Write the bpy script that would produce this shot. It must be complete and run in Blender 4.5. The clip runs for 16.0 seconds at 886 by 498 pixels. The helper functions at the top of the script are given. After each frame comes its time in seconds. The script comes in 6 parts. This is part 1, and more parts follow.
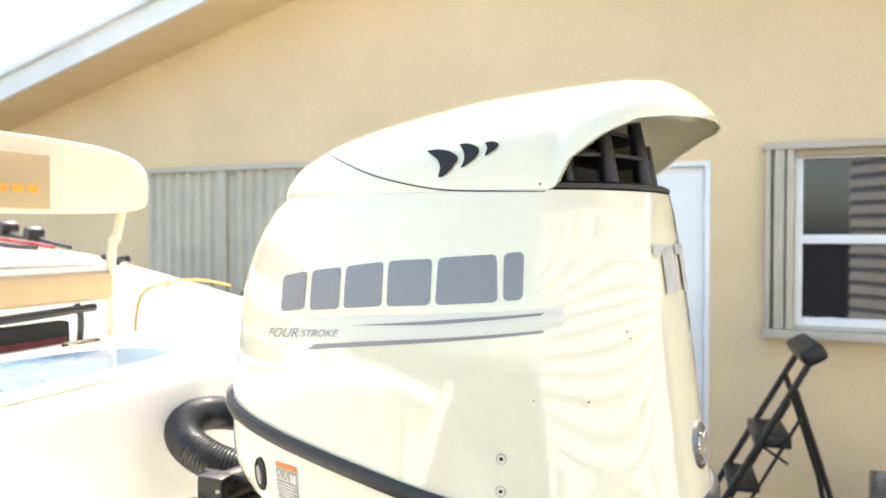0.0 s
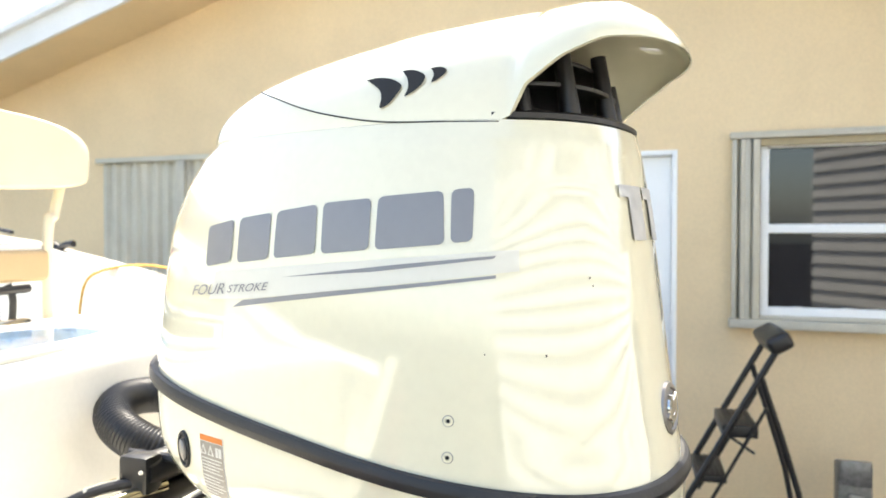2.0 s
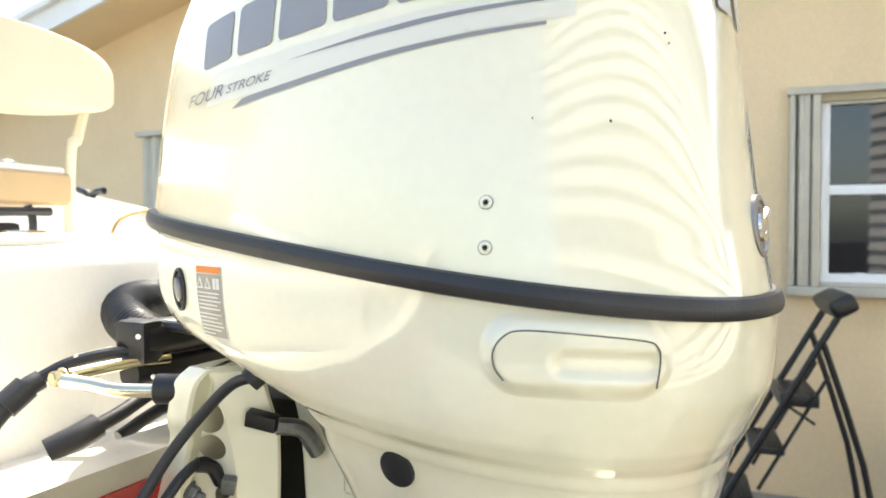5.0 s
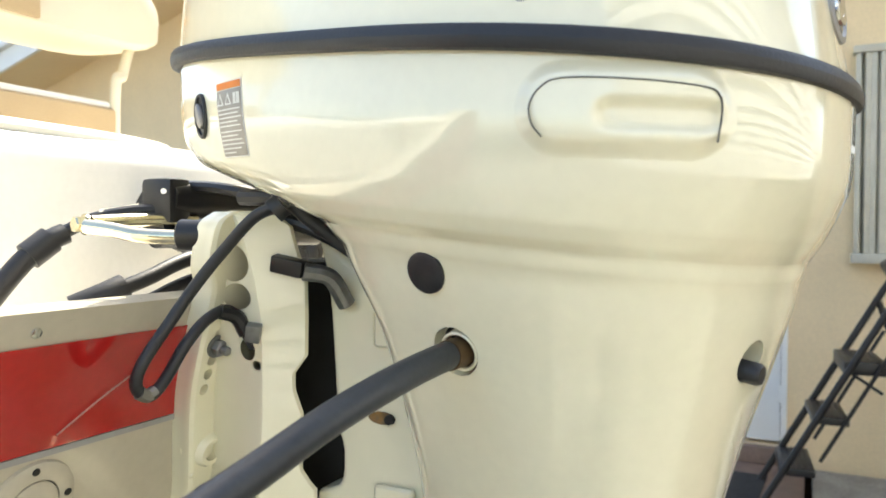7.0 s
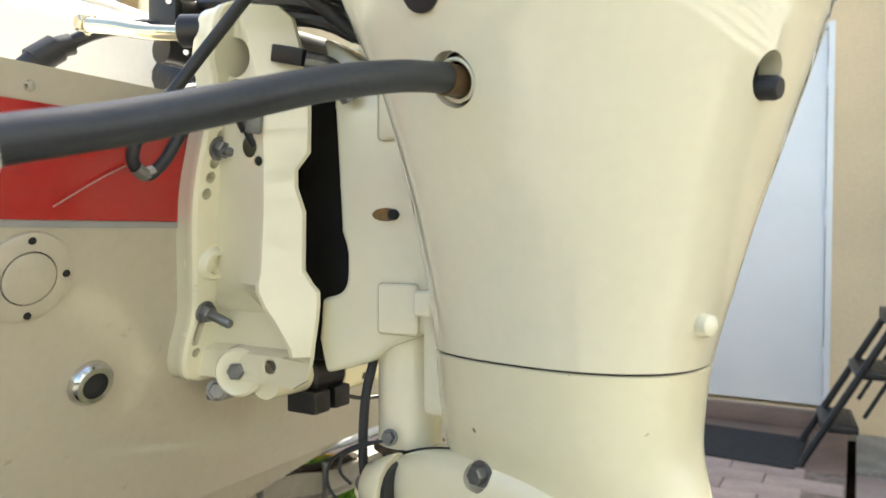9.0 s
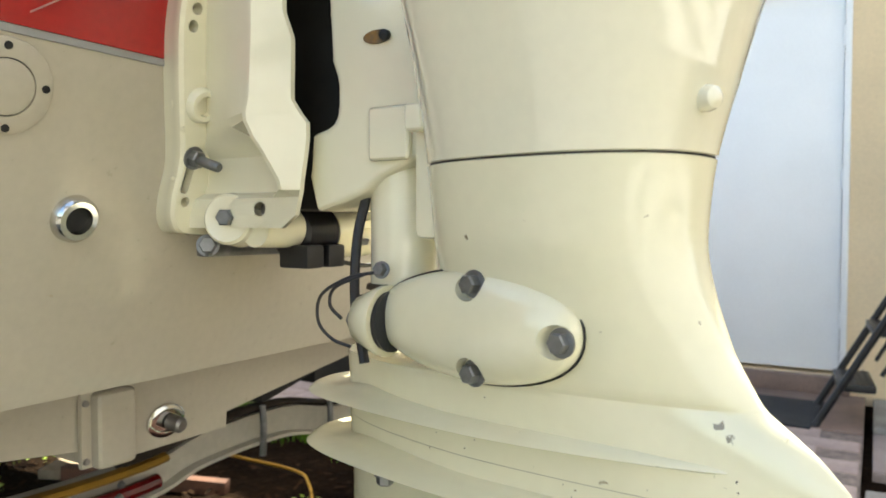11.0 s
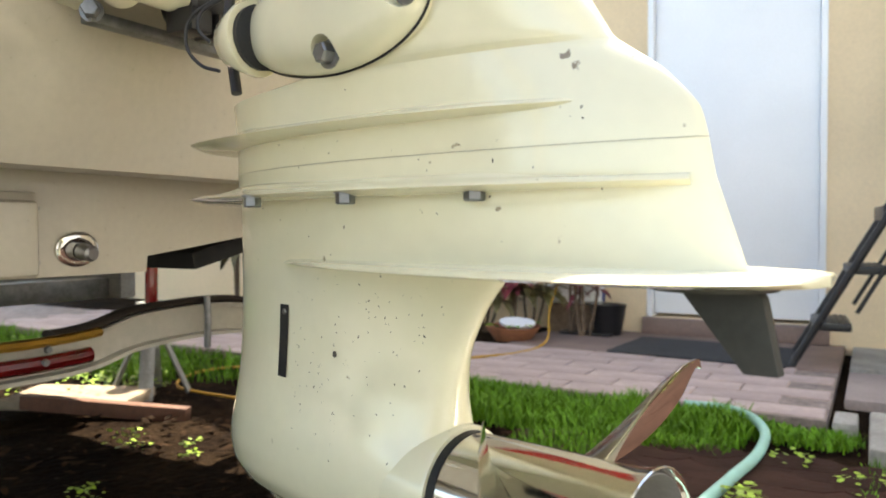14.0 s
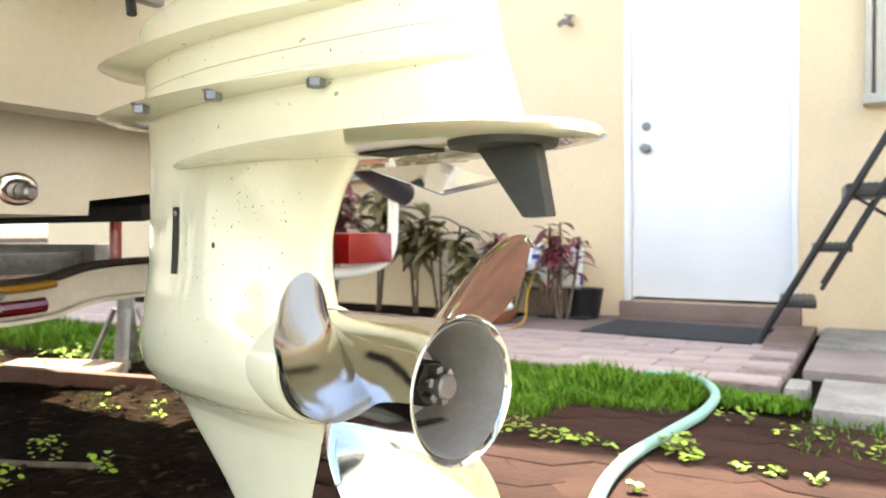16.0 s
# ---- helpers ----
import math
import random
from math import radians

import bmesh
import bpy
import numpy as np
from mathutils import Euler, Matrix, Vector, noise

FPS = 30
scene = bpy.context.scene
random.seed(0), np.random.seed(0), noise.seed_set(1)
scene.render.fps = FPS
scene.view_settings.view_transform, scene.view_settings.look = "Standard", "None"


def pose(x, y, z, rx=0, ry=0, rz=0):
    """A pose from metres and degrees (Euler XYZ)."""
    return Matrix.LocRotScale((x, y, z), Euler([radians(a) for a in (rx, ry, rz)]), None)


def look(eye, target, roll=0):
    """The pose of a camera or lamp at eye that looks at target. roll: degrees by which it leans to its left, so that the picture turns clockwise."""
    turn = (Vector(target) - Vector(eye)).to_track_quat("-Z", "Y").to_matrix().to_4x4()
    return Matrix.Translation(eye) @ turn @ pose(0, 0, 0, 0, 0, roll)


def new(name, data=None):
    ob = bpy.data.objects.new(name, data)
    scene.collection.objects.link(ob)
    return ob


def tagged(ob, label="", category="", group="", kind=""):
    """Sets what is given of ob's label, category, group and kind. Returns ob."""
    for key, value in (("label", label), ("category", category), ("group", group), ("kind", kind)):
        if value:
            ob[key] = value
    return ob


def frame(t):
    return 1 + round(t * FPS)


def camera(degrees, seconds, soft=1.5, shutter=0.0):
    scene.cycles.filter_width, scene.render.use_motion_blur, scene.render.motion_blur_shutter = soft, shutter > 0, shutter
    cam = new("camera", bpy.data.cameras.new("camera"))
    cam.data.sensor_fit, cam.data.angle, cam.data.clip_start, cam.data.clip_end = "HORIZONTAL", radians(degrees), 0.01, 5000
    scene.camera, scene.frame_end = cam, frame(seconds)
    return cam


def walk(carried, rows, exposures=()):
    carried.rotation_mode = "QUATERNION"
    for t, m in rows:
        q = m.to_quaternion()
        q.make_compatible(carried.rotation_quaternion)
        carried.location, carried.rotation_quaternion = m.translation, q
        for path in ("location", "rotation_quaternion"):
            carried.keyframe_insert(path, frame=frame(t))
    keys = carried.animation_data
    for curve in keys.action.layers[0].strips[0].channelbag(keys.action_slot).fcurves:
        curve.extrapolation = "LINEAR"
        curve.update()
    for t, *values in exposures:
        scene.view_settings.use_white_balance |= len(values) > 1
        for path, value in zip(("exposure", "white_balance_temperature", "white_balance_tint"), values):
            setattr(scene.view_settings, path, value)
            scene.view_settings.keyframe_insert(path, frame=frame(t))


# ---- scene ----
cam = camera(62.5, 16.0, 1.7)
cam.data.dof.use_dof, cam.data.dof.focus_distance, cam.data.dof.aperture_fstop = True, 0.76, 8.5
METRES, EYE, TILT, LEAN, TURN = 1.45, 1.75, -1.2, 0.0, 22.0
ROWS = [
    (0.0, 0.0, 0.0, 0.0, 0.0, 0.0, -0.0),
    (0.5, 0.0031, 0.0137, -0.0101, -0.77, 0.1, -0.07),
    (1.0, 0.0072, 0.0319, -0.0199, -1.61, 0.03, -0.05),
    (1.5, 0.0131, 0.0499, -0.032, -2.2, 0.06, -0.06),
    (2.0, 0.0204, 0.0653, -0.0443, -2.38, 0.05, -0.01),
    (2.5, 0.0285, 0.0798, -0.0574, -2.31, -0.1, -0.01),
    (3.0, 0.0357, 0.0957, -0.0794, -2.15, -0.04, 0.02),
    (5.5, 0.0231, 0.1747, -0.2129, 1.86, 0.04, -0.11),
    (6.0, 0.0242, 0.1847, -0.2434, 2.98, 0.07, -0.04),
    (6.5, 0.0294, 0.195, -0.272, 3.95, -0.07, -0.11),
    (7.0, 0.035, 0.2023, -0.3032, 4.62, -0.12, -0.24),
    (7.5, 0.0397, 0.2084, -0.3379, 5.28, -0.2, -0.23),
    (8.0, 0.0427, 0.2126, -0.3759, 5.86, -0.21, -0.19),
    (8.5, 0.0478, 0.2179, -0.415, 6.64, -0.22, -0.37),
    (9.0, 0.0568, 0.2244, -0.4524, 7.57, -0.32, -0.35),
    (11.5, 0.073, 0.254, -0.6065, 8.66, -0.66, -0.3),
    (12.0, 0.0812, 0.2631, -0.6468, 8.57, -0.5, -0.21),
    (12.5, 0.0964, 0.2703, -0.6862, 8.63, -0.23, -0.04),
    (13.0, 0.1135, 0.2783, -0.7143, 8.69, -0.37, -0.08),
    (13.5, 0.1302, 0.2822, -0.7398, 8.64, -0.37, 0.04),
    (14.0, 0.1493, 0.2797, -0.7631, 8.58, -0.33, 0.02),
    (14.5, 0.1723, 0.2755, -0.7854, 8.66, -0.27, 0.02),
    (15.0, 0.1973, 0.2668, -0.8065, 8.72, -0.1, 0.04),
    (15.5, 0.2211, 0.2635, -0.8229, 8.82, -0.04, -0.06),
    (16.0, 0.2475, 0.2502, -0.8344, 8.82, -0.1, 0.17),
]
EXPOSURES = [(0.0, 1.88, 7100, 8), (3.0, 1.9, 7100, 7), (5.5, 1.78, 7100, 6), (7.0, 1.75, 7100, 5), (9.0, 1.8, 7100, 5), (11.5, 1.85, 7100, 5), (12.5, 1.86, 7100, 5), (13.5, 1.97, 7100, 6), (14.5, 2.12, 7100, 9), (16.0, 2.75, 7100, 9)]
walk(cam, [(t, pose(0, 0, EYE, TILT, LEAN, TURN) @ pose(METRES * x, METRES * y, METRES * z, 90 + pitch, roll, yaw)) for t, x, y, z, yaw, pitch, roll in ROWS], EXPOSURES)

# ---- light: high sun behind the house, clear sky ----
SUN_ELEV, SUN_AZ = 62.2, -13.0          # azimuth from +y towards +x
world = bpy.data.worlds.new("sky")
scene.world = world
world.use_nodes = True
wn = world.node_tree.nodes
sky = wn.new("ShaderNodeTexSky")
sky.sky_type, sky.sun_disc = "NISHITA", False
sky.sun_elevation, sky.sun_rotation = radians(SUN_ELEV), radians(SUN_AZ)
sky.air_density, sky.dust_density, sky.ozone_density = 1.0, 2.5, 1.0
world.node_tree.links.new(sky.outputs[0], wn["Background"].inputs[0])
wn["Background"].inputs[1].default_value = 0.15
sun = new("sun", bpy.data.lights.new("sun", "SUN"))
sun.data.energy, sun.data.angle, sun.data.color = 4.5, radians(0.6), (1.0, 0.95, 0.86)
e, a = radians(SUN_ELEV), radians(SUN_AZ)
sun.matrix_world = look((math.sin(a) * math.cos(e) * 30, math.cos(a) * math.cos(e) * 30, math.sin(e) * 30), (0, 0, 0))


# ---- materials ----
def mat(name, col, rough=0.5, metal=0.0, var=0.08, scale=6.0, bump=0.0, bscale=60.0, coat=0.0, col2=None, stretch=None, spots=0.0, spot_col=(0.1, 0.08, 0.05), spot_scale=30.0, ior=1.5, alpha=None, island=0.0, objrand=0.0):
    m = bpy.data.materials.new(name)
    m.use_nodes = True
    nt = m.node_tree
    n, link = nt.nodes, nt.links.new
    b = n["Principled BSDF"]
    b.inputs["Metallic"].default_value = metal
    b.inputs["IOR"].default_value = ior
    b.inputs["Coat Weight"].default_value = coat
    b.inputs["Coat Roughness"].default_value = 0.02
    b.inputs["Coat IOR"].default_value = 1.6
    co = n.new("ShaderNodeTexCoord").outputs["Object"]
    if stretch:
        mp = n.new("ShaderNodeMapping")
        mp.inputs["Scale"].default_value = stretch
        link(co, mp.inputs[0])
        co = mp.outputs[0]
    big = n.new("ShaderNodeTexNoise")
    big.inputs["Scale"].default_value, big.inputs["Detail"].default_value = scale, 5
    link(co, big.inputs["Vector"])
    fine = n.new("ShaderNodeTexNoise")
    fine.inputs["Scale"].default_value, fine.inputs["Detail"].default_value = bscale, 4
    link(co, fine.inputs["Vector"])
    c2 = col2 or tuple(c * (1 - 2.2 * var) for c in col)
    mix = n.new("ShaderNodeMix")
    mix.data_type = "RGBA"
    mix.inputs["A"].default_value, mix.inputs["B"].default_value = (*col, 1), (*c2, 1)
    ramp = n.new("ShaderNodeMapRange")
    ramp.inputs["From Min"].default_value, ramp.inputs["From Max"].default_value = 0.38, 0.68
    link(big.outputs[0], ramp.inputs["Value"])
    link(ramp.outputs[0], mix.inputs["Factor"])
    out = mix.outputs["Result"]
    grain = n.new("ShaderNodeMix")
    grain.data_type, grain.blend_type = "RGBA", "MULTIPLY"
    g2 = n.new("ShaderNodeMapRange")
    g2.inputs["From Min"].default_value, g2.inputs["From Max"].default_value = 0.3, 0.7
    g2.inputs["To Min"].default_value, g2.inputs["To Max"].default_value = 1 - 1.6 * var, 1.0 + 0.4 * var
    link(fine.outputs[0], g2.inputs["Value"])
    grain.inputs["Factor"].default_value = 1.0
    link(out, grain.inputs["A"])
    link(g2.outputs[0], grain.inputs["B"])
    out = grain.outputs["Result"]
    if island or objrand:
        src = n.new("ShaderNodeNewGeometry").outputs["Random Per Island"] if island else n.new("ShaderNodeObjectInfo").outputs["Random"]
        k = island or objrand
        r = n.new("ShaderNodeMapRange")
        r.inputs["To Min"].default_value, r.inputs["To Max"].default_value = 1 - k, 1 + k
        link(src, r.inputs["Value"])
        mm = n.new("ShaderNodeMix")
        mm.data_type, mm.blend_type = "RGBA", "MULTIPLY"
        mm.inputs["Factor"].default_value = 1.0
        link(out, mm.inputs["A"])
        link(r.outputs[0], mm.inputs["B"])
        out = mm.outputs["Result"]
    if spots:
        sp = n.new("ShaderNodeTexNoise")
        sp.inputs["Scale"].default_value, sp.inputs["Detail"].default_value = spot_scale, 6
        link(co, sp.inputs["Vector"])
        sr = n.new("ShaderNodeMapRange")
        sr.inputs["From Min"].default_value, sr.inputs["From Max"].default_value = 0.72 - spots * 0.2, 0.76 - spots * 0.2
        link(sp.outputs[0], sr.inputs["Value"])
        sm = n.new("ShaderNodeMix")
        sm.data_type = "RGBA"
        link(sr.outputs[0], sm.inputs["Factor"])
        link(out, sm.inputs["A"])
        sm.inputs["B"].default_value = (*spot_col, 1)
        out = sm.outputs["Result"]
    link(out, b.inputs["Base Color"])
    rr = n.new("ShaderNodeMapRange")
    rr.inputs["To Min"].default_value, rr.inputs["To Max"].default_value = max(0.02, rough * 0.8), min(1, rough * 1.2)
    link(fine.outputs[0], rr.inputs["Value"])
    link(rr.outputs[0], b.inputs["Roughness"])
    if bump:
        bp = n.new("ShaderNodeBump")
        bp.inputs["Strength"].default_value, bp.inputs["Distance"].default_value = 1.0, bump
        link(fine.outputs[0], bp.inputs["Height"])
        link(bp.outputs[0], b.inputs["Normal"])
    if alpha is not None:
        b.inputs["Transmission Weight"].default_value = alpha
    return m


PAINT = mat("white_motor_paint", (0.80, 0.77, 0.60), 0.09, 0, 0.015, 3, 0.0, 90, coat=1.0)
PAINT_OLD = mat("worn_motor_paint", (0.78, 0.745, 0.54), 0.20, 0, 0.014, 9, 0.0, 60, coat=0.8, spots=0.02, spot_col=(0.25, 0.2, 0.12), spot_scale=55)
BRACKET = mat("cast_bracket_paint", (0.82, 0.785, 0.60), 0.25, 0, 0.010, 14, 0.0, 50, coat=0.6, spots=0.0, spot_col=(0.5, 0.42, 0.28), spot_scale=40)
RUBBER = mat("black_rubber", (0.018, 0.019, 0.023), 0.45, 0, 0.1, 20, 0.0003, 300)
PLASTIC = mat("black_plastic", (0.012, 0.012, 0.014), 0.38, 0, 0.1, 20, 0.0001, 300)
# Near-black for dark parts, also painted into openings for their shade.
DARK = mat("dark_parts_and_shade", (0.012, 0.012, 0.012), 0.7, 0, 0.2, 20)
STEEL = mat("polished_steel", (0.68, 0.675, 0.66), 0.10, 1.0, 0.03, 20, 0.00008, 150)
STEEL_IN = mat("dull_steel", (0.36, 0.35, 0.34), 0.45, 1.0, 0.08, 25, 0.0001, 200)
ZINC = mat("galvanised_zinc", (0.27, 0.275, 0.28), 0.42, 0.8, 0.12, 40, 0.0003, 120)
BRASSY = mat("yellowed_chrome", (0.80, 0.72, 0.52), 0.12, 1.0, 0.08, 30)
SILVER = mat("silver_decal", (0.27, 0.27, 0.285), 0.35, 0.15, 0.05, 60)
PALE = mat("pale_decal", (0.72, 0.71, 0.64), 0.3, 0.0, 0.03, 60)
GEL = mat("white_gelcoat", (0.80, 0.78, 0.72), 0.22, 0, 0.02, 2, 0.0, 90, coat=0.3)
# Cream hull gelcoat, its colour lowered for the shaded transom and underside.
GEL_IN = mat("shade_darkened_cream_hull", (0.50, 0.455, 0.365), 0.3, 0, 0.03, 2.5, 0.0, 90, coat=0.2, spots=0.012, spot_col=(0.4, 0.3, 0.2), spot_scale=26)
RED = mat("red_gelcoat", (0.45, 0.012, 0.012), 0.2, 0, 0.06, 5, 0.0, 120, coat=0.4, spots=0.05, spot_col=(0.6, 0.2, 0.18), spot_scale=34)
CANVAS = mat("cream_canvas", (0.68, 0.61, 0.46), 0.8, 0, 0.03, 5, 0.0004, 400)
TAN = mat("tan_vinyl", (0.44, 0.32, 0.18), 0.5, 0, 0.04, 6, 0.0002, 200)
STUCCO = mat("tan_stucco", (0.80, 0.64, 0.41), 0.9, 0, 0.04, 1.6, 0.0012, 70)
WHITE = mat("white_paint", (0.86, 0.88, 0.89), 0.35, 0, 0.02, 3, 0.0002, 90)
TRIM = mat("cream_aluminium", (0.55, 0.52, 0.43), 0.45, 0, 0.05, 8, 0.0002, 90)
SHUT = mat("beige_shutter", (0.60, 0.58, 0.49), 0.5, 0, 0.06, 4, 0.0003, 90)
ROOFW = mat("white_fascia", (0.80, 0.82, 0.83), 0.5, 0, 0.03, 4)
# Soil colour is darkened to stand for the shade under the boat.
SOIL = mat("shade_darkened_soil", (0.011, 0.0065, 0.004), 0.95, 0, 0.3, 3.5, 0.02, 45, col2=(0.026, 0.016, 0.009), ior=1.08)
CONC = mat("pinkish_concrete", (0.36, 0.29, 0.26), 0.85, 0, 0.1, 4, 0.002, 70)
PORCH = mat("brown_porch_tile", (0.24, 0.17, 0.14), 0.7, 0, 0.12, 5, 0.001, 70)
GREYSLAB = mat("grey_slab", (0.38, 0.36, 0.32), 0.9, 0, 0.15, 6, 0.002, 60)
PAVER = mat("red_brown_paver", (0.046, 0.023, 0.0165), 0.9, 0, 0.14, 7, 0.0025, 60, objrand=0.22, ior=1.2)
GRASS = mat("grass_blade", (0.115, 0.26, 0.012), 0.6, 0, 0.1, 3, island=0.35, ior=1.3)
WEED = mat("bright_weed_leaf", (0.28, 0.43, 0.03), 0.55, 0, 0.1, 8, island=0.3)
GLASS_DARK = mat("window_glass", (0.02, 0.022, 0.025), 0.03, 0, 0.0, 3, ior=1.7)
LADDER = mat("black_ladder_steel", (0.014, 0.014, 0.016), 0.35, 0.2, 0.1, 20)
TEAL = mat("teal_hose", (0.30, 0.55, 0.47), 0.4, 0, 0.06, 15)


# ---- building helpers ----
def smooth(me, angle=35):
    me.polygons.foreach_set("use_smooth", [True] * len(me.polygons))
    me.set_sharp_from_angle(angle=radians(angle))


def part(name, bm, material, parent=None, label="", angle=35):
    bmesh.ops.recalc_face_normals(bm, faces=bm.faces)
    me = bpy.data.meshes.new(name)
    bm.to_mesh(me)
    bm.free()
    smooth(me, angle)
    me.materials.append(material)
    ob = new(name, me)
    if parent is not None:
        ob.parent = parent
        if parent.type == "EMPTY":
            ob.matrix_parent_inverse = parent.matrix_basis.inverted()
    if label:
        ob["label"] = label
    return ob


def thing(name, at, label, category, group="", kind=""):
    ob = new(name)
    ob.location = at
    ob.empty_display_size = 0.05
    return tagged(ob, label, category, group, kind)


def bevel(bm, w, seg=2):
    if w > 0:
        bmesh.ops.bevel(bm, geom=bm.edges[:], offset=w, segments=seg, affect="EDGES", profile=0.6)
    return bm


def box(x0, x1, y0, y1, z0, z1, r=0.0, seg=2):
    bm = bmesh.new()
    bmesh.ops.create_cube(bm, size=1, matrix=Matrix.LocRotScale(((x0 + x1) / 2, (y0 + y1) / 2, (z0 + z1) / 2), None, (abs(x1 - x0), abs(y1 - y0), abs(z1 - z0))))
    return bevel(bm, r, seg)


def obox(m, sx, sy, sz, r=0.0, seg=2):
    bm = bmesh.new()
    bmesh.ops.create_cube(bm, size=1, matrix=Matrix.Diagonal((sx, sy, sz, 1)))
    bevel(bm, r, seg)
    bm.transform(m)
    return bm


def rings(rs, closed=True, cap0=True, cap1=True, bm=None):
    bm = bm or bmesh.new()
    vs = [[bm.verts.new(p) for p in r] for r in rs]
    n = len(rs[0])
    for a0, a1 in zip(vs, vs[1:]):
        for i in range(n if closed else n - 1):
            j = (i + 1) % n
            bm.faces.new((a0[i], a0[j], a1[j], a1[i]))
    if cap0:
        bm.faces.new(vs[0])
    if cap1:
        bm.faces.new(list(reversed(vs[-1])))
    return bm


def basis(d):
    d = Vector(d).normalized()
    u = d.cross(Vector((0, 0, 1)) if abs(d.z) < 0.95 else Vector((1, 0, 0))).normalized()
    return u, d.cross(u)


def catmull(pts, n=8):
    p = [Vector(q) for q in pts]
    p = [2 * p[0] - p[1]] + p + [2 * p[-1] - p[-2]]
    out = []
    for i in range(1, len(p) - 2):
        for k in range(n):
            t = k / n
            out.append(0.5 * (2 * p[i] + (p[i + 1] - p[i - 1]) * t + (2 * p[i - 1] - 5 * p[i] + 4 * p[i + 1] - p[i + 2]) * t * t + (3 * p[i] - p[i - 1] - 3 * p[i + 1] + p[i + 2]) * t ** 3))
    return out + [p[-2]]


def tube(pts, r, n=12, sub=8, bm=None, flat=1.0):
    """A round hose or bar along a smooth line; r is one radius, or a function of 0..1."""
    line = catmull(pts, sub) if sub else [Vector(q) for q in pts]
    rr = r if callable(r) else (lambda s: r)
    rs, u = [], None
    for i, c in enumerate(line):
        d = (line[min(i + 1, len(line) - 1)] - line[max(i - 1, 0)]).normalized()
        if u is None:
            u = basis(d)[0]
        u = (u - d * u.dot(d)).normalized()
        v = d.cross(u)
        k = rr(i / (len(line) - 1))
        rs.append([c + k * (math.cos(2 * math.pi * j / n) * u + flat * math.sin(2 * math.pi * j / n) * v) for j in range(n)])
    return rings(rs, bm=bm)


def lathe(profile, at, axis, n=24, bm=None, closed=False):
    """Turn (along, radius) pairs round an axis through at."""
    d = Vector(axis).normalized()
    u, v = basis(d)
    rs = [[Vector(at) + d * s + r * (math.cos(2 * math.pi * j / n) * u + math.sin(2 * math.pi * j / n) * v) for j in range(n)] for s, r in profile]
    return rings(rs, cap0=not closed, cap1=not closed, bm=bm)


def plate(outline, m, thick, r=0.0, seg=2):
    """A flat shape: outline in (u, v), put at m (its z along the thickness)."""
    bm = bmesh.new()
    f = bm.faces.new([bm.verts.new((u, v, 0)) for u, v in outline])
    ex = bmesh.ops.extrude_face_region(bm, geom=[f])
    bmesh.ops.translate(bm, vec=(0, 0, thick), verts=[g for g in ex["geom"] if isinstance(g, bmesh.types.BMVert)])
    if r:
        bevel(bm, r, seg)
    bm.transform(m)
    return bm


def hexbolt(at, axis, r, h, washer=0.0, parent=None, name="bolt", material=None):
    bm = bmesh.new()
    w = 0.0
    if washer:
        lathe([(0, washer), (0.002, washer), (0.0022, washer * 0.9)], at, axis, 20, bm)
        w = 0.002
    lathe([(w, r), (w + h * 0.85, r), (w + h, r * 0.86)], at, axis, 6, bm)
    return part(name, bm, material or ZINC, parent, angle=20)


def merge(*bms):
    out = bmesh.new()
    for b in bms:
        me = bpy.data.meshes.new("tmp")
        b.to_mesh(me)
        b.free()
        out.from_mesh(me)
        bpy.data.meshes.remove(me)
    return out


# ---- the outboard motor: its own frame, turned on the swivel axis ----
# (xl aft, yl to starboard); the motor is steered so that its tail swings to port
SWX, SWY, STEER = -0.455, 1.03, radians(12.5)
CS, SN = math.cos(STEER), math.sin(STEER)
AFT, OUT = Vector((CS, -SN, 0)), Vector((SN, CS, 0))


def loc(xl, yl, z):
    return Vector((SWX, SWY, z)) + AFT * xl + OUT * yl


# level: front, rear, widest place, half width, front and rear roundness
HEAD = np.array([
    (1.45, -0.288, 0.430, 0.12, 0.241, 3, 2.35),
    (1.5, -0.283, 0.421, 0.12, 0.239, 3, 2.35),
    (1.56, -0.275, 0.411, 0.12, 0.237, 3, 2.35),
    (1.62, -0.266, 0.403, 0.12, 0.233, 3, 2.35),
    (1.68, -0.254, 0.395, 0.12, 0.226, 3.1, 2.35),
    (1.74, -0.231, 0.386, 0.12, 0.214, 3.1, 2.35),
    (1.78, -0.21, 0.379, 0.12, 0.203, 3.0, 2.35),
    (1.8, -0.194, 0.374, 0.12, 0.195, 2.9, 2.35),
])
SHANK_COWL = [
    (1.45, -0.289, 0.433, 0.12, 0.239, 3, 2.35),
    (1.4, -0.283, 0.432, 0.12, 0.242, 3, 2.35),
    (1.37, -0.276, 0.430, 0.12, 0.24, 3, 2.35),
    (1.345, -0.25, 0.420, 0.12, 0.236, 2.9, 2.35),
    (1.325, -0.13, 0.411, 0.12, 0.230, 2.7, 2.35),
    (1.312, -0.065, 0.404, 0.12, 0.222, 2.6, 2.35),
    (1.303, -0.03, 0.398, 0.12, 0.211, 2.5, 2.4),
    (1.285, -0.004, 0.394, 0.12, 0.203, 2.5, 2.4),
    (1.21, 0.036, 0.375, 0.13, 0.172, 2.5, 2.4),
    (1.12, 0.047, 0.348, 0.14, 0.142, 2.5, 2.4),
    (1.03, 0.047, 0.325, 0.15, 0.114, 2.5, 2.4),
    (0.965, 0.046, 0.308, 0.16, 0.1, 2.5, 2.4),
]
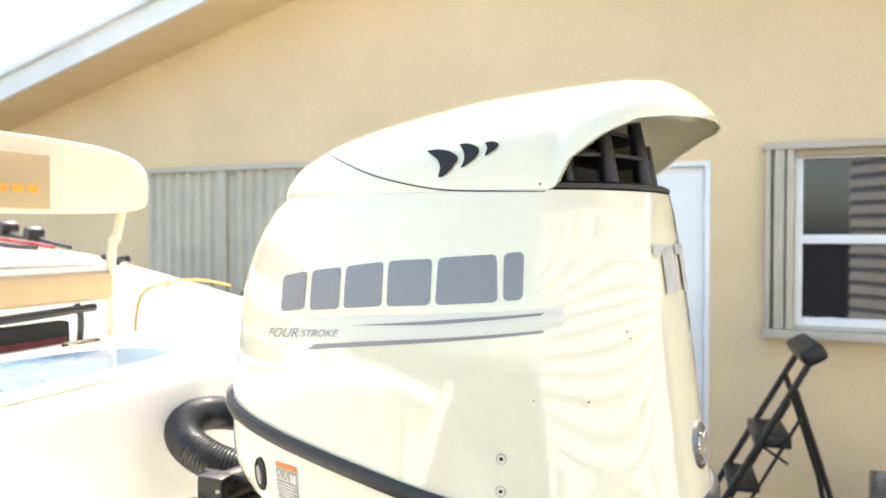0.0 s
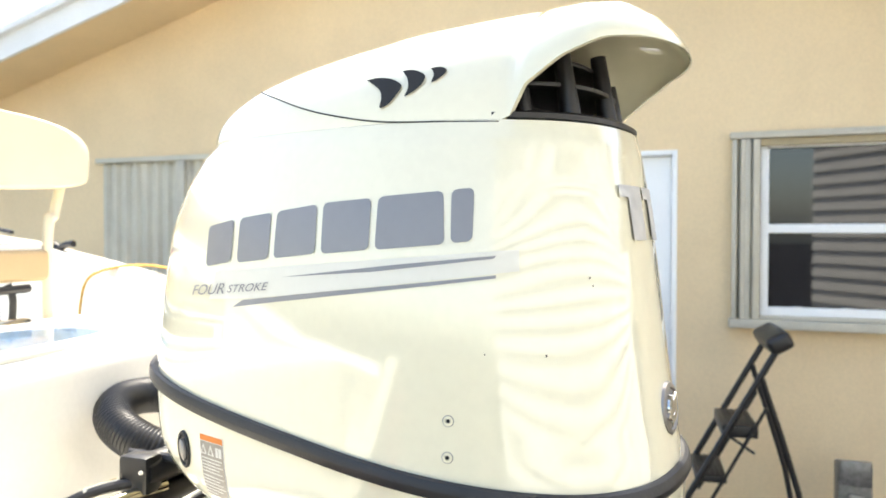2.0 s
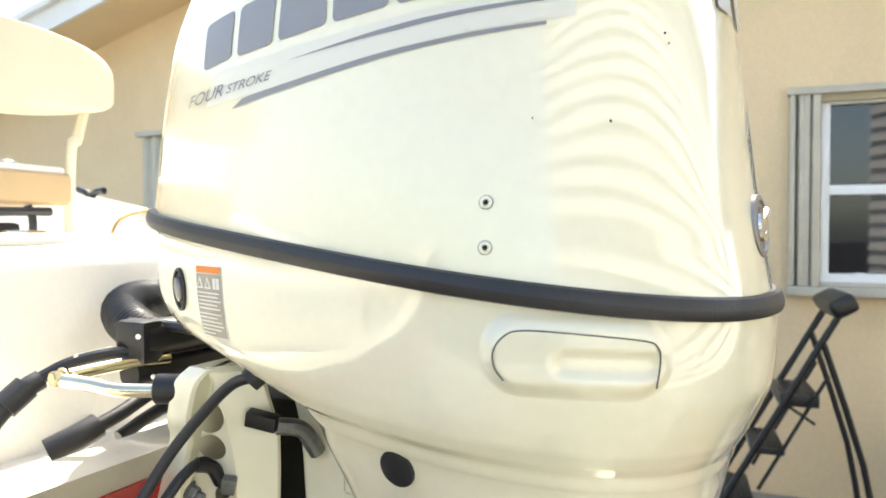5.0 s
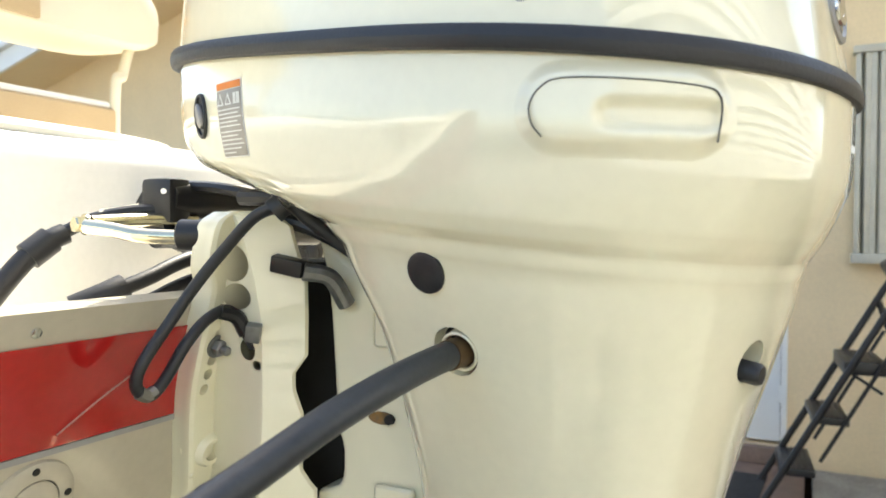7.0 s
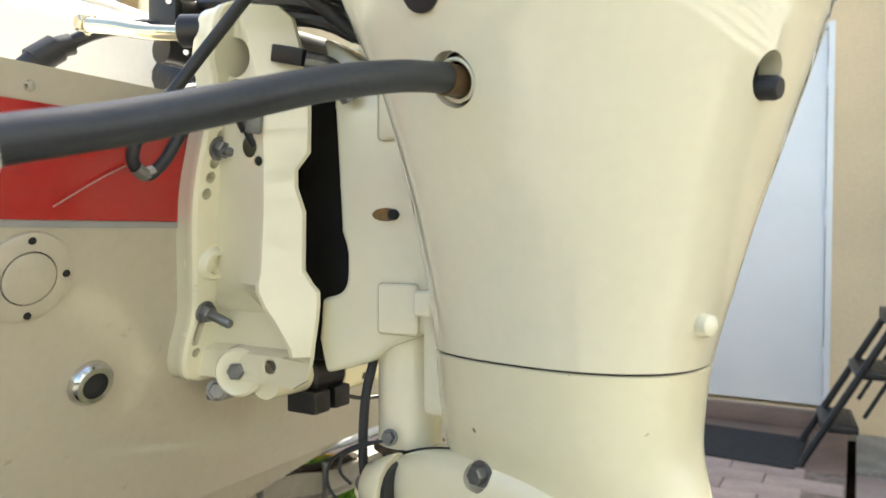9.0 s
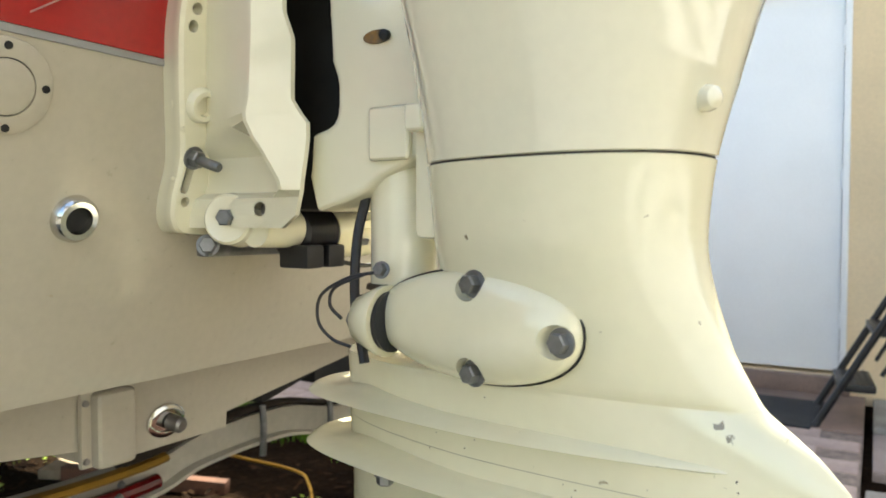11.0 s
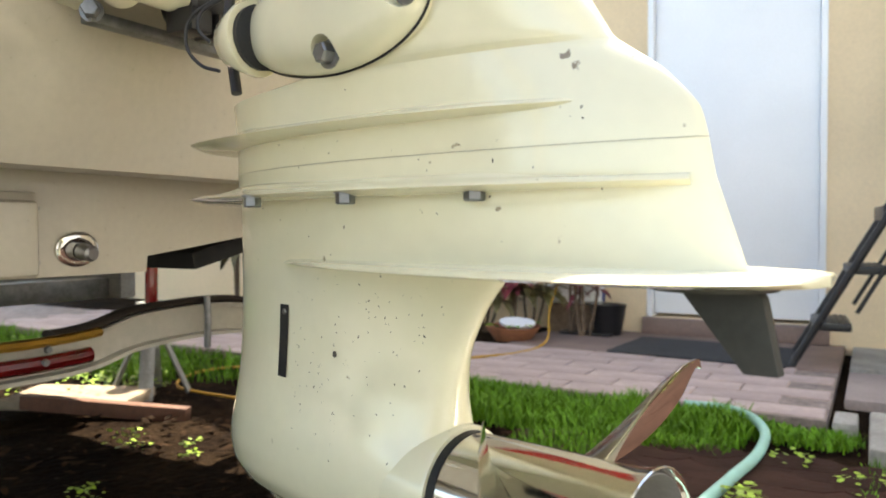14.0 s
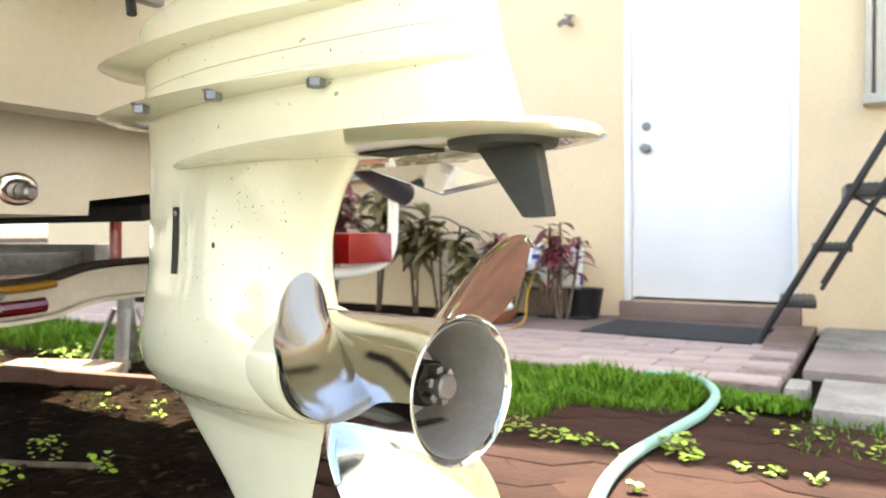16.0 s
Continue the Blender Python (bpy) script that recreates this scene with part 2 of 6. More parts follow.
SHANK_LEG = [
    (0.9, 0.047, 0.303, 0.16, 0.09, 2.5, 2.4),
    (0.863, 0.05, 0.312, 0.16, 0.08, 2.4, 2.3),
    (0.812, 0.05, 0.334, 0.14, 0.072, 2.3, 1.9),
    (0.776, 0.045, 0.357, 0.12, 0.067, 2.2, 1.6),
    (0.771, -0.119, 0.362, 0.1, 0.066, 2.2, 1.5),
    (0.745, -0.12, 0.398, 0.1, 0.063, 2.1, 1.4),
    (0.716, -0.12, 0.425, 0.1, 0.06, 2.1, 1.35),
    (0.669, -0.119, 0.434, 0.1, 0.059, 2.1, 1.35),
    (0.664, -0.118, 0.436, 0.1, 0.054, 2.1, 1.35),
    (0.603, -0.116, 0.457, 0.1, 0.053, 2.1, 1.35),
]
SHANK = np.array(SHANK_COWL + SHANK_LEG)
GEAR = np.array([
    (0.606, -0.116, 0.271, 0.09, 0.053, 2.1, 1.6),
    (0.57, -0.117, 0.24, 0.085, 0.051, 2.1, 1.65),
    (0.53, -0.118, 0.218, 0.08, 0.051, 2.1, 1.8),
    (0.49, -0.121, 0.210, 0.08, 0.053, 2.1, 2.15),
    (0.455, -0.126, 0.21, 0.08, 0.057, 2.2, 2.6),
    (0.43, -0.131, 0.2195, 0.08, 0.06, 2.3, 3.2),
    (0.405, -0.136, 0.2195, 0.08, 0.061, 2.3, 3.4),
    (0.38, -0.134, 0.2195, 0.08, 0.057, 2.2, 3.2),
    (0.36, -0.12, 0.216, 0.09, 0.044, 2.2, 2.6),
    (0.348, -0.1, 0.213, 0.1, 0.026, 2, 1.8),
    (0.33, -0.066, 0.21, 0.11, 0.013, 2, 1.5),
    (0.27, 0.018, 0.19, 0.13, 0.009, 2, 1.5),
    (0.215, 0.079, 0.182, 0.14, 0.006, 2, 1.5),
    (0.205, 0.103, 0.172, 0.15, 0.003, 2, 1.5),
])


def level(tab, z):
    o = np.argsort(tab[:, 0])
    return [np.interp(z, tab[o, 0], tab[o, k]) for k in range(1, 7)]


def shear(z):
    return float(np.interp(z, (1.02, 1.29, 1.40, 1.44, 1.50, 1.80), (0.0, -0.100, -0.105, -0.124, -0.124, 0.0)))


def ring(tab, z, n=96, grow=0.0):
    f, r, m, w, nf, nr = level(tab, z)
    out = []
    for i in range(n):
        c, s = math.cos(2 * math.pi * i / n), math.sin(2 * math.pi * i / n)
        k, ax = (nr, r - m + grow) if c > 0 else (nf, m - f + grow)
        x = m + math.copysign(ax * abs(c) ** (2 / k), c)
        y = math.copysign((w + grow) * abs(s) ** (2 / k), s)
        out.append(loc(x, y, z + shear(z) * (x - 0.15)))
    return out


def levels(tab, n=4):
    """Heights between the rows of a table, eased so that no row shows as an edge."""
    zs = tab[:, 0]
    return [z for a0, a1 in zip(zs, zs[1:]) for z in np.linspace(a0, a1, n + 1)[:-1]] + [zs[-1]]


def eased(tab, keep=()):
    """The same table, finer and smoothed along its height."""
    zs = np.array(levels(tab, 5))
    o = np.argsort(tab[:, 0])
    cols = np.array([np.interp(zs, tab[o, 0], tab[o, k]) for k in range(1, 7)]).T
    for _ in range(3):
        sm = cols.copy()
        sm[1:-1] = (cols[:-2] + 2 * cols[1:-1] + cols[2:]) / 4
        hold = np.array([any(abs(z - q) < 0.012 for q in keep) for z in zs])
        sm[hold] = cols[hold]
        cols = sm
    return np.column_stack([zs, cols])


def side(tab, x, z, out=0.0):
    """The port skin of the motor at world x and height z, pushed out a little."""
    xl = (x - SWX) / CS + 0.04
    for _ in range(14):
        lv = z
        for _ in range(3):
            lv = z - shear(lv) * (xl - 0.15)
        f, r, m, w, nf, nr = level(tab, lv)
        k, ax = (nr, r - m) if xl > m else (nf, m - f)
        yl = w * (1 - min(0.9995, abs(xl - m) / ax) ** k) ** (1 / k)
        xl = 0.4 * xl + 0.6 * ((x - SWX + SN * yl) / CS)
    return loc(xl, -yl - out, z)


def normal(tab, x, z):
    e1 = side(tab, x + 0.004, z) - side(tab, x - 0.004, z)
    e2 = side(tab, x, z + 0.004) - side(tab, x, z - 0.004)
    n = e1.cross(e2).normalized()
    return n if n.y < 0 else -n


def lay(bm, tab, out):
    for v in bm.verts:
        x, z = v.co.x, v.co.z
        v.co = side(tab, x, z) + normal(tab, x, z) * (out + v.co.y)
    return bm


def decal(shape, tab, out=0.0007, step=0.012):
    """A flat outline in (x, z), cut finely and laid on the port skin."""
    bm = bmesh.new()
    bm.faces.new([bm.verts.new((x, 0, z)) for x, z in shape])
    for k0, ax in ((0, (1, 0, 0)), (1, (0, 0, 1))):
        lo, hi = min(p[k0] for p in shape), max(p[k0] for p in shape)
        for k in np.arange(lo + step, hi, step):
            bmesh.ops.bisect_plane(bm, geom=bm.verts[:] + bm.edges[:] + bm.faces[:], plane_co=(k, 0, 0) if k0 == 0 else (0, 0, k), plane_no=ax)
    return lay(bm, tab, out)


def oval(cx, cz, rx, rz, n=28, turn=0.0):
    c, s = math.cos(turn), math.sin(turn)
    return [(cx + rx * math.cos(q) * c - rz * math.sin(q) * s, cz + rx * math.cos(q) * s + rz * math.sin(q) * c) for q in np.linspace(0, 2 * math.pi, n, endpoint=False)]


def skin_line(pts, tab, r, material, parent, name, out=0.0, sub=6, n=6, flat=1.0):
    """A thin line drawn along the port skin through (x, z) points."""
    line = catmull([(x, 0, z) for x, z in pts], sub)
    return part(name, tube([side(tab, p.x, p.z) + normal(tab, p.x, p.z) * out for p in line], r, n, 0, flat=flat), material, parent)


def skin_disc(profile, tab, x, z, n=24, squash=None):
    return lathe(profile, side(tab, x, z), normal(tab, x, z), n)


def letters(text, size, slant=0.0):
    cu = bpy.data.curves.new("writing", "FONT")
    cu.body, cu.size, cu.shear = text, size, slant
    ob = bpy.data.objects.new("writing", cu)
    me = bpy.data.meshes.new_from_object(ob)
    bm = bmesh.new()
    bm.from_mesh(me)
    bpy.data.objects.remove(ob)
    bpy.data.curves.remove(cu)
    bpy.data.meshes.remove(me)
    return bm


HEAD, SHANK = eased(HEAD), eased(SHANK, (1.303, 0.771, 0.776, 0.669, 0.664, 0.603))
GEAR = eased(GEAR)
motor = thing("outboard_motor", (-0.3, 1.0, 0.2), "cream-white outboard motor with silver stripes bolted to a boat transom", "outboard motor")
cowl = part("upper_cowl", rings([ring(HEAD, z) for z in HEAD[:, 0]]), PAINT, motor, "glossy white engine cowl")
lower = part("lower_cowl", rings([ring(SHANK, z) for z in SHANK[:, 0] if z > 0.972] + [ring(SHANK, 0.972), ring(SHANK, 0.9705, grow=-0.003)]), PAINT, motor, "glossy cream lower cowl")
leg = part("leg_housing", rings([ring(SHANK, 0.9700, grow=-0.003), ring(SHANK, 0.9685)] + [ring(SHANK, z) for z in SHANK[:, 0] if z < 0.968]), PAINT_OLD, motor, "cream leg housing")
part("cowl_gap", rings([ring(SHANK, z, grow=-0.0022) for z in (0.9725, 0.968)]), DARK, lower, "dark gap between cowl and leg")
gear = part("gearcase", rings([ring(GEAR, z, 72) for z in GEAR[:, 0]]), PAINT_OLD, motor, "cream gearcase with skeg and nicks")
belt = []
for k in range(12):
    q = 2 * math.pi * k / 12
    belt.append(ring(HEAD, 1.4525 + 0.0098 * math.sin(q), 140, 0.003 + 0.006 * math.copysign(abs(math.cos(q)) ** 0.6, math.cos(q))))
part("cowl_seal", rings(belt + [belt[0]], cap0=False, cap1=False), RUBBER, motor, "black rubber seal band")

# cowl top with the air scoop
TOPX = [-0.193, -0.181, -0.160, -0.135, -0.105, -0.050, 0.008, 0.080, 0.156, 0.300, 0.318, 0.355, 0.390, 0.415, 0.430, 0.437]
TOPZ = [1.803, 1.820, 1.842, 1.862, 1.880, 1.900, 1.913, 1.926, 1.936, 1.944, 1.9435, 1.941, 1.935, 1.918, 1.902, 1.890]
LOWZ = [1.8002, 1.8002, 1.8002, 1.8002, 1.8002, 1.8002, 1.8002, 1.8002, 1.8002, 1.8002, 1.834, 1.860, 1.877, 1.881, 1.883, 1.884]


def half_width(tab, xl, z):
    f, r, m, w, nf, nr = level(tab, z)
    k, ax = (nr, r - m) if xl > m else (nf, m - f)
    return w * (1 - min(0.9995, abs(xl - m) / ax) ** k) ** (1 / k)


def arch(x):
    zt, zl = np.interp(x, TOPX, TOPZ), np.interp(x, TOPX, LOWZ)
    if x < 0.300:
        w = half_width(HEAD, max(x, -0.1935), 1.80)
    else:
        u = min(1.0, (x - 0.300) / 0.138)
        w = half_width(HEAD, 0.300, 1.80) * (1 - u ** 2.6) ** (1 / 2.2)
    return zt, zl, w


def fullness(x):
    """How square the scoop's section is: fuller at its nose."""
    return 2.05 + 0.25 * min(1.0, max(0.0, (0.10 - x) / 0.25))


def station(x, shrink=0.0):
    zt, zl, w = arch(x)
    e = fullness(x)
    zt, w = max(zt - shrink, zl + 0.001), max(0.004, w - shrink)
    out = []
    for i in range(49):
        c, s = math.cos(math.pi * i / 48), math.sin(math.pi * i / 48)
        out.append(loc(x, -math.copysign(w * abs(c) ** (2 / e), c), zl + (zt - zl) * abs(s) ** (2 / e)))
    return out


def scoop_skin(x, z, out):
    xl = (x - SWX) / CS + 0.04
    for _ in range(14):
        zt, zl, w = arch(xl)
        v = min(0.999, max(0.0, (z - zl) / (zt - zl)))
        e = fullness(xl)
        yl = w * (1 - v ** e) ** (1 / e)
        xl = 0.4 * xl + 0.6 * ((x - SWX + SN * yl) / CS)
    n = (OUT * (-(yl / w) ** (e - 1) / w) + Vector((0, 0, v ** (e - 1) / (zt - zl)))).normalized()
    return loc(xl, -yl, z) + n * out


sx = list(np.linspace(-0.1925, -0.145, 14)) + list(np.linspace(-0.135, 0.295, 28)) + list(np.linspace(0.302, 0.405, 20)) + list(np.linspace(0.41, 0.4375, 12))
outer, inner = [station(x) for x in sx], [station(x, 0.007) for x in sx]
bm = rings(outer, closed=False, cap0=False, cap1=False)
rings(inner, closed=False, cap0=False, cap1=False, bm=bm)
for k in (0, 48):
    rings([[o[k] for o in outer], [q[k] for q in inner]], closed=False, cap0=False, cap1=False, bm=bm)
rings([outer[-1], inner[-1]], closed=False, cap0=False, cap1=False, bm=bm)
bmesh.ops.remove_doubles(bm, verts=bm.verts[:], dist=0.0003)
scoop = part("air_scoop", bm, PAINT, motor, "white air scoop cover with three fin-shaped vents", 50)
FINS = [
    [(-0.342, 1.850), (-0.327, 1.851), (-0.311, 1.847), (-0.301, 1.839), (-0.305, 1.830), (-0.313, 1.820), (-0.322, 1.817), (-0.321, 1.827), (-0.324, 1.836), (-0.333, 1.844)],
    [(-0.303, 1.856), (-0.292, 1.856), (-0.281, 1.851), (-0.278, 1.845), (-0.283, 1.836), (-0.296, 1.827), (-0.294, 1.835), (-0.295, 1.844), (-0.299, 1.851)],
    [(-0.274, 1.856), (-0.265, 1.857), (-0.258, 1.853), (-0.262, 1.846), (-0.271, 1.840), (-0.270, 1.847), (-0.271, 1.852)],
]
# Flat black patches on the skin stand for the shaded vent openings.
for fin in FINS:
    bm = bmesh.new()
    loop = [p for p in catmull([(-0.258 + (x + 0.258) * 1.13, 0, z) for x, z in fin + fin[:1]], 4)][:-1]
    bm.faces.new([bm.verts.new(scoop_skin(p.x, p.z, 0.0020)) for p in loop])
    part("vent", bm, DARK, scoop, "fin-shaped black patch for the vent's shade")
seam = [(-0.560, 1.872), (-0.490, 1.846), (-0.445, 1.829), (-0.400, 1.816), (-0.333, 1.803), (-0.264, 1.799), (-0.203, 1.798)]
part("seam_line", tube([scoop_skin(p.x, p.z, 0.0002) for p in catmull([(x, 0, z) for x, z in seam], 6)], 0.0009, 6, 0), DARK, scoop, "dark panel gap")

# black air intake under the scoop: ledge, two louvre decks, posts
def ledge_ring(dz, g):
    base, tuck = ring(HEAD, 1.798, grow=g), ring(HEAD, 1.798, grow=-0.020)
    return [(p if (p - Vector((SWX, SWY, 0))).dot(AFT) > 0.285 else q) + Vector((0, 0, dz)) for p, q in zip(base, tuck)]


intake = part("intake_ledge", rings([ledge_ring(dz, g) for dz, g in ((0.0035, -0.006), (0.0045, -0.001), (0.010, -0.001), (0.013, -0.006))]), PLASTIC, motor, "black intake ledge")
for z, k in ((1.842, 0.86), (1.872, 0.76)):
    pl = [loc(0.19 + k * (0.185 if math.cos(a) > 0 else 0.10) * math.cos(a), k * 0.165 * math.copysign(abs(math.sin(a)) ** 0.8, math.sin(a)), 0) for a in np.linspace(0, 2 * math.pi, 48, endpoint=False)]
    part("louvre", plate([(p.x, p.y) for p in pl], Matrix.Translation((0, 0, z)), 0.005, 0.0015), PLASTIC, intake, "black louvre deck")
for xl, yl in ((0.335, -0.07), (0.345, 0.02), (0.33, 0.09), (0.292, -0.095)):
    part("post", lathe([(0, 0.012), (0.085 if abs(yl) < 0.08 else 0.062, 0.009)], loc(xl, yl, 1.808), (-0.15, 0, 1), 12), PLASTIC, intake)
part("inner_box", obox(Matrix.Translation(loc(0.15, 0, 1.848)) @ pose(0, 0, 0, 0, 0, -12.5), 0.20, 0.20, 0.085, 0.008), mat("grey_inner_casing", (0.10, 0.10, 0.095), 0.6), intake)

# silver word mark as plain blocks, stripes, model writing
MARK = [
    [(-0.569, 1.693), (-0.523, 1.701), (-0.523, 1.652), (-0.569, 1.645)],
    [(-0.513, 1.702), (-0.463, 1.708), (-0.463, 1.656), (-0.513, 1.651)],
    [(-0.455, 1.709), (-0.398, 1.716), (-0.396, 1.663), (-0.455, 1.657)],
    [(-0.390, 1.717), (-0.329, 1.721), (-0.328, 1.668), (-0.388, 1.663)],
    [(-0.321, 1.722), (-0.251, 1.727), (-0.247, 1.674), (-0.321, 1.668)],
    [(-0.243, 1.728), (-0.221, 1.730), (-0.220, 1.677), (-0.241, 1.675)],
]
for q in MARK:
    bm = bmesh.new()
    f = bm.faces.new([bm.verts.new((x, 0, z)) for x, z in q])
    bmesh.ops.bevel(bm, geom=bm.verts[:], offset=0.006, segments=4, affect="VERTICES", profile=0.5)
    loop = [(v.co.x, v.co.z) for v in bm.faces[:][0].verts]
    bm.free()
    part("mark_block", decal(loop, HEAD, 0.0009), SILVER, cowl, "silver-grey decal block")
part("pale_band", decal([(-0.547, 1.640), (-0.463, 1.647), (-0.177, 1.669), (-0.176, 1.648), (-0.480, 1.612), (-0.560, 1.607)], HEAD, 0.0004), PALE, cowl, "pale silver decal band")
part("stripe", decal([(-0.516, 1.600), (-0.500, 1.609), (-0.381, 1.6235), (-0.197, 1.644), (-0.197, 1.641), (-0.336, 1.624), (-0.460, 1.608)], HEAD, 0.0009), SILVER, cowl, "silver-grey stripe")
part("stripe", decal([(-0.440, 1.637), (-0.300, 1.653), (-0.197, 1.663), (-0.200, 1.660), (-0.320, 1.646)], HEAD, 0.0009), SILVER, cowl, "thin silver-grey stripe")
for word, size, x0, z0, dz in (("FOUR", 0.0175, -0.596, 1.609, 0.09), ("STROKE", 0.0125, -0.527, 1.6160, 0.09)):
    bm = letters(word, size, 0.35)
    for v in bm.verts:
        u, w = v.co.x * 1.40, v.co.y
        v.co = side(HEAD, x0 + u, z0 + u * dz + w) + normal(HEAD, x0 + u, z0 + u * dz + w) * 0.0014
    part("writing", bm, SILVER, cowl, "slanted lettering FOUR STROKE")


def rear_skin(yl, z):
    f, r, m, w, nf, nr = level(HEAD, z)
    return m + (r - m) * (1 - min(0.99, abs(yl) / w) ** nr) ** (1 / nr)


NUM = mat("pale_silver_number", (0.56, 0.56, 0.55), 0.4, 0.1, 0.05, 40)
for k in (0, 1):
    y0 = -0.036 + 0.066 * k
    digit = [(y0 - 0.020, 1.7375), (y0 + 0.039, 1.7375), (y0 + 0.039, 1.6775), (y0, 1.6775), (y0, 1.7240), (y0 - 0.020, 1.7240)]
    bm = bmesh.new()
    bm.faces.new([bm.verts.new((yl, 0, z)) for yl, z in digit])
    for c in np.arange(y0 - 0.015, y0 + 0.038, 0.006):
        bmesh.ops.bisect_plane(bm, geom=bm.verts[:] + bm.edges[:] + bm.faces[:], plane_co=(c, 0, 0), plane_no=(1, 0, 0))
    for v in bm.verts:
        yl, z = v.co.x, v.co.z
        v.co = loc(rear_skin(yl, z) + 0.0012, yl, z)
    part("model_number", bm, NUM, cowl, "pale silver number")


def half_rear(z):
    lv = z - shear(z) * 0.28
    return level(HEAD, lv)[1]


part("emblem", lathe([(0, 0.030), (0.004, 0.029), (0.005, 0.024), (0.0035, 0.022), (0.003, 0.0)], loc(half_rear(1.487) - 0.0012, 0.022, 1.487), AFT + Vector((0, 0, 0.10)), 32), STEEL_IN, cowl, "round chrome emblem")
part("emblem_ring", lathe([(0.004, 0.016), (0.0065, 0.015), (0.0065, 0.008), (0.004, 0.007)], loc(half_rear(1.487) - 0.0012, 0.022, 1.487), AFT + Vector((0, 0, 0.10)), 24), STEEL, cowl, "chrome emblem centre")
star = [((0.021 if k % 2 else 0.009) * math.cos(math.pi * k / 5 + 0.3), (0.021 if k % 2 else 0.009) * math.sin(math.pi * k / 5 + 0.3)) for k in range(10)]
part("emblem_star", plate(star, Matrix.Translation(loc(half_rear(1.487) + 0.0015, 0.022, 1.487)) @ pose(0, 0, 0, 0, 0, -12.5) @ pose(0, 0, 0, 90, 0, 90), 0.004), STEEL, cowl, "chrome emblem star")
for z in (1.5035, 1.4685):
    rv = part("rivet", skin_disc([(0, 0.0052), (0.0010, 0.0049), (0.0012, 0.0026), (0.0006, 0.0024)], HEAD, -0.2382, z), PAINT, cowl, "cream rivet washer")
    part("rivet_rim", skin_disc([(0.0001, 0.0058), (0.0006, 0.0056)], HEAD, -0.2382, z), STEEL_IN, rv, "thin grey rim")
    part("rivet_core", skin_disc([(0.0006, 0.0018), (0.0014, 0.0016)], HEAD, -0.2382, z, 12), DARK, rv, "dark rivet core")
chip = mat("paint_chip", (0.10, 0.09, 0.07), 0.8, 0, 0.1, 60)
for x, z, r in ((-0.205, 1.568, 0.0007), (-0.150, 1.566, 0.0010), (-0.115, 1.640, 0.0009), (-0.112, 1.632, 0.0008)):
    part("chip", decal(oval(x, z, r, r * 1.4, 8), HEAD, 0.0006), chip, cowl, "tiny dark paint chip")

def carve(ob, cutters):
    """Cut holes and pockets into a part and keep the cut mesh."""
    me = bpy.data.meshes.new("cutter")
    bm = merge(*cutters)
    bmesh.ops.recalc_face_normals(bm, faces=bm.faces[:])
    bm.to_mesh(me)
    bm.free()
    cut = new("cutter", me)
    mod = ob.modifiers.new("carve", "BOOLEAN")
    mod.operation, mod.solver, mod.use_self, mod.object = "DIFFERENCE", "EXACT", True, cut
    bpy.context.view_layer.update()
    made = bpy.data.meshes.new_from_object(ob.evaluated_get(bpy.context.evaluated_depsgraph_get()))
    ob.modifiers.clear()
    ob.data = made
    bpy.data.objects.remove(cut)
    smooth(made, 28)


def bore(x, y, z, r, axis, deep=0.016, tall=1.0):
    bm = lathe([(-deep, r * 0.96), (0.02, r)], (0, 0, 0), axis, 28)
    for v in bm.verts:
        v.co.z *= tall
        v.co += Vector((x, y, z))
    return bm


# things on the lower cowl
bm = bmesh.new()
rs = []
for kx, h in ((1.0, 0.0), (1.0, 0.0022), (0.92, 0.0032), (0.76, 0.0026), (0.72, 0.0008), (0.02, 0.0008)):
    rs.append([Vector((x, h, z)) for x, z in oval(-0.6055, 1.420, 0.0128 * kx, 0.0228 * (1 - (1 - kx) * 0.6), 32, 0.12)])
key = part("key_switch", lay(rings(rs, cap0=False), SHANK, 0.0), PLASTIC, lower, "oval black switch bezel")
rs = [[Vector((x, h, z)) for x, z in oval(-0.605, 1.420, 0.0042 * kx, 0.0135 * kx, 16, 0.25)] for kx, h in ((1, 0.0008), (0.95, 0.0045), (0.8, 0.0055), (0.05, 0.0055))]
part("rocker", lay(rings(rs, cap0=False), SHANK, 0.0), STEEL_IN, key, "grey rocker")
LAB = [(-0.574, 1.447), (-0.529, 1.4465), (-0.5195, 1.374), (-0.564, 1.3755)]


def in_label(u, v):
    a0, a1 = Vector(LAB[0]).lerp(Vector(LAB[1]), u), Vector(LAB[3]).lerp(Vector(LAB[2]), u)
    q = a0.lerp(a1, v)
    return q.x, q.y


def label_patch(u0, u1, v0, v1, out):
    return decal([in_label(u, v) for u, v in ((u0, v0), (u1, v0), (u1, v1), (u0, v1))], SHANK, out)


LGREY = mat("label_grey", (0.34, 0.32, 0.29), 0.30, 0.5, 0.05, 50)
LWHITE = mat("label_white", (0.75, 0.75, 0.72), 0.5, 0, 0.03, 50)
LORANGE = mat("label_orange", (0.75, 0.22, 0.03), 0.5, 0, 0.05, 50)
lab = part("warning_label", label_patch(0, 1, 0, 1, 0.0004), LWHITE, lower, "grey and orange warning label")
part("label_field", label_patch(0.03, 0.97, 0.115, 0.985, 0.0008), LGREY, lab, "grey printed field")
part("label_head", label_patch(0.03, 0.97, 0.012, 0.105, 0.0008), LORANGE, lab, "orange heading")
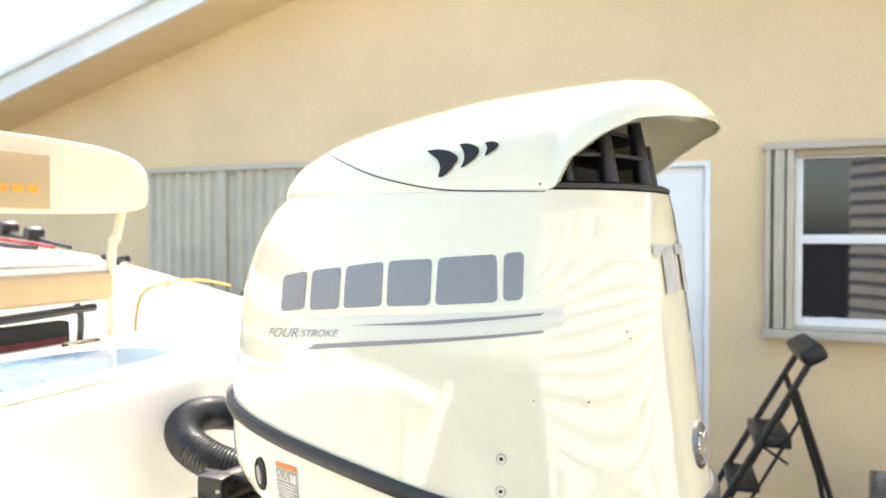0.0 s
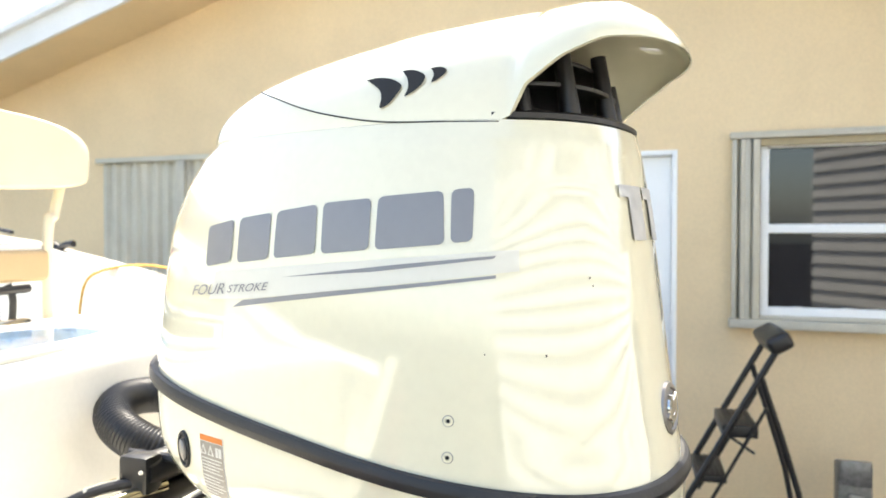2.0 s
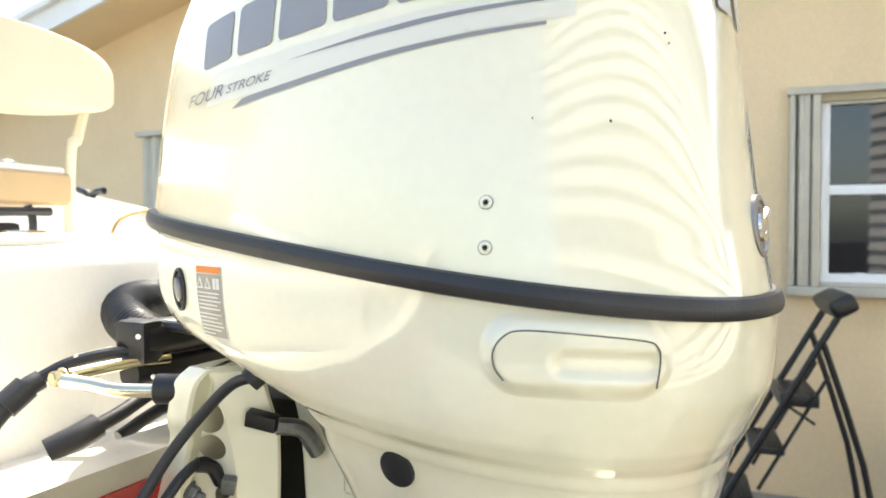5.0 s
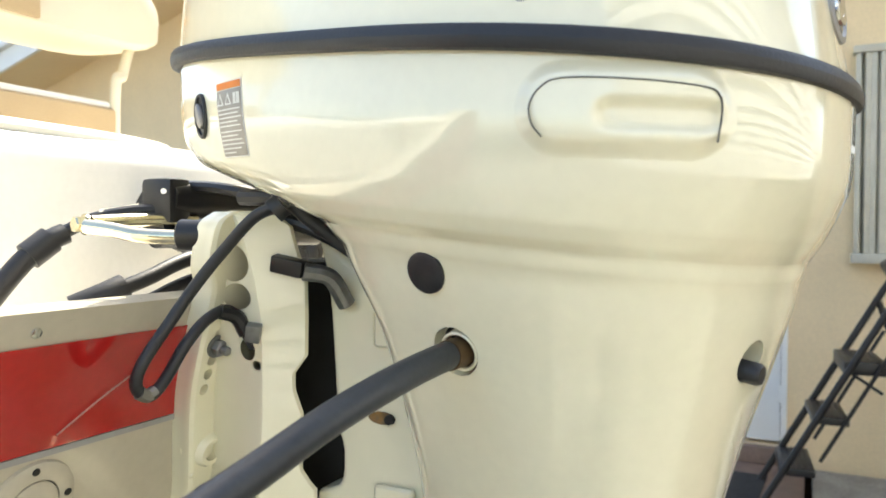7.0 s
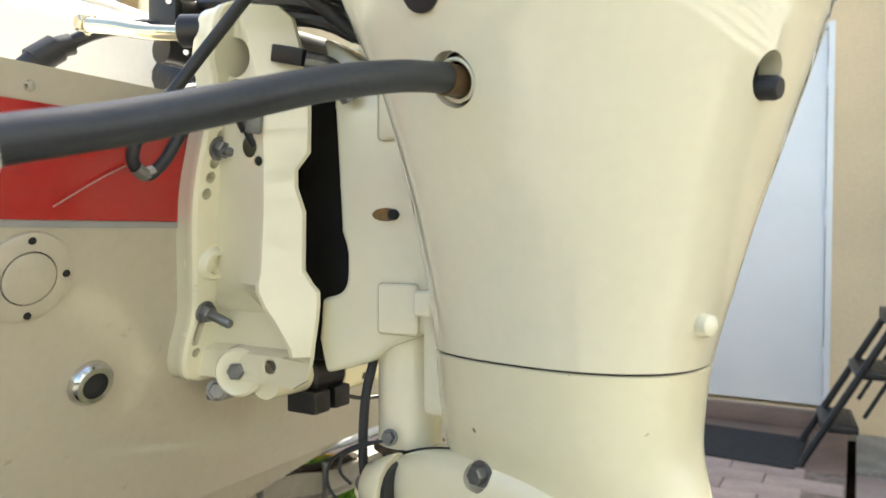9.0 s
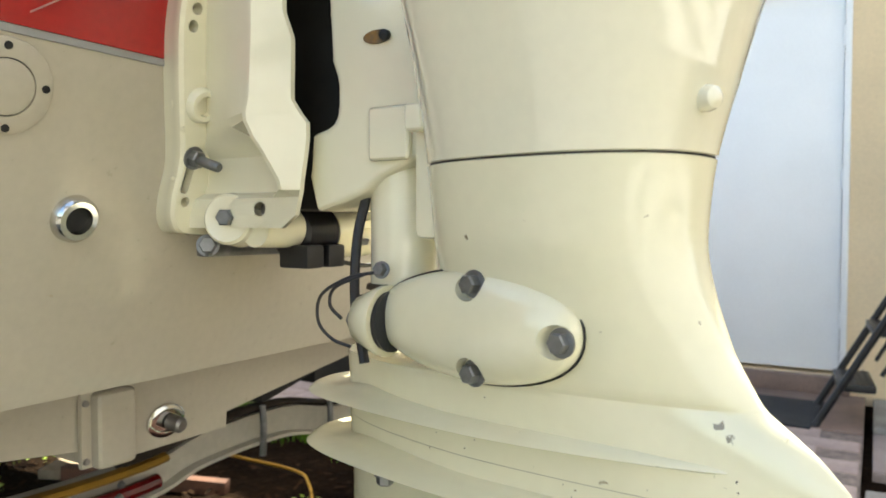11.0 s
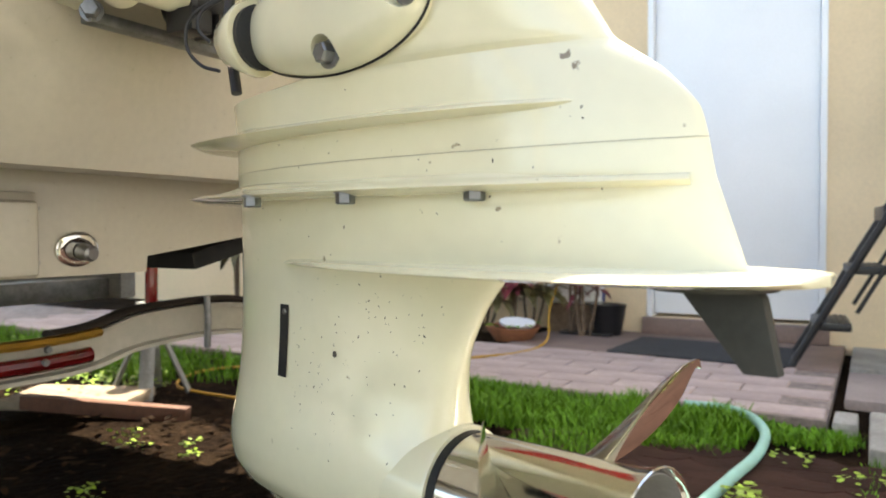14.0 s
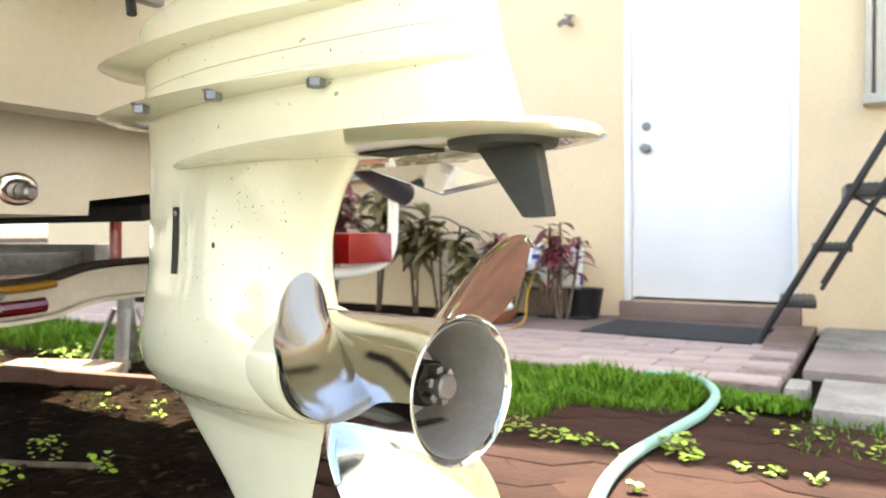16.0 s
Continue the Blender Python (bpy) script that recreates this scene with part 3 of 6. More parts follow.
for u in (0.18, 0.48):
    part("warning_sign", decal([in_label(u - 0.13, 0.32), in_label(u + 0.13, 0.32), in_label(u, 0.15)], SHANK, 0.0012), LWHITE, lab, "white warning triangle")
    part("warning_core", decal([in_label(u - 0.075, 0.30), in_label(u + 0.075, 0.30), in_label(u, 0.20)], SHANK, 0.0015), LGREY, lab, "grey triangle core")
part("book_sign", label_patch(0.68, 0.92, 0.17, 0.32, 0.0012), LWHITE, lab, "white book sign")
part("book_fold", label_patch(0.79, 0.81, 0.17, 0.31, 0.0015), LGREY, lab)
for k in range(11):
    v = 0.37 + k * 0.054 + (0.02 if k > 4 else 0)
    part("print_bar", label_patch(0.07, (0.90, 0.84, 0.93, 0.78, 0.88, 0.9, 0.74, 0.86, 0.92, 0.8, 0.55)[k], v, v + 0.018, 0.0011), LWHITE, lab)

# carrying handle: a swollen panel with a hand recess
GX, GZ = np.linspace(-0.262, -0.083, 76), np.linspace(1.338, 1.425, 48)


def rbox(x, z, cx, cz, hx, hz, r):
    dx, dz = abs(x - cx) - hx + r, abs(z - cz) - hz + r
    return math.hypot(max(dx, 0), max(dz, 0)) + min(max(dx, dz), 0) - r


def ss(a0, a1, v):
    t = min(1.0, max(0.0, (v - a0) / (a1 - a0)))
    return t * t * (3 - 2 * t)


def hz(x, z):
    """Height with the panel's slant taken out."""
    return z + 0.04 * (x + 0.165)


grid = []
for x in GX:
    row = []
    for z in GZ:
        s = rbox(x, hz(x, z), -0.1725, 1.386, 0.0565, 0.0205, 0.018)
        h = 0.0082 * (1 - ss(-0.003, 0.014, s)) - 0.0003
        g = rbox(x, hz(x, z), -0.150, 1.382, 0.038, 0.0105, 0.010)
        h -= 0.0072 * (1 - ss(-0.006, 0.002, g))
        row.append(side(SHANK, x, z) + normal(SHANK, x, z) * h)
    grid.append(row)
handle = part("carry_handle", rings(grid, closed=False, cap0=False, cap1=False), PAINT, lower, "cream moulded carrying handle", 60)
arc = [(-0.221, 1.369), (-0.228, 1.378), (-0.2295, 1.390), (-0.222, 1.401), (-0.207, 1.4065), (-0.163, 1.4045), (-0.118, 1.3995), (-0.108, 1.394), (-0.1065, 1.383), (-0.109, 1.364)]
part("handle_gap", tube([side(SHANK, p.x, p.z) + normal(SHANK, p.x, p.z) * 0.0079 for p in catmull([(-0.229 + (x + 0.229) * 0.925, 0, z) for x, z in arc], 6)], 0.0007, 6, 0), mat("gap_grey", (0.14, 0.14, 0.125), 0.7), handle, "dark gap round the handle")

part("plug", skin_disc([(0, 0.0182), (0.0022, 0.0178), (0.003, 0.016), (0.0028, 0.0)], SHANK, -0.335, 1.272, 32), RUBBER, lower, "round black rubber plug")
PORT_AT, PORT_N = side(SHANK, -0.318, 1.2045), normal(SHANK, -0.318, 1.2045)
port = part("flush_port", lathe([(-0.012, 0.0185), (-0.002, 0.0180), (-0.001, 0.0165), (-0.002, 0.0150), (-0.014, 0.0150)], PORT_AT, PORT_N, 32, closed=True), PAINT, lower, "cream flush port ring")
# Black disc at the bottom paints the shade inside the port.
part("port_dark", lathe([(-0.013, 0.0215), (-0.012, 0.0215)], PORT_AT, PORT_N, 28), DARK, port, "black disc for the shade in the port")


def rear_at(yl, z):
    """Place and outward direction of the shank's rear at a side offset."""
    pts = []
    for dy, dz in ((0, 0), (0.004, 0), (0, 0.01)):
        f, r, m, w, nf, nr = level(SHANK, z + dz)
        pts.append(loc(m + (r - m) * (1 - (abs(yl + dy) / w) ** nr) ** (1 / nr), yl + dy, z + dz))
    n = (pts[1] - pts[0]).cross(pts[2] - pts[0]).normalized()
    return pts[0], n if n.dot(AFT) > 0 else -n


at, n = rear_at(-0.040, 1.203)
side_slot = lathe([(-0.014, 0.0195), (0.03, 0.0225)], (0, 0, 0), PORT_N, 32)
for v in side_slot.verts:
    v.co = PORT_AT + Vector((v.co.x * 1.05 - 0.002, v.co.y, v.co.z * 1.12 + 0.001))
rear_slot = lathe([(-0.016, 0.0170), (0.03, 0.0180)], (0, 0, 0), n, 32)
for v in rear_slot.verts:
    v.co = at + Vector((v.co.x, v.co.y, v.co.z * 1.08))
carve(lower, [side_slot, rear_slot])
# Shade in the latch opening is a black disc on its floor.
rear_open = part("latch_opening", lathe([(-0.0155, 0.0235), (-0.0145, 0.0235)], at, n, 26), DARK, lower, "black disc for the shade in the latch opening")
part("latch_knob", lathe([(-0.014, 0.0092), (0.006, 0.0092), (0.009, 0.0075)], at + AFT * 0.004 - Vector((0, 0, 0.010)), (n + AFT).normalized(), 18), RUBBER, rear_open, "black latch knob")
part("trim_nub", lathe([(-0.01, 0.010), (0.006, 0.0105), (0.012, 0.0085), (0.015, 0.004)], loc(level(SHANK, 1.011)[1] - 0.004, -0.022, 1.011), AFT - OUT * 0.35, 18), PAINT, lower, "cream rubber nub")

# lower mount cover with bolts
cover_rings = []
for k in range(14):
    q = k / 13 * math.pi / 2 * 0.98
    rr, h = math.cos(q) ** 0.55, math.sin(q)
    loop = []
    for j in range(48):
        a = 2 * math.pi * j / 48
        c, s = math.cos(a), math.sin(a)
        ex = 0.114 if c > 0 else 0.129
        x = 0.125 + ex * rr * math.copysign(abs(c) ** 0.92, c)
        z = 0.8225 + 0.0515 * rr * math.copysign(abs(s) ** 0.92, s) * (1 - 0.10 * max(0, -c))
        loop.append(loc(x, -0.066 - 0.030 * h, z))
    cover_rings.append(loop)
back = [p + OUT * 0.06 for p in cover_rings[0]]
mount = part("mount_cover", rings([back] + cover_rings), PAINT_OLD, motor, "cream oval mount cover")
ctr = loc(0.125, -0.066, 0.8225)
rim = [ctr + (p - ctr) * 1.012 for p in cover_rings[0]]
part("cover_gap", tube(rim + rim[:1], 0.0011, 6, 0), DARK, mount, "dark gap round the cover")
wells = [lathe([(-0.006, 0.0135), (0.006, 0.017), (0.03, 0.026)], loc(0.2265, -0.084, 0.819), -OUT, 30)]
for x, z in ((0.137, 0.862), (0.138, 0.783)):
    wells.append(lathe([(0.004, 0.0145), (0.04, 0.0155)], loc(x, -0.078, z), -OUT, 26))
carve(mount, wells)
for x, z, yy in ((0.137, 0.862, -0.082), (0.138, 0.783, -0.082), (0.2265, 0.819, -0.0775)):
    hexbolt(loc(x, yy, z), -OUT, 0.0090, 0.011 if z != 0.819 else 0.009, 0.0125, mount)
fr = part("mount_front", lathe([(0, 0.020), (0.004, 0.026), (0.031, 0.0365), (0.035, 0.036)], (-0.487, 0.952, 0.818), (1, -0.05, 0), 24), PAINT_OLD, motor, "cream front mount cap")
part("mount_bush", lathe([(0, 0.030), (0.006, 0.031)], (-0.4515, 0.950, 0.818), (1, -0.05, 0), 20), RUBBER, fr, "dark rubber bush")
hexbolt((-0.492, 0.952, 0.816), (-1, 0.02, 0), 0.009, 0.010, 0, fr)

# plates of the lower leg: two splash plates and the wide cavitation plate


def plan_plate(name, z, pts, thick, fillet=1.0):
    """A symmetrical plate from (x, half width) pairs, thin at its edge."""
    line = catmull([(x, w, 0) for x, w in pts], 6)
    edge = [(0.0, 0.5), (0.56, 0.5), (0.66, 0.5), (0.76, 0.48), (0.88, 0.38), (1.0, 0.0), (0.80, -0.42), (0.0, -0.5)]
    root = [1.4, 1.1, 0.55, 0.18, 0.02, 0.0, 0.0, 0.0]

    def section(w, x):
        f = fillet * ss(0.03, 0.07, w) * ss(-0.12, -0.03, x)
        return [(k, thick * (dz + f * r)) for (k, dz), r in zip(edge, root)]

    bm = bmesh.new()
    for sgn in (-1, 1):
        rs = [[loc(p.x, sgn * max(p.y, 0.0005) * k, z + dz) for k, dz in section(p.y, p.x)] for p in line]
        rings(rs, closed=False, cap0=False, cap1=False, bm=bm)
    bmesh.ops.remove_doubles(bm, verts=bm.verts[:], dist=0.0002)
    return part(name, bm, PAINT_OLD, motor, "cream plate on the leg", 50)


plan_plate("splash_plate", 0.7265, [(-0.152, 0.0), (-0.150, 0.026), (-0.140, 0.052), (-0.118, 0.073), (-0.085, 0.086), (-0.03, 0.091), (0.06, 0.091), (0.16, 0.082), (0.26, 0.058), (0.33, 0.032), (0.36, 0.012)], 0.009)
plan_plate("splash_plate", 0.6680, [(-0.154, 0.0), (-0.152, 0.026), (-0.142, 0.052), (-0.120, 0.075), (-0.085, 0.088), (-0.03, 0.095), (0.06, 0.097), (0.16, 0.088), (0.26, 0.066), (0.36, 0.034), (0.42, 0.010)], 0.009)
plan_plate("cavitation_plate", 0.6040, [(0.018, 0.046), (0.04, 0.062), (0.10, 0.084), (0.18, 0.103), (0.27, 0.113), (0.36, 0.111), (0.43, 0.098), (0.475, 0.070), (0.496, 0.036), (0.503, 0.0)], 0.008, 0.0)
part("housing_joint", rings([ring(SHANK, z, grow=0.0005) for z in (0.6963, 0.6957)]), mat("joint_shade", (0.42, 0.39, 0.28), 0.6), leg, "thin joint line")
for x, y in ((-0.449, 0.939), (-0.328, 0.926), (-0.206, 0.929)):
    hexbolt((x, y, 0.668), (0, 0, -1), 0.0085, 0.009, 0.0105, leg)

# water intake strip, small hole, trim tab
part("water_intake", decal([(-0.452, 0.562), (-0.437, 0.562), (-0.440, 0.490), (-0.455, 0.490)], GEAR, 0.0012), PLASTIC, gear, "black water intake grille")
part("intake_screw", skin_disc([(0.001, 0.0032), (0.0024, 0.0026)], GEAR, -0.4445, 0.555, 12), ZINC, gear)
# Flat dark mark painted on the skin for the shaded hole.
part("drain_hole", decal(oval(-0.367, 0.5215, 0.0028, 0.0032, 12), GEAR, 0.0006), chip, gear, "small dark mark for the hole's shade")
random.seed(4)
for _ in range(150):
    x, z = random.uniform(-0.43, -0.22), random.gauss(0.535, 0.055)
    f, r = level(GEAR, z)[:2]
    if f + 0.03 < x - SWX < r - 0.03:
        s = random.choice((0.0003, 0.0004, 0.0005, 0.0007))
        part("speck", decal(oval(x, z, s, s * random.uniform(1, 2.6), 6, random.uniform(-0.8, 0.8)), GEAR, 0.0005), chip, gear)
for _ in range(34):
    x, z = random.uniform(-0.5, -0.07), random.choice((random.uniform(0.61, 0.665), random.uniform(0.68, 0.73), random.uniform(0.75, 0.95)))
    f, r = level(SHANK, z)[:2]
    if (z < 0.76 or x > -0.22) and f + 0.04 < x - SWX < r - 0.05:
        s = random.choice((0.0004, 0.0005, 0.0008))
        part("speck", decal(oval(x, z, s, s * random.uniform(1, 3), 6, random.uniform(-0.8, 0.8)), SHANK, 0.0005), chip, leg)
tabm = mat("dark_trim_tab", (0.045, 0.045, 0.04), 0.6, 0, 0.15, 30, 0.0004, 150)
tabq = [loc(a, -0.006, z) for a, z in ((0.407, 0.600), (0.454, 0.543), (0.476, 0.5435), (0.466, 0.592), (0.460, 0.600))]
bm = rings([tabq, [p + OUT * 0.012 for p in tabq]])
tab = part("trim_tab", bevel(bm, 0.002), tabm, motor, "dark anode trim tab")
part("tab_base", lathe([(0, 0.042), (0.005, 0.040)], loc(0.432, 0, 0.6005), (0, 0, -1), 28), tabm, tab, "round dark tab base")
# Thin black slab on the flat underside paints the shade of a recess.
part("recess_shade_patch", obox(Matrix.Translation(loc(0.335, -0.012, 0.5995)) @ pose(0, 0, 0, 0, 0, -12.5), 0.066, 0.034, 0.003), DARK, motor, "black patch for a recess's shade under the plate")

# propeller
AZ = 0.409
AXO = loc(0, 0, AZ)
prop = part("propeller", lathe([(0.221, 0.046), (0.226, 0.0520), (0.30, 0.0535), (0.355, 0.0540), (0.380, 0.0560), (0.3925, 0.0595), (0.3935, 0.0585), (0.389, 0.0545), (0.36, 0.0505), (0.28, 0.049)], AXO, AFT, 56, closed=True), STEEL, motor, "polished stainless propeller hub")
HUBIN = mat("bead_blasted_steel", (0.36, 0.345, 0.33), 0.55, 0.35, 0.08, 30, 0.0002, 200)
part("hub_inside", lathe([(0.275, 0.0485), (0.36, 0.0500), (0.389, 0.0540), (0.3895, 0.0533), (0.36, 0.0490), (0.277, 0.0475)], AXO, AFT, 48, closed=True), HUBIN, prop, "dull grey hub inside")
part("hub_back", lathe([(0.275, 0.048), (0.278, 0.048)], AXO, AFT, 40), HUBIN, prop)
part("hub_core", lathe([(0.278, 0.032), (0.327, 0.031), (0.333, 0.029), (0.334, 0.023)], AXO, AFT, 28), HUBIN, prop, "grey inner hub sleeve")
nut = part("prop_nut", lathe([(0.334, 0.020), (0.358, 0.0195), (0.358, 0.012)], AXO, AFT, 6), DARK, prop, "dark castle nut")
TURN_X = Matrix.Translation(AXO) @ pose(0, 0, 0, 0, 0, -12.5)
for k in range(6):
    part("nut_tooth", obox(TURN_X @ pose(0.363, 0, 0, 60 * k + 12) @ Matrix.Translation((0, 0, 0.0135)), 0.012, 0.007, 0.005, 0.0008), STEEL_IN, nut)
part("prop_shaft", lathe([(0.33, 0.0105), (0.374, 0.0105), (0.376, 0.009)], AXO, AFT, 20), STEEL_IN, prop, "steel propeller shaft")
part("cotter_pin", tube([TURN_X @ Vector(p) for p in ((0.366, -0.016, 0.006), (0.367, 0, 0.004), (0.367, 0.015, 0.004))], 0.0017, 8, 4), STEEL, prop)
for b in range(3):
    psi0 = radians(53 - 120 * b)
    top, bot = [], []
    for i in range(27):
        v = i / 26
        r = 0.046 + 0.118 * v
        full = radians(39) * (1 - v ** 2.8) ** 0.55 * (1 - 0.22 * v) + radians(1.0)
        lt, lb = [], []
        for j in range(21):
            u = -1 + 2 * j / 20
            half = full * (1.0 if u > 0 else 1.0 + 0.20 * u)
            psi = psi0 - radians(4) * v + u * half
            x = 0.302 + 0.062 * v ** 1.15 - 0.46 * (u * half) / (2 * math.pi)
            cup = 0.006 * ss(-0.55, -1.0, u) * v
            th = (0.0050 * (1 - v) ** 1.2 + 0.0012) * (1 - 0.75 * u * u) + 0.0030 * (1 - v) ** 9
            for lst, sg in ((lt, 1), (lb, -1)):
                lst.append(TURN_X @ Vector((x + cup + sg * th, r * math.sin(psi), r * math.cos(psi))))
        top.append(lt)
        bot.append(lb)
    part("blade", rings([t0 + b0[::-1] for t0, b0 in zip(top, bot)]), STEEL, prop, "polished stainless propeller blade", 60)
part("bearing_carrier", lathe([(0.050, 0.0400), (0.100, 0.0520), (0.150, 0.0560), (0.190, 0.0575), (0.2140, 0.0572), (0.2168, 0.0560), (0.2172, 0.0500)], AXO, AFT, 48), PAINT_OLD, gear, "cream round end of the gearcase")
part("thrust_ring", lathe([(0.2160, 0.0530), (0.2245, 0.0520)], AXO, AFT, 40), DARK, motor, "dark gap ahead of the hub")

# clamp bracket, swivel bracket and tilt gear between motor and transom
# height, flange root, ridge and aft edge of the bracket's body, and whether its side is hollowed out
BODY = [
    (1.327, 0.890, -0.618, 0.885, -0.590, 0.912, 0), (1.322, 0.886, -0.608, 0.877, -0.572, 0.910, 0), (1.310, 0.884, -0.602, 0.878, -0.560, 0.918, 0),
    (1.290, 0.886, -0.599, 0.883, -0.556, 0.921, 0), (1.253, 0.890, -0.592, 0.889, -0.549, 0.930, 0), (1.211, 0.896, -0.587, 0.893, -0.548, 0.930, 0),
    (1.169, 0.902, -0.586, 0.894, -0.548, 0.929, 0), (1.150, 0.907, -0.586, 0.894, -0.558, 0.920, 0), (1.132, 0.911, -0.586, 0.894, -0.558, 0.920, 0),
    (1.106, 0.918, -0.586, 0.894, -0.552, 0.926, 0), (1.043, 0.936, -0.588, 0.892, -0.553, 0.926, 0), (1.028, 0.938, -0.590, 0.890, -0.546, 0.932, 0),
    (1.020, 0.940, -0.590, 0.891, -0.541, 0.936, 0.15), (1.004, 0.940, -0.585, 0.896, -0.541, 0.936, 0.8), (0.990, 0.952, -0.578, 0.902, -0.542, 0.935, 1),
    (0.960, 0.956, -0.566, 0.913, -0.545, 0.932, 1), (0.950, 0.954, -0.566, 0.916, -0.546, 0.932, 1), (0.943, 0.941, -0.590, 0.934, -0.547, 0.931, 1),
    (0.924, 0.939, -0.598, 0.938, -0.552, 0.931, 1), (0.910, 0.941, -0.625, 0.942, -0.580, 0.940, 1),
]
EDGE = [(0.965, 0.902), (0.935, 0.905), (0.921, 0.921), (0.917, 0.948), (0.918, 0.988), (0.905, 1.041), (0.892, 1.091), (0.884, 1.133), (0.882, 1.187), (0.882, 1.240), (0.870, 1.264), (0.866, 1.29), (0.868, 1.314), (0.886, 1.326)]


def face_x(z):
    """The transom's face at a height."""
    return -0.765 + 0.3 * (z - 0.92)


def bracket_body(flip):
    rs = []
    for z, yc, xd, yd, xe, ye, hollow in BODY:
        xf = face_x(z) + 0.030
        mx, my = 0.5 * (xf + xd), 0.5 * (yc + yd) + 0.004
        mx, my = mx + hollow * (xd - 0.012 - mx), my + hollow * (min(yc, 0.956) - my)
        pts = [(xf, yc), (mx, my), (xd - 0.003, yd + 0.0015), (xd + 0.0025, yd + 0.001), (xe - 0.002, ye - 0.004), (xe - 0.002, ye + 0.002), (xe - 0.040, min(ye + 0.030, 0.968)), (xf, 0.972)]
        rs.append([Vector((x, 2 * 1.04 - y if flip else y, z)) for x, y in pts])
    return rings(rs)


def bracket_flange(flip):
    line = catmull([(0, y, z) for y, z in EDGE], 3)
    loop = [(p.y, p.z) for p in line] + [(0.972, 1.326), (0.972, 0.900)]
    rs = []
    for off, k in ((0.0, 0.0), (0.018, -0.002), (0.026, -0.006), (0.0325, -0.006), (0.036, -0.002)):
        rs.append([Vector((face_x(z) + off, (2 * 1.04 - (y + k) if flip else y + k) if y < 0.97 else (2 * 1.04 - y if flip else y), min(max(z, 0.900 + k), 1.326 - k))) for y, z in loop])
    return rings(rs)


# Dull tan for hole floors, a darker paint in place of shade.
mat_hole = mat("shaded_bore", (0.22, 0.20, 0.16), 0.6, 0, 0.1, 40)
clampb = part("clamp_bracket", bracket_body(False), BRACKET, motor, "cream cast clamp bracket", 24)
flange = part("mounting_flange", bracket_flange(False), BRACKET, clampb, "cream bolt flange against the transom", 30)
other = part("clamp_bracket", bracket_body(True), BRACKET, motor, "cream cast clamp bracket", 24)
part("mounting_flange", bracket_flange(True), BRACKET, other, "cream bolt flange against the transom", 30)


FACE, SIGHT = Vector((0.958, 0, -0.287)), Vector((0.69, -0.715, -0.09))


def on_flange(y, z, out=0.036):
    return Vector((face_x(z) + out, y, z))


HOLES = [(0.899, 1.190, 0.0066), (0.8965, 1.160, 0.0066), (0.8955, 1.144, 0.0066), (0.8945, 1.126, 0.0066), (0.928, 0.940, 0.0060)]
cutters = [bore(*on_flange(y, z), r, FACE, 0.02) for y, z, r in HOLES]
slot = [(0.9235, 0.952), (0.9285, 0.998)]
turn = math.degrees(math.atan2(slot[1][0] - slot[0][0], slot[1][1] - slot[0][1]))
mid = on_flange((slot[0][0] + slot[1][0]) / 2, (slot[0][1] + slot[1][1]) / 2)
SLOT = Matrix.Translation(mid) @ pose(0, 0, 0, 0, 16.7, 0) @ pose(0, 0, 0, -turn, 0, 0)
cutters.append(obox(SLOT, 0.030, 0.011, 0.054, 0.005, 3))
boss = part("bolt_boss", lathe([(-0.020, 0.0240), (0.006, 0.0195), (0.009, 0.0170), (0.009, 0.0115), (-0.02, 0.0110)], on_flange(0.924, 1.048), FACE, 32, closed=True), BRACKET, clampb, "cream boss round a bolt hole")
# Black disc in the boss stands for the hole's inner shade.
part("bolt_hole", lathe([(-0.012, 0.0113), (-0.0115, 0.0113)], on_flange(0.924, 1.048), FACE, 20), DARK, boss, "black disc for the shade in the bolt hole")
carve(flange, cutters)
for y, z, r in HOLES:
    part("bolt_hole", lathe([(-0.0150, r * 0.94), (-0.0140, r * 0.94)], on_flange(y, z), FACE, 18), mat_hole, flange, "tan disc coloured for the shade in the bolt hole")
# Slot floor is coloured black for the shade inside it.
part("slot_floor", obox(SLOT @ Matrix.Translation((-0.012, 0, 0)), 0.003, 0.010, 0.052, 0.001), DARK, flange, "black floor for the shade in the bolt slot")
cutters = [bore(-0.617, 0.940, 0.931, 0.0085, Vector((0.25, -1, 0)), 0.02)]
for p, r, deep, tall in (((-0.606, 0.876, 1.268), 0.0155, 0.032, 1.35), ((-0.603, 0.878, 1.231), 0.0145, 0.034, 1.05), ((-0.596, 0.887, 1.174), 0.0075, 0.016, 1.6), ((-0.588, 0.892, 1.159), 0.0042, 0.014, 1.3)):
    ok, hit, _, _ = clampb.ray_cast(Vector(p) + SIGHT * 0.3, -SIGHT)
    hit = hit if ok else Vector(p)
    cutters.append(bore(hit.x, hit.y, hit.z, r, SIGHT, deep, tall))
carve(clampb, cutters)
part("bolt_hole", lathe([(-0.016, 0.008), (-0.015, 0.008)], (-0.617, 0.940, 0.931), (0.25, -1, 0), 16), mat_hole, clampb, "tan disc coloured for the shade in the bolt hole")
hexbolt(on_flange(0.898, 1.176), FACE, 0.0100, 0.009, 0.0135, flange)
part("thread_end", lathe([(0.010, 0.0055), (0.018, 0.0053), (0.019, 0.0045)], on_flange(0.898, 1.176), FACE, 14), ZINC, flange, "grey thread end")
stud = hexbolt(on_flange(0.9275, 0.990), FACE, 0.0105, 0.010, 0.0135, flange)
part("stud", lathe([(0.0, 0.0062), (0.040, 0.0058), (0.042, 0.0045)], on_flange(0.9275, 0.990), (0.93, 0.05, -0.30), 14), ZINC, stud)
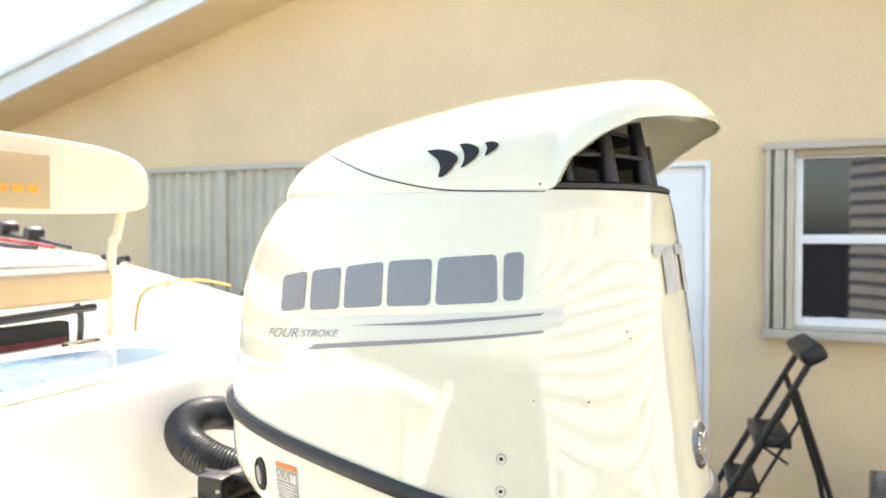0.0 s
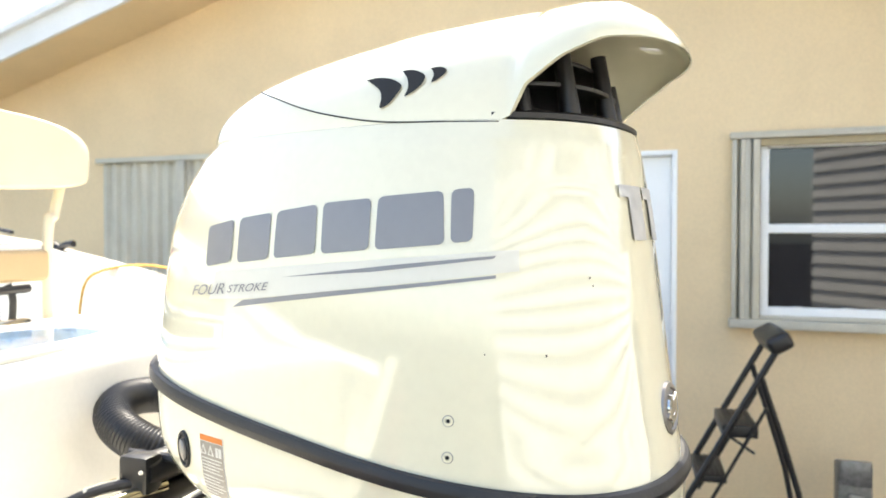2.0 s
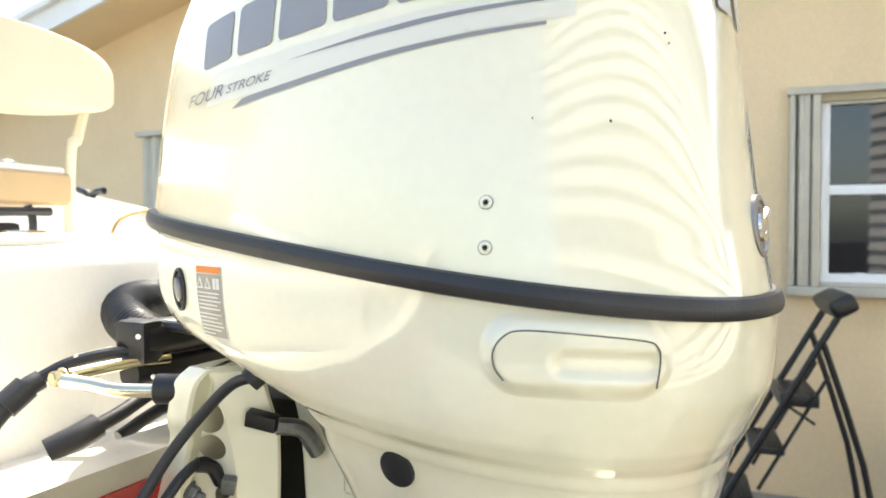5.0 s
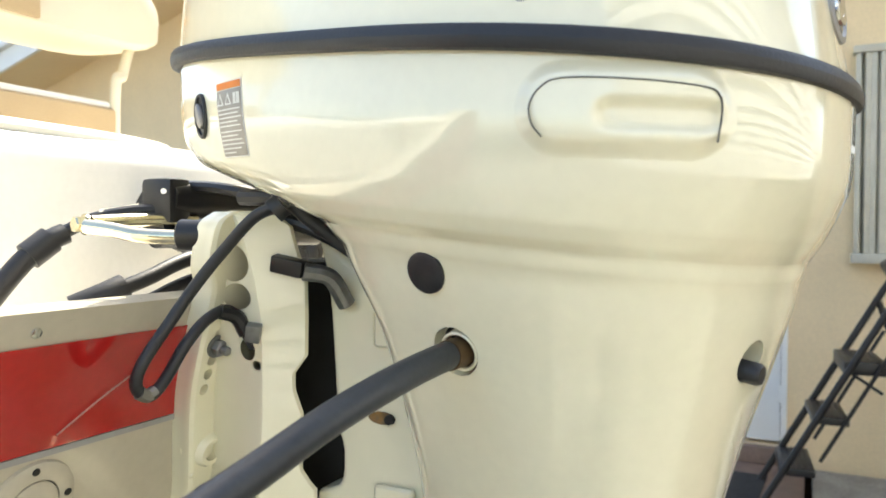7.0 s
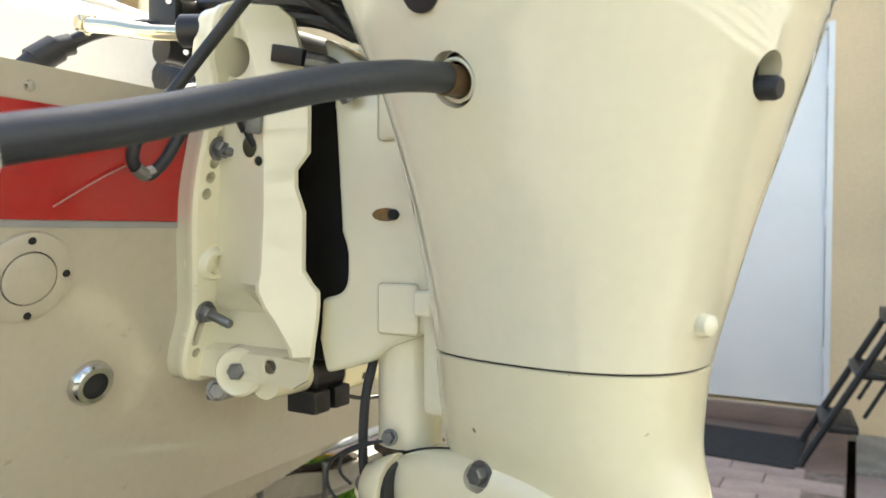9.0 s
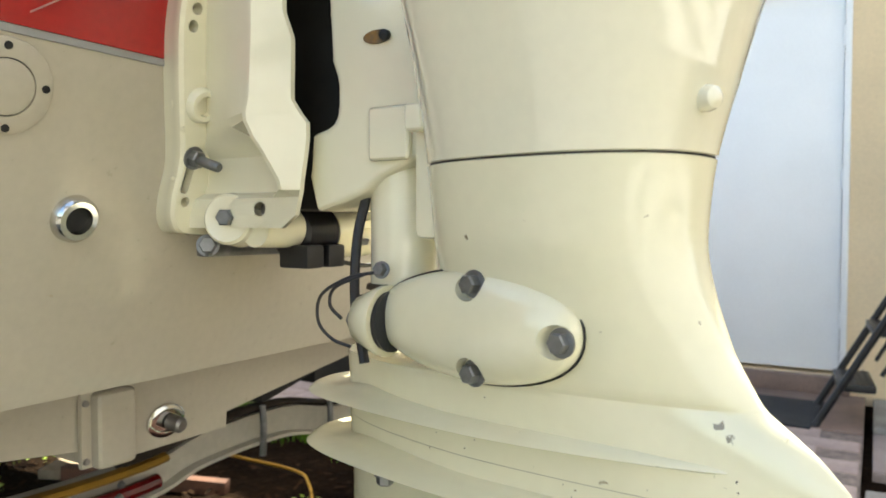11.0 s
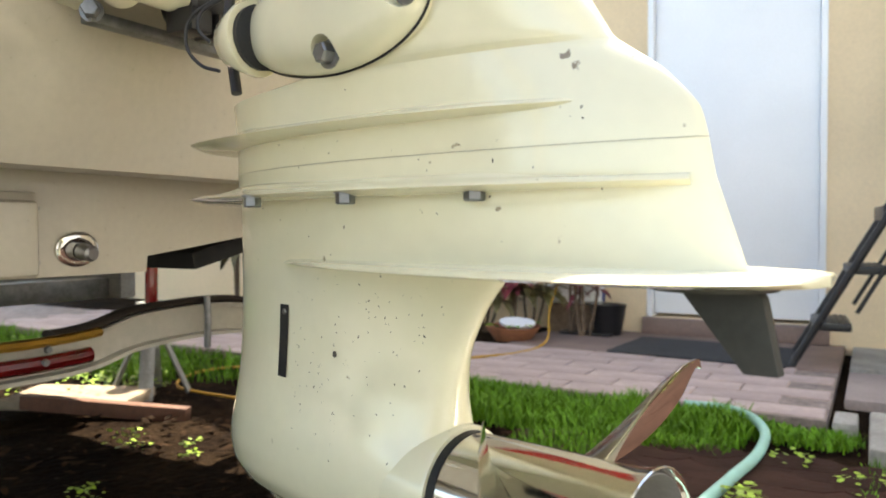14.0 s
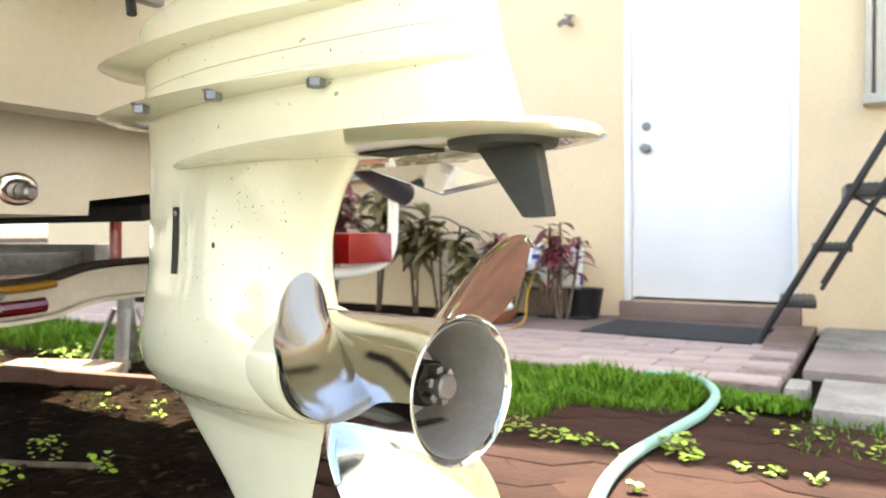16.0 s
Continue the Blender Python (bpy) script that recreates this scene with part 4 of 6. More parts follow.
pin = part("pin_boss", lathe([(-0.03, 0.033), (0.002, 0.029), (0.005, 0.026), (0.003, 0.018)], (-0.668, 0.942, 0.920), (0.35, -1, 0.0), 30), BRACKET, clampb, "cream trim pin boss")
hexbolt((-0.667, 0.939, 0.922), (0.35, -1, 0.0), 0.0100, 0.009, 0.0, pin)
for y, z in ((0.906, 1.020), (0.9505, 1.000), (0.905, 0.965)):
    part("cast_nub", lathe([(0, 0.0030), (0.0015, 0.0025), (0.002, 0.001)], on_flange(y, z), FACE, 10), BRACKET, flange)
SW = [(-0.558, 1.300), (-0.530, 1.285), (-0.500, 1.262), (-0.470, 1.245), (-0.430, 1.215), (-0.412, 1.12), (-0.405, 1.03), (-0.412, 0.985), (-0.470, 0.962), (-0.491, 0.946), (-0.517, 0.937), (-0.552, 0.927), (-0.562, 0.965), (-0.559, 0.991), (-0.558, 1.011), (-0.536, 1.016), (-0.527, 1.022), (-0.523, 1.034), (-0.523, 1.064), (-0.531, 1.085), (-0.534, 1.134), (-0.540, 1.221), (-0.546, 1.262)]
sw = part("swivel_bracket", plate(SW, Matrix.Translation((0, 1.103, 0)) @ pose(0, 0, 0, 90), 0.146, 0.008, 3), BRACKET, motor, "cream cast swivel bracket")
part("swivel_tube", lathe([(0.852, 0.036), (0.866, 0.0355), (1.20, 0.036)], (-0.470, 1.005, 0), (0, 0, 1), 28), BRACKET, sw, "cream swivel tube")
part("tube_collar", lathe([(0.846, 0.041), (0.851, 0.040)], (-0.470, 1.005, 0), (0, 0, 1), 28), mat("rusty_collar", (0.16, 0.11, 0.07), 0.8, 0.2, 0.3, 60), sw, "dark stained collar")
part("raised_pad", box(-0.477, -0.428, 0.948, 0.957, 0.978, 1.032, 0.006, 3), BRACKET, sw, "raised cream pad")
part("upper_pad", box(-0.478, -0.440, 0.950, 0.957, 1.180, 1.255, 0.006, 3), BRACKET, sw, "raised cream pad")
rust = mat("rusty_recess", (0.34, 0.17, 0.04), 0.8, 0, 0.3, 80, col2=(0.16, 0.12, 0.07))
part("rust_pocket", plate([(0.017 * math.cos(a), 0.007 * math.sin(a)) for a in np.linspace(0, 2 * math.pi, 20, endpoint=False)], Matrix.Translation((-0.470, 0.9558, 1.103)) @ pose(0, 0, 0, 90), 0.001), rust, sw, "rust-stained pocket")
part("grease_nipple", lathe([(0, 0.006), (0.005, 0.0055), (0.006, 0.003)], (-0.459, 0.955, 1.103), (0, -1, 0), 8), DARK, sw)
part("stop_nub", box(-0.418, -0.398, 0.925, 0.945, 1.002, 1.028, 0.005, 3), BRACKET, sw)
part("shank_backing", box(-0.42, -0.34, 0.945, 1.03, 0.90, 1.25, 0.01), BRACKET, sw)
# Near-black box fills the gap between the brackets in place of its shade.
part("bracket_gap_fill", box(-0.66, -0.545, 1.000, 1.11, 0.93, 1.27, 0.01), DARK, motor, "black filler for the shaded gap between the brackets")
TILT_AT = (-0.645, 0.0, 0.905)
tc = part("trim_cylinder", lathe([(1.016, 0.028), (1.020, 0.033), (1.072, 0.033), (1.076, 0.028)], TILT_AT, (0, 1, 0), 28), PLASTIC, motor, "black trim cylinder")
part("cylinder_end", lathe([(0.955, 0.022), (1.015, 0.024)], (-0.640, 0, 0.910), (0, 1, 0), 24), BRACKET, tc, "cream cylinder end")
pump = part("pump_body", lathe([(1.077, 0.031), (1.086, 0.034), (1.160, 0.034), (1.165, 0.030)], TILT_AT, (0, 1, 0), 28), BRACKET, tc, "cream pump end")
part("pump_tag", obox(Matrix.Translation((-0.6105, 1.12, 0.892)) @ pose(0, 0, 0, 0, 20, 0), 0.003, 0.018, 0.008), ZINC, pump, "grey tag")
for y in (1.020, 1.060):
    part("cylinder_clamp", box(-0.650, -0.605, y - 0.016, y + 0.015, 0.862, 0.890, 0.004), PLASTIC, tc, "black clamp block")
an = part("anode_bar", box(-0.740, -0.718, 0.957, 1.185, 0.875, 0.890, 0.004), ZINC, motor, "grey zinc anode bar")
hexbolt((-0.724, 0.962, 0.889), (0.7, -0.7, 0.1), 0.0105, 0.012, 0.0135, an)
part("wire_tail", tube([(-0.64, 1.08, 0.872), (-0.615, 1.11, 0.862), (-0.60, 1.13, 0.862)], 0.0028, 8), RUBBER, an, "black wire tail")
part("tilt_lock", obox(Matrix.Translation((-0.556, 0.905, 1.268)) @ pose(0, 0, 0, 10, 12, 15), 0.036, 0.016, 0.018, 0.002), PLASTIC, motor, "black tilt lock lever")
part("lock_arm", tube([(-0.54, 0.91, 1.262), (-0.52, 0.93, 1.255), (-0.512, 0.95, 1.225)], 0.010, 10, 6), ZINC, motor, "grey lock arm")
part("tilt_nut", lathe([(0, 0.018), (0.012, 0.017), (0.014, 0.012)], (-0.640, 0.886, 1.301), (-0.9, -0.4, 0.02), 6), ZINC, motor, "grey tilt tube nut")
part("tilt_bush", lathe([(-0.004, 0.0175), (0.026, 0.0175), (0.028, 0.015)], (-0.652, 0.881, 1.300), (-0.9, -0.4, 0.02), 22), PLASTIC, motor, "black tilt tube bush")


# ---- house ----
WY, PEAK = 4.68, -1.4


def wall_z(x):
    return 2.646 + 0.27 * (x + 6.25) if x < PEAK else 2.646 + 0.27 * (PEAK + 6.25) - 0.27 * (x - PEAK)


def slab_xz(outline, y0, y1):
    return plate([(x, z) for x, z in outline], Matrix.Translation((0, y1, 0)) @ pose(0, 0, 0, 90), y1 - y0)


DX0, DX1, DZ0, DZ1 = -1.075, -0.155, 0.13, 2.19
WX0, WX1, WZ0, WZ1 = 0.30, 1.22, 1.22, 2.22
XL, XR = -6.9, 4.1
bms = [slab_xz([(XL, -0.1), (DX0, -0.1), (DX0, wall_z(DX0)), (PEAK, wall_z(PEAK)), (XL, wall_z(XL))], WY, WY + 0.2),
       slab_xz([(DX0, -0.1), (DX1, -0.1), (DX1, DZ0), (DX0, DZ0)], WY, WY + 0.2),
       slab_xz([(DX0, DZ1), (DX1, DZ1), (DX1, wall_z(DX1)), (DX0, wall_z(DX0))], WY, WY + 0.2),
       slab_xz([(DX1, -0.1), (WX0, -0.1), (WX0, wall_z(WX0)), (DX1, wall_z(DX1))], WY, WY + 0.2),
       slab_xz([(WX0, -0.1), (WX1, -0.1), (WX1, WZ0), (WX0, WZ0)], WY, WY + 0.2),
       slab_xz([(WX0, WZ1), (WX1, WZ1), (WX1, wall_z(WX1)), (WX0, wall_z(WX0))], WY, WY + 0.2),
       slab_xz([(WX1, -0.1), (XR, -0.1), (XR, wall_z(XR)), (WX1, wall_z(WX1))], WY, WY + 0.2)]
bm = merge(*bms)
bmesh.ops.remove_doubles(bm, verts=bm.verts[:], dist=0.001)
tagged(part("wall_house", bm, STUCCO), "tan stucco gable wall of a house", "wall", kind="structure")
# Black wall added out of sight; its colour stands for an unlit room.
tagged(part("wall_inside", box(XL, XR, WY + 2.5, WY + 2.6, -0.1, 2.6), DARK), "black wall for the unlit room behind the window", "wall", kind="structure")
RX0, RX1, RY = -7.6, 4.8, 4.15


def roof_band(y0, y1, lo, hi):
    a0, a1, a2 = (RX0, wall_z(RX0)), (PEAK, wall_z(PEAK)), (RX1, wall_z(RX1))
    return slab_xz([(a0[0], a0[1] + lo), (a1[0], a1[1] + lo), (a2[0], a2[1] + lo), (a2[0], a2[1] + hi), (a1[0], a1[1] + hi), (a0[0], a0[1] + hi)], y0, y1)


tagged(part("roof_soffit", roof_band(RY + 0.03, 13.0, 0.0, 0.14), STUCCO), "tan soffit under the sloping roof overhang", "roof", kind="structure")
tagged(part("trim_fascia", roof_band(RY, RY + 0.028, -0.012, 0.15), ROOFW), "white painted fascia board along the roof edge", "fascia", kind="structure")
tagged(part("roof_edge", roof_band(RY - 0.05, 13.0, 0.152, 0.20), ROOFW), "white roof covering with a drip edge", "roof", kind="structure")

door = thing("door_1", (-0.6, WY, 0.13), "closed white back door with round knob and deadbolt", "door", kind="structure")
part("slab", box(DX0 + 0.036, DX1 - 0.036, WY + 0.03, WY + 0.075, DZ0 + 0.02, DZ1 - 0.036, 0.003), WHITE, door, "white door slab")
for x0, x1, z0, z1 in ((DX0, DX0 + 0.032, DZ0, DZ1), (DX1 - 0.032, DX1, DZ0, DZ1), (DX0 + 0.032, DX1 - 0.032, DZ1 - 0.032, DZ1)):
    part("jamb", box(x0, x1, WY - 0.012, WY + 0.12, z0, z1, 0.003), WHITE, door, "white door jamb")
for z, r in ((1.012, 0.032), (1.142, 0.026)):
    part("knob" if r > 0.03 else "deadbolt", lathe([(0, r * 0.9), (0.008, r * 0.9), (0.012, r * 0.4), (0.03, r * 0.4), (0.036, r * 0.85), (0.055, r * 0.8), (0.06, r * 0.3)] if r > 0.03 else [(0, r), (0.016, r * 0.95), (0.02, r * 0.6)], (-0.955, WY + 0.03, z), (0, -1, 0), 20), ZINC, door, "brushed metal knob")
for z in (0.42, 1.16, 1.9):
    part("hinge", lathe([(-0.045, 0.007), (0.045, 0.007)], (DX1 - 0.036, WY + 0.026, z), (0, 0, 1), 10), WHITE, door)
part("sill", box(DX0 - 0.02, DX1 + 0.02, WY - 0.05, WY + 0.15, 0.035, 0.128, 0.006), PORCH, door, "brown stone sill")

win = thing("window_1", (0.75, WY, 1.2), "white sash window with dark glass and folded storm shutter", "window", kind="structure")
for x0, x1, z0, z1 in ((WX0 + 0.002, WX0 + 0.045, WZ0, WZ1), (WX1 - 0.045, WX1 - 0.002, WZ0, WZ1), (WX0 + 0.045, WX1 - 0.045, WZ1 - 0.04, WZ1), (WX0 + 0.045, WX1 - 0.045, WZ0, WZ0 + 0.05), (WX0 + 0.045, WX1 - 0.045, 1.693, 1.745)):
    part("sash_rail", box(x0, x1, WY - 0.012, WY + 0.08, z0, z1, 0.004), WHITE, win, "white sash rail")
part("pane", box(WX0 + 0.045, WX1 - 0.045, WY + 0.03, WY + 0.036, 1.745, WZ1 - 0.04), GLASS_DARK, win, "dark window pane")
part("pane", box(WX0 + 0.045, WX1 - 0.045, WY + 0.012, WY + 0.018, WZ0 + 0.05, 1.693), GLASS_DARK, win, "dark window pane")
for x in (0.47, 0.72):
    part("sash_latch", box(x, x + 0.05, WY - 0.02, WY - 0.012, 1.262, 1.275, 0.003), WHITE, win)
part("track_top", box(0.135, 1.5, WY - 0.075, WY - 0.001, 2.232, 2.270, 0.004), TRIM, win, "cream shutter track")
# Strip below the track has a darker tan for the shade there.
part("track_lip", box(0.30, 1.5, WY - 0.05, WY - 0.001, 2.19, 2.231, 0.004), mat("shaded_track_tan", (0.42, 0.35, 0.22), 0.6, 0, 0.05, 12), win, "tan strip coloured for the shade under the track")
part("track_bottom", box(0.135, 1.5, WY - 0.095, WY - 0.001, 1.150, 1.200, 0.004), TRIM, win, "cream shutter track")
part("sill_ledge", box(0.30, 1.5, WY - 0.04, WY - 0.001, 1.201, 1.222, 0.003), TRIM, win)
for k in range(4):
    x = 0.150 + k * 0.036
    part("shutter_blade", obox(Matrix.Translation((x + 0.014, WY - 0.040, 1.716)) @ pose(0, 0, 0, 0, 0, (-14, 14)[k % 2]), 0.026 if k < 3 else 0.040, 0.052, 1.030, 0.004), TRIM, win, "cream folded shutter blade")

storm = tagged(thing("storm_shutter", (-3.7, WY, 1.0), "closed beige accordion storm shutter on the house wall", "shutter"), kind="")
xs = np.linspace(-4.49, -2.91, 65)
for half in (0, 1):
    cut = xs[half * 32: half * 32 + 33]
    fold = [0, 0.03, 0.03, 0]
    front = [(x, WY - 0.02 - fold[i % 4]) for i, x in enumerate(cut)]
    rs = [[Vector((x, y, z)) for x, y in front] + [Vector((x, y + 0.006, z)) for x, y in reversed(front)] for z in (0.95, 2.235)]
    part("pleated_panel", rings(rs), SHUT, storm, "beige pleated panel", 20)
part("top_track", box(-4.52, -2.88, WY - 0.08, WY - 0.001, 2.237, 2.275, 0.004), SHUT, storm)
part("bottom_track", box(-4.52, -2.88, WY - 0.08, WY - 0.001, 0.91, 0.949, 0.004), SHUT, storm)
part("meeting_post", box(-3.735, -3.665, WY - 0.085, WY - 0.052, 0.952, 2.234, 0.006), TRIM, storm, "pale meeting post")
part("lock", box(-3.72, -3.65, WY - 0.10, WY - 0.086, 1.60, 1.66, 0.006), TRIM, storm)

fa = thing("outdoor_faucet", (-1.40, WY, 1.70), "small weathered brass faucet on the house wall", "faucet")
part("spigot", tube([(-1.40, WY, 1.79), (-1.40, WY - 0.05, 1.79), (-1.41, WY - 0.10, 1.785), (-1.43, WY - 0.13, 1.76)], 0.016, 10), ZINC, fa)
part("valve", lathe([(0, 0.014), (0.03, 0.014), (0.034, 0.034), (0.042, 0.034)], (-1.40, WY - 0.05, 1.795), (0.2, -0.2, 1), 14), ZINC, fa)
ub = thing("utility_box", (0.76, 4.35, 0.04), "grey sheet metal utility box standing by the wall", "utility box")
part("case", box(0.655, 0.815, 4.30, 4.42, 0.036, 0.50, 0.012), ZINC, ub)
part("lid", box(0.662, 0.808, 4.285, 4.299, 0.40, 0.53, 0.010), ZINC, ub)
part("hook", box(0.70, 0.77, 4.27, 4.284, 0.30, 0.36, 0.006), STEEL_IN, ub)

# ---- ground ----
tagged(part("pavement_path", box(-9, -0.065, 3.02, 3.90, -0.1, 0.027, 0.004), mat("path_joint", (0.30, 0.24, 0.21), 0.95, 0, 0.2, 20)), "pinkish paved path along the house", "pavement", kind="structure")
BRICK = mat("pinkish_paving_brick", (0.44, 0.345, 0.315), 0.85, 0, 0.1, 6, 0.0015, 70, objrand=0.10)
bricks = []
for k in range(4):
    me = part("paving_brick", box(-0.147, 0.147, -0.0705, 0.0705, -0.012, 0.0085 + 0.0006 * k, 0.004, 1), BRICK)
    bricks.append(me.data)
    bpy.data.objects.remove(me)
rnd = random.Random(5)
for j in range(6):
    for i in range(16):
        o = new("paving_brick", bricks[(3 * i + j) % 4])
        o.parent = bpy.data.objects["pavement_path"]
        o.location = (-0.22 - 0.299 * i - (0.1495 if j % 2 else 0.0), 3.097 + 0.1455 * j, 0.026)
        o.rotation_euler = (0, 0, rnd.uniform(-0.006, 0.006))
tagged(part("pavement_porch", box(-1.62, -0.065, 3.905, WY, -0.1, 0.034, 0.006), PORCH), "brown tiled porch at the back door", "pavement", kind="structure")
tagged(part("planting_bed", box(-9, -1.625, 3.905, WY, -0.1, 0.024), SOIL), "planting bed of the shade-darkened soil along the house wall", "ground", kind="structure")
SLABS = [(-0.03, 1.2, 4.02, 4.66), (-0.03, 1.2, 3.40, 3.97), (0.05, 1.3, 2.72, 3.20), (-0.05, 0.02, 2.98, 3.15)]
for i, (x0, x1, y0, y1) in enumerate(SLABS):
    part_name = tagged(part("paving_slab", box(x0, x1, y0, y1, -0.05, 0.036 if i != 1 else 0.026, 0.012), GREYSLAB if i != 1 else CONC), "weathered grey concrete paving slab", "slab", "slabs beside the path")

# things round the door
md = thing("door_mat", (-0.65, 4.15, 0.034), "dark grey rubber door mat on the porch", "door mat")
part("mat_sheet", obox(Matrix.Translation((-0.65, 4.15, 0.040)) @ pose(0, 0, 0, 0, 0, -3), 0.80, 0.55, 0.010, 0.004), mat("mat_rubber", (0.03, 0.032, 0.036), 0.85, 0, 0.2, 40, 0.002, 150), md)

lad = thing("step_ladder", (0.1, 4.0, 0.034), "black folding steel step ladder leaning against the wall", "ladder")
A, B = Vector((-0.245, 3.93, 0.045)), Vector((0.345, 4.02, 1.13))
D, off = (B - A).normalized(), Vector((-0.022, 0.40, 0.0))
for k in (0, 1):
    o = off * k
    part("rail", tube([A + o, A + o + D * 0.6, B + o], 0.016, 10, 2), LADDER, lad, "black steel rail")
    part("rear_leg", tube([A + D * 1.06 + o + Vector((0.01, 0, 0)), A + D * 1.06 + o + Vector((0.18, 0.02, -0.55)), Vector((0.50, 4.0, 0.045)) + o], 0.015, 10, 2), LADDER, lad, "black rear leg")
    part("foot", lathe([(-0.02, 0.018), (0.02, 0.016)], A + o, D, 10), RUBBER, lad)
    part("side_bar", tube([A + D * 0.30 + o + Vector((0.10, 0, -0.03)), A + D * 0.92 + o + Vector((0.10, 0, -0.02))], 0.009, 8, 0), LADDER, lad)
for s in (0.19, 0.47, 0.75):
    c = A + D * s + off * 0.5 + Vector((0.055, 0, 0))
    st = part("step", obox(Matrix.Translation(c) @ pose(0, 0, 0, 0, 0, 5), 0.15 + 0.02 * (s > 0.7), 0.38, 0.035 if s < 0.7 else 0.06, 0.008), PLASTIC, lad, "black ribbed step")
    for q in range(5):
        part("tread_rib", obox(Matrix.Translation(c + Vector((-0.05 + 0.025 * q, 0, 0.02 if s < 0.7 else 0.032))) @ pose(0, 0, 0, 0, 0, 5), 0.006, 0.36, 0.004), RUBBER, st)
part("hand_grip", obox(Matrix.Translation(B + off * 0.5 + Vector((0.0, 0, 0.02))) @ pose(0, 0, 0, 0, -30, 5), 0.12, 0.46, 0.09, 0.035, 4), PLASTIC, lad, "black foam top grip")
part("brace", tube([A + D * 0.72 + Vector((0.02, 0.03, 0)), A + D * 0.60 + Vector((0.20, 0.06, 0.02))], 0.007, 8, 0), LADDER, lad)

# ---- boat ----
boat = thing("boat", (-3.5, 1.04, 0.56), "white open boat with red transom stripe on a trailer", "boat")
YB = 1.06


def tx(z):
    return -0.765 + 0.3 * (z - 0.92)


def transom_piece(name, outline, off, thick, material, label="", bev=0.0):
    """A piece of the raked transom: outline in (y, z)."""
    vs = [(tx(z) + off, y, z) for y, z in outline]
    bm = rings([[Vector(v) for v in vs], [Vector((v[0] - thick, v[1], v[2])) for v in vs]])
    if bev:
        bmesh.ops.bevel(bm, geom=[e for e in bm.edges if abs(e.calc_face_angle(0)) > 0.5 and e.calc_length() > 0.0], offset=bev, segments=3, affect="EDGES", profile=0.5)
    return part(name, bm, material, boat, label)


PORT, STBD = YB - 1.10, YB + 1.10


def wellline(d):
    """The transom's top line: low in the middle, sweeping up to the sides."""
    q = abs(d)
    return 1.232 + 0.30 * max(0.0, (q - 0.42) / 0.55) ** 1.8 if q < 0.97 else 1.52


ys = [PORT + 2.2 * k / 60 for k in range(61)]
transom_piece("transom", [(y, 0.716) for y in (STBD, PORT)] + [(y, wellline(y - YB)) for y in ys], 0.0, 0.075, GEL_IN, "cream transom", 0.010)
red = [(y, 1.0955) for y in (ys[-1], ys[0])] + [(y, 1.200 + max(0.0, wellline(y - YB) - 1.232) * 0.9) for y in ys]
transom_piece("red_stripe", red, 0.0025, 0.010, RED, "scratched red stripe")
transom_piece("grey_pinstripe", [(PORT, 1.088), (STBD, 1.088), (STBD, 1.0945), (PORT, 1.0945)], 0.0028, 0.010, mat("grey_tape", (0.32, 0.32, 0.32), 0.5, 0, 0.05, 30), "grey pinstripe")
part("stripe_patch", tube([(tx(1.11) + 0.004, 0.74, 1.108), (tx(1.14) + 0.004, 0.78, 1.135), (tx(1.16) + 0.004, 0.815, 1.155)], 0.0009, 6, 4), mat("pale_scratch", (0.55, 0.25, 0.22), 0.6), boat, "pale scratch in the red stripe")
for y, z in ((0.702, 1.213), (1.42, 1.215)):
    part("screw", lathe([(0, 0.0055), (0.0015, 0.005), (0.002, 0.003)], (tx(z), y, z), (1, 0, -0.3), 14), STEEL, boat)
gz, gy = 1.041, 0.728
cap = part("deck_fill_cap", lathe([(0, 0.046), (0.004, 0.045), (0.006, 0.041), (0.006, 0.0275), (0.003, 0.027)], (tx(gz), gy, gz), (1, 0, -0.3), 36), GEL_IN, boat, "cream round fitting with cap")
part("cap_lid", lathe([(0.003, 0.0262), (0.0065, 0.0258), (0.0075, 0.023)], (tx(gz), gy, gz), (1, 0, -0.3), 30), GEL_IN, cap)
part("cap_gap", lathe([(0.0025, 0.0272), (0.004, 0.0270)], (tx(gz), gy, gz), (1, 0, -0.3), 30), DARK, cap)
for k in range(4):
    q = math.pi / 2 * k + 0.1
    part("cap_screw", lathe([(0.006, 0.0040), (0.0072, 0.0036)], (tx(gz + 0.0365 * math.sin(q)), gy + 0.0365 * math.cos(q), gz + 0.0365 * math.sin(q)), (1, 0, -0.3), 10), DARK, cap)
th = part("drain_fitting", lathe([(0, 0.026), (0.006, 0.025), (0.011, 0.021), (0.011, 0.0150), (0.002, 0.014)], (tx(0.92), 0.818, 0.92), (1, 0, -0.3), 36, closed=True), STEEL, boat, "chrome through-hull drain")
part("drain_bore", lathe([(0.0005, 0.015), (0.003, 0.0145)], (tx(0.92), 0.818, 0.92), (1, 0, -0.3), 24), DARK, th)
part("splash_well_floor", box(-1.20, -0.73, PORT + 0.05, STBD - 0.05, 1.04, 1.118, 0.01), GEL, boat, "white splash well floor")
part("well_bulkhead", box(-1.36, -1.125, PORT + 0.03, STBD - 0.03, 0.75, 1.468, 0.065, 6), GEL, boat, "white well bulkhead with rounded top")
part("rear_deck", box(-1.72, -1.30, PORT + 0.03, STBD - 0.03, 1.36, 1.452, 0.02), GEL, boat, "white rear deck")
lid_pts = [(-1.335 + 0.180 * math.copysign(abs(math.cos(a)) ** 0.7, math.cos(a)), 0.93 + 0.47 * math.copysign(abs(math.sin(a)) ** 0.7, math.sin(a))) for a in np.linspace(0, 2 * math.pi, 56, endpoint=False)]
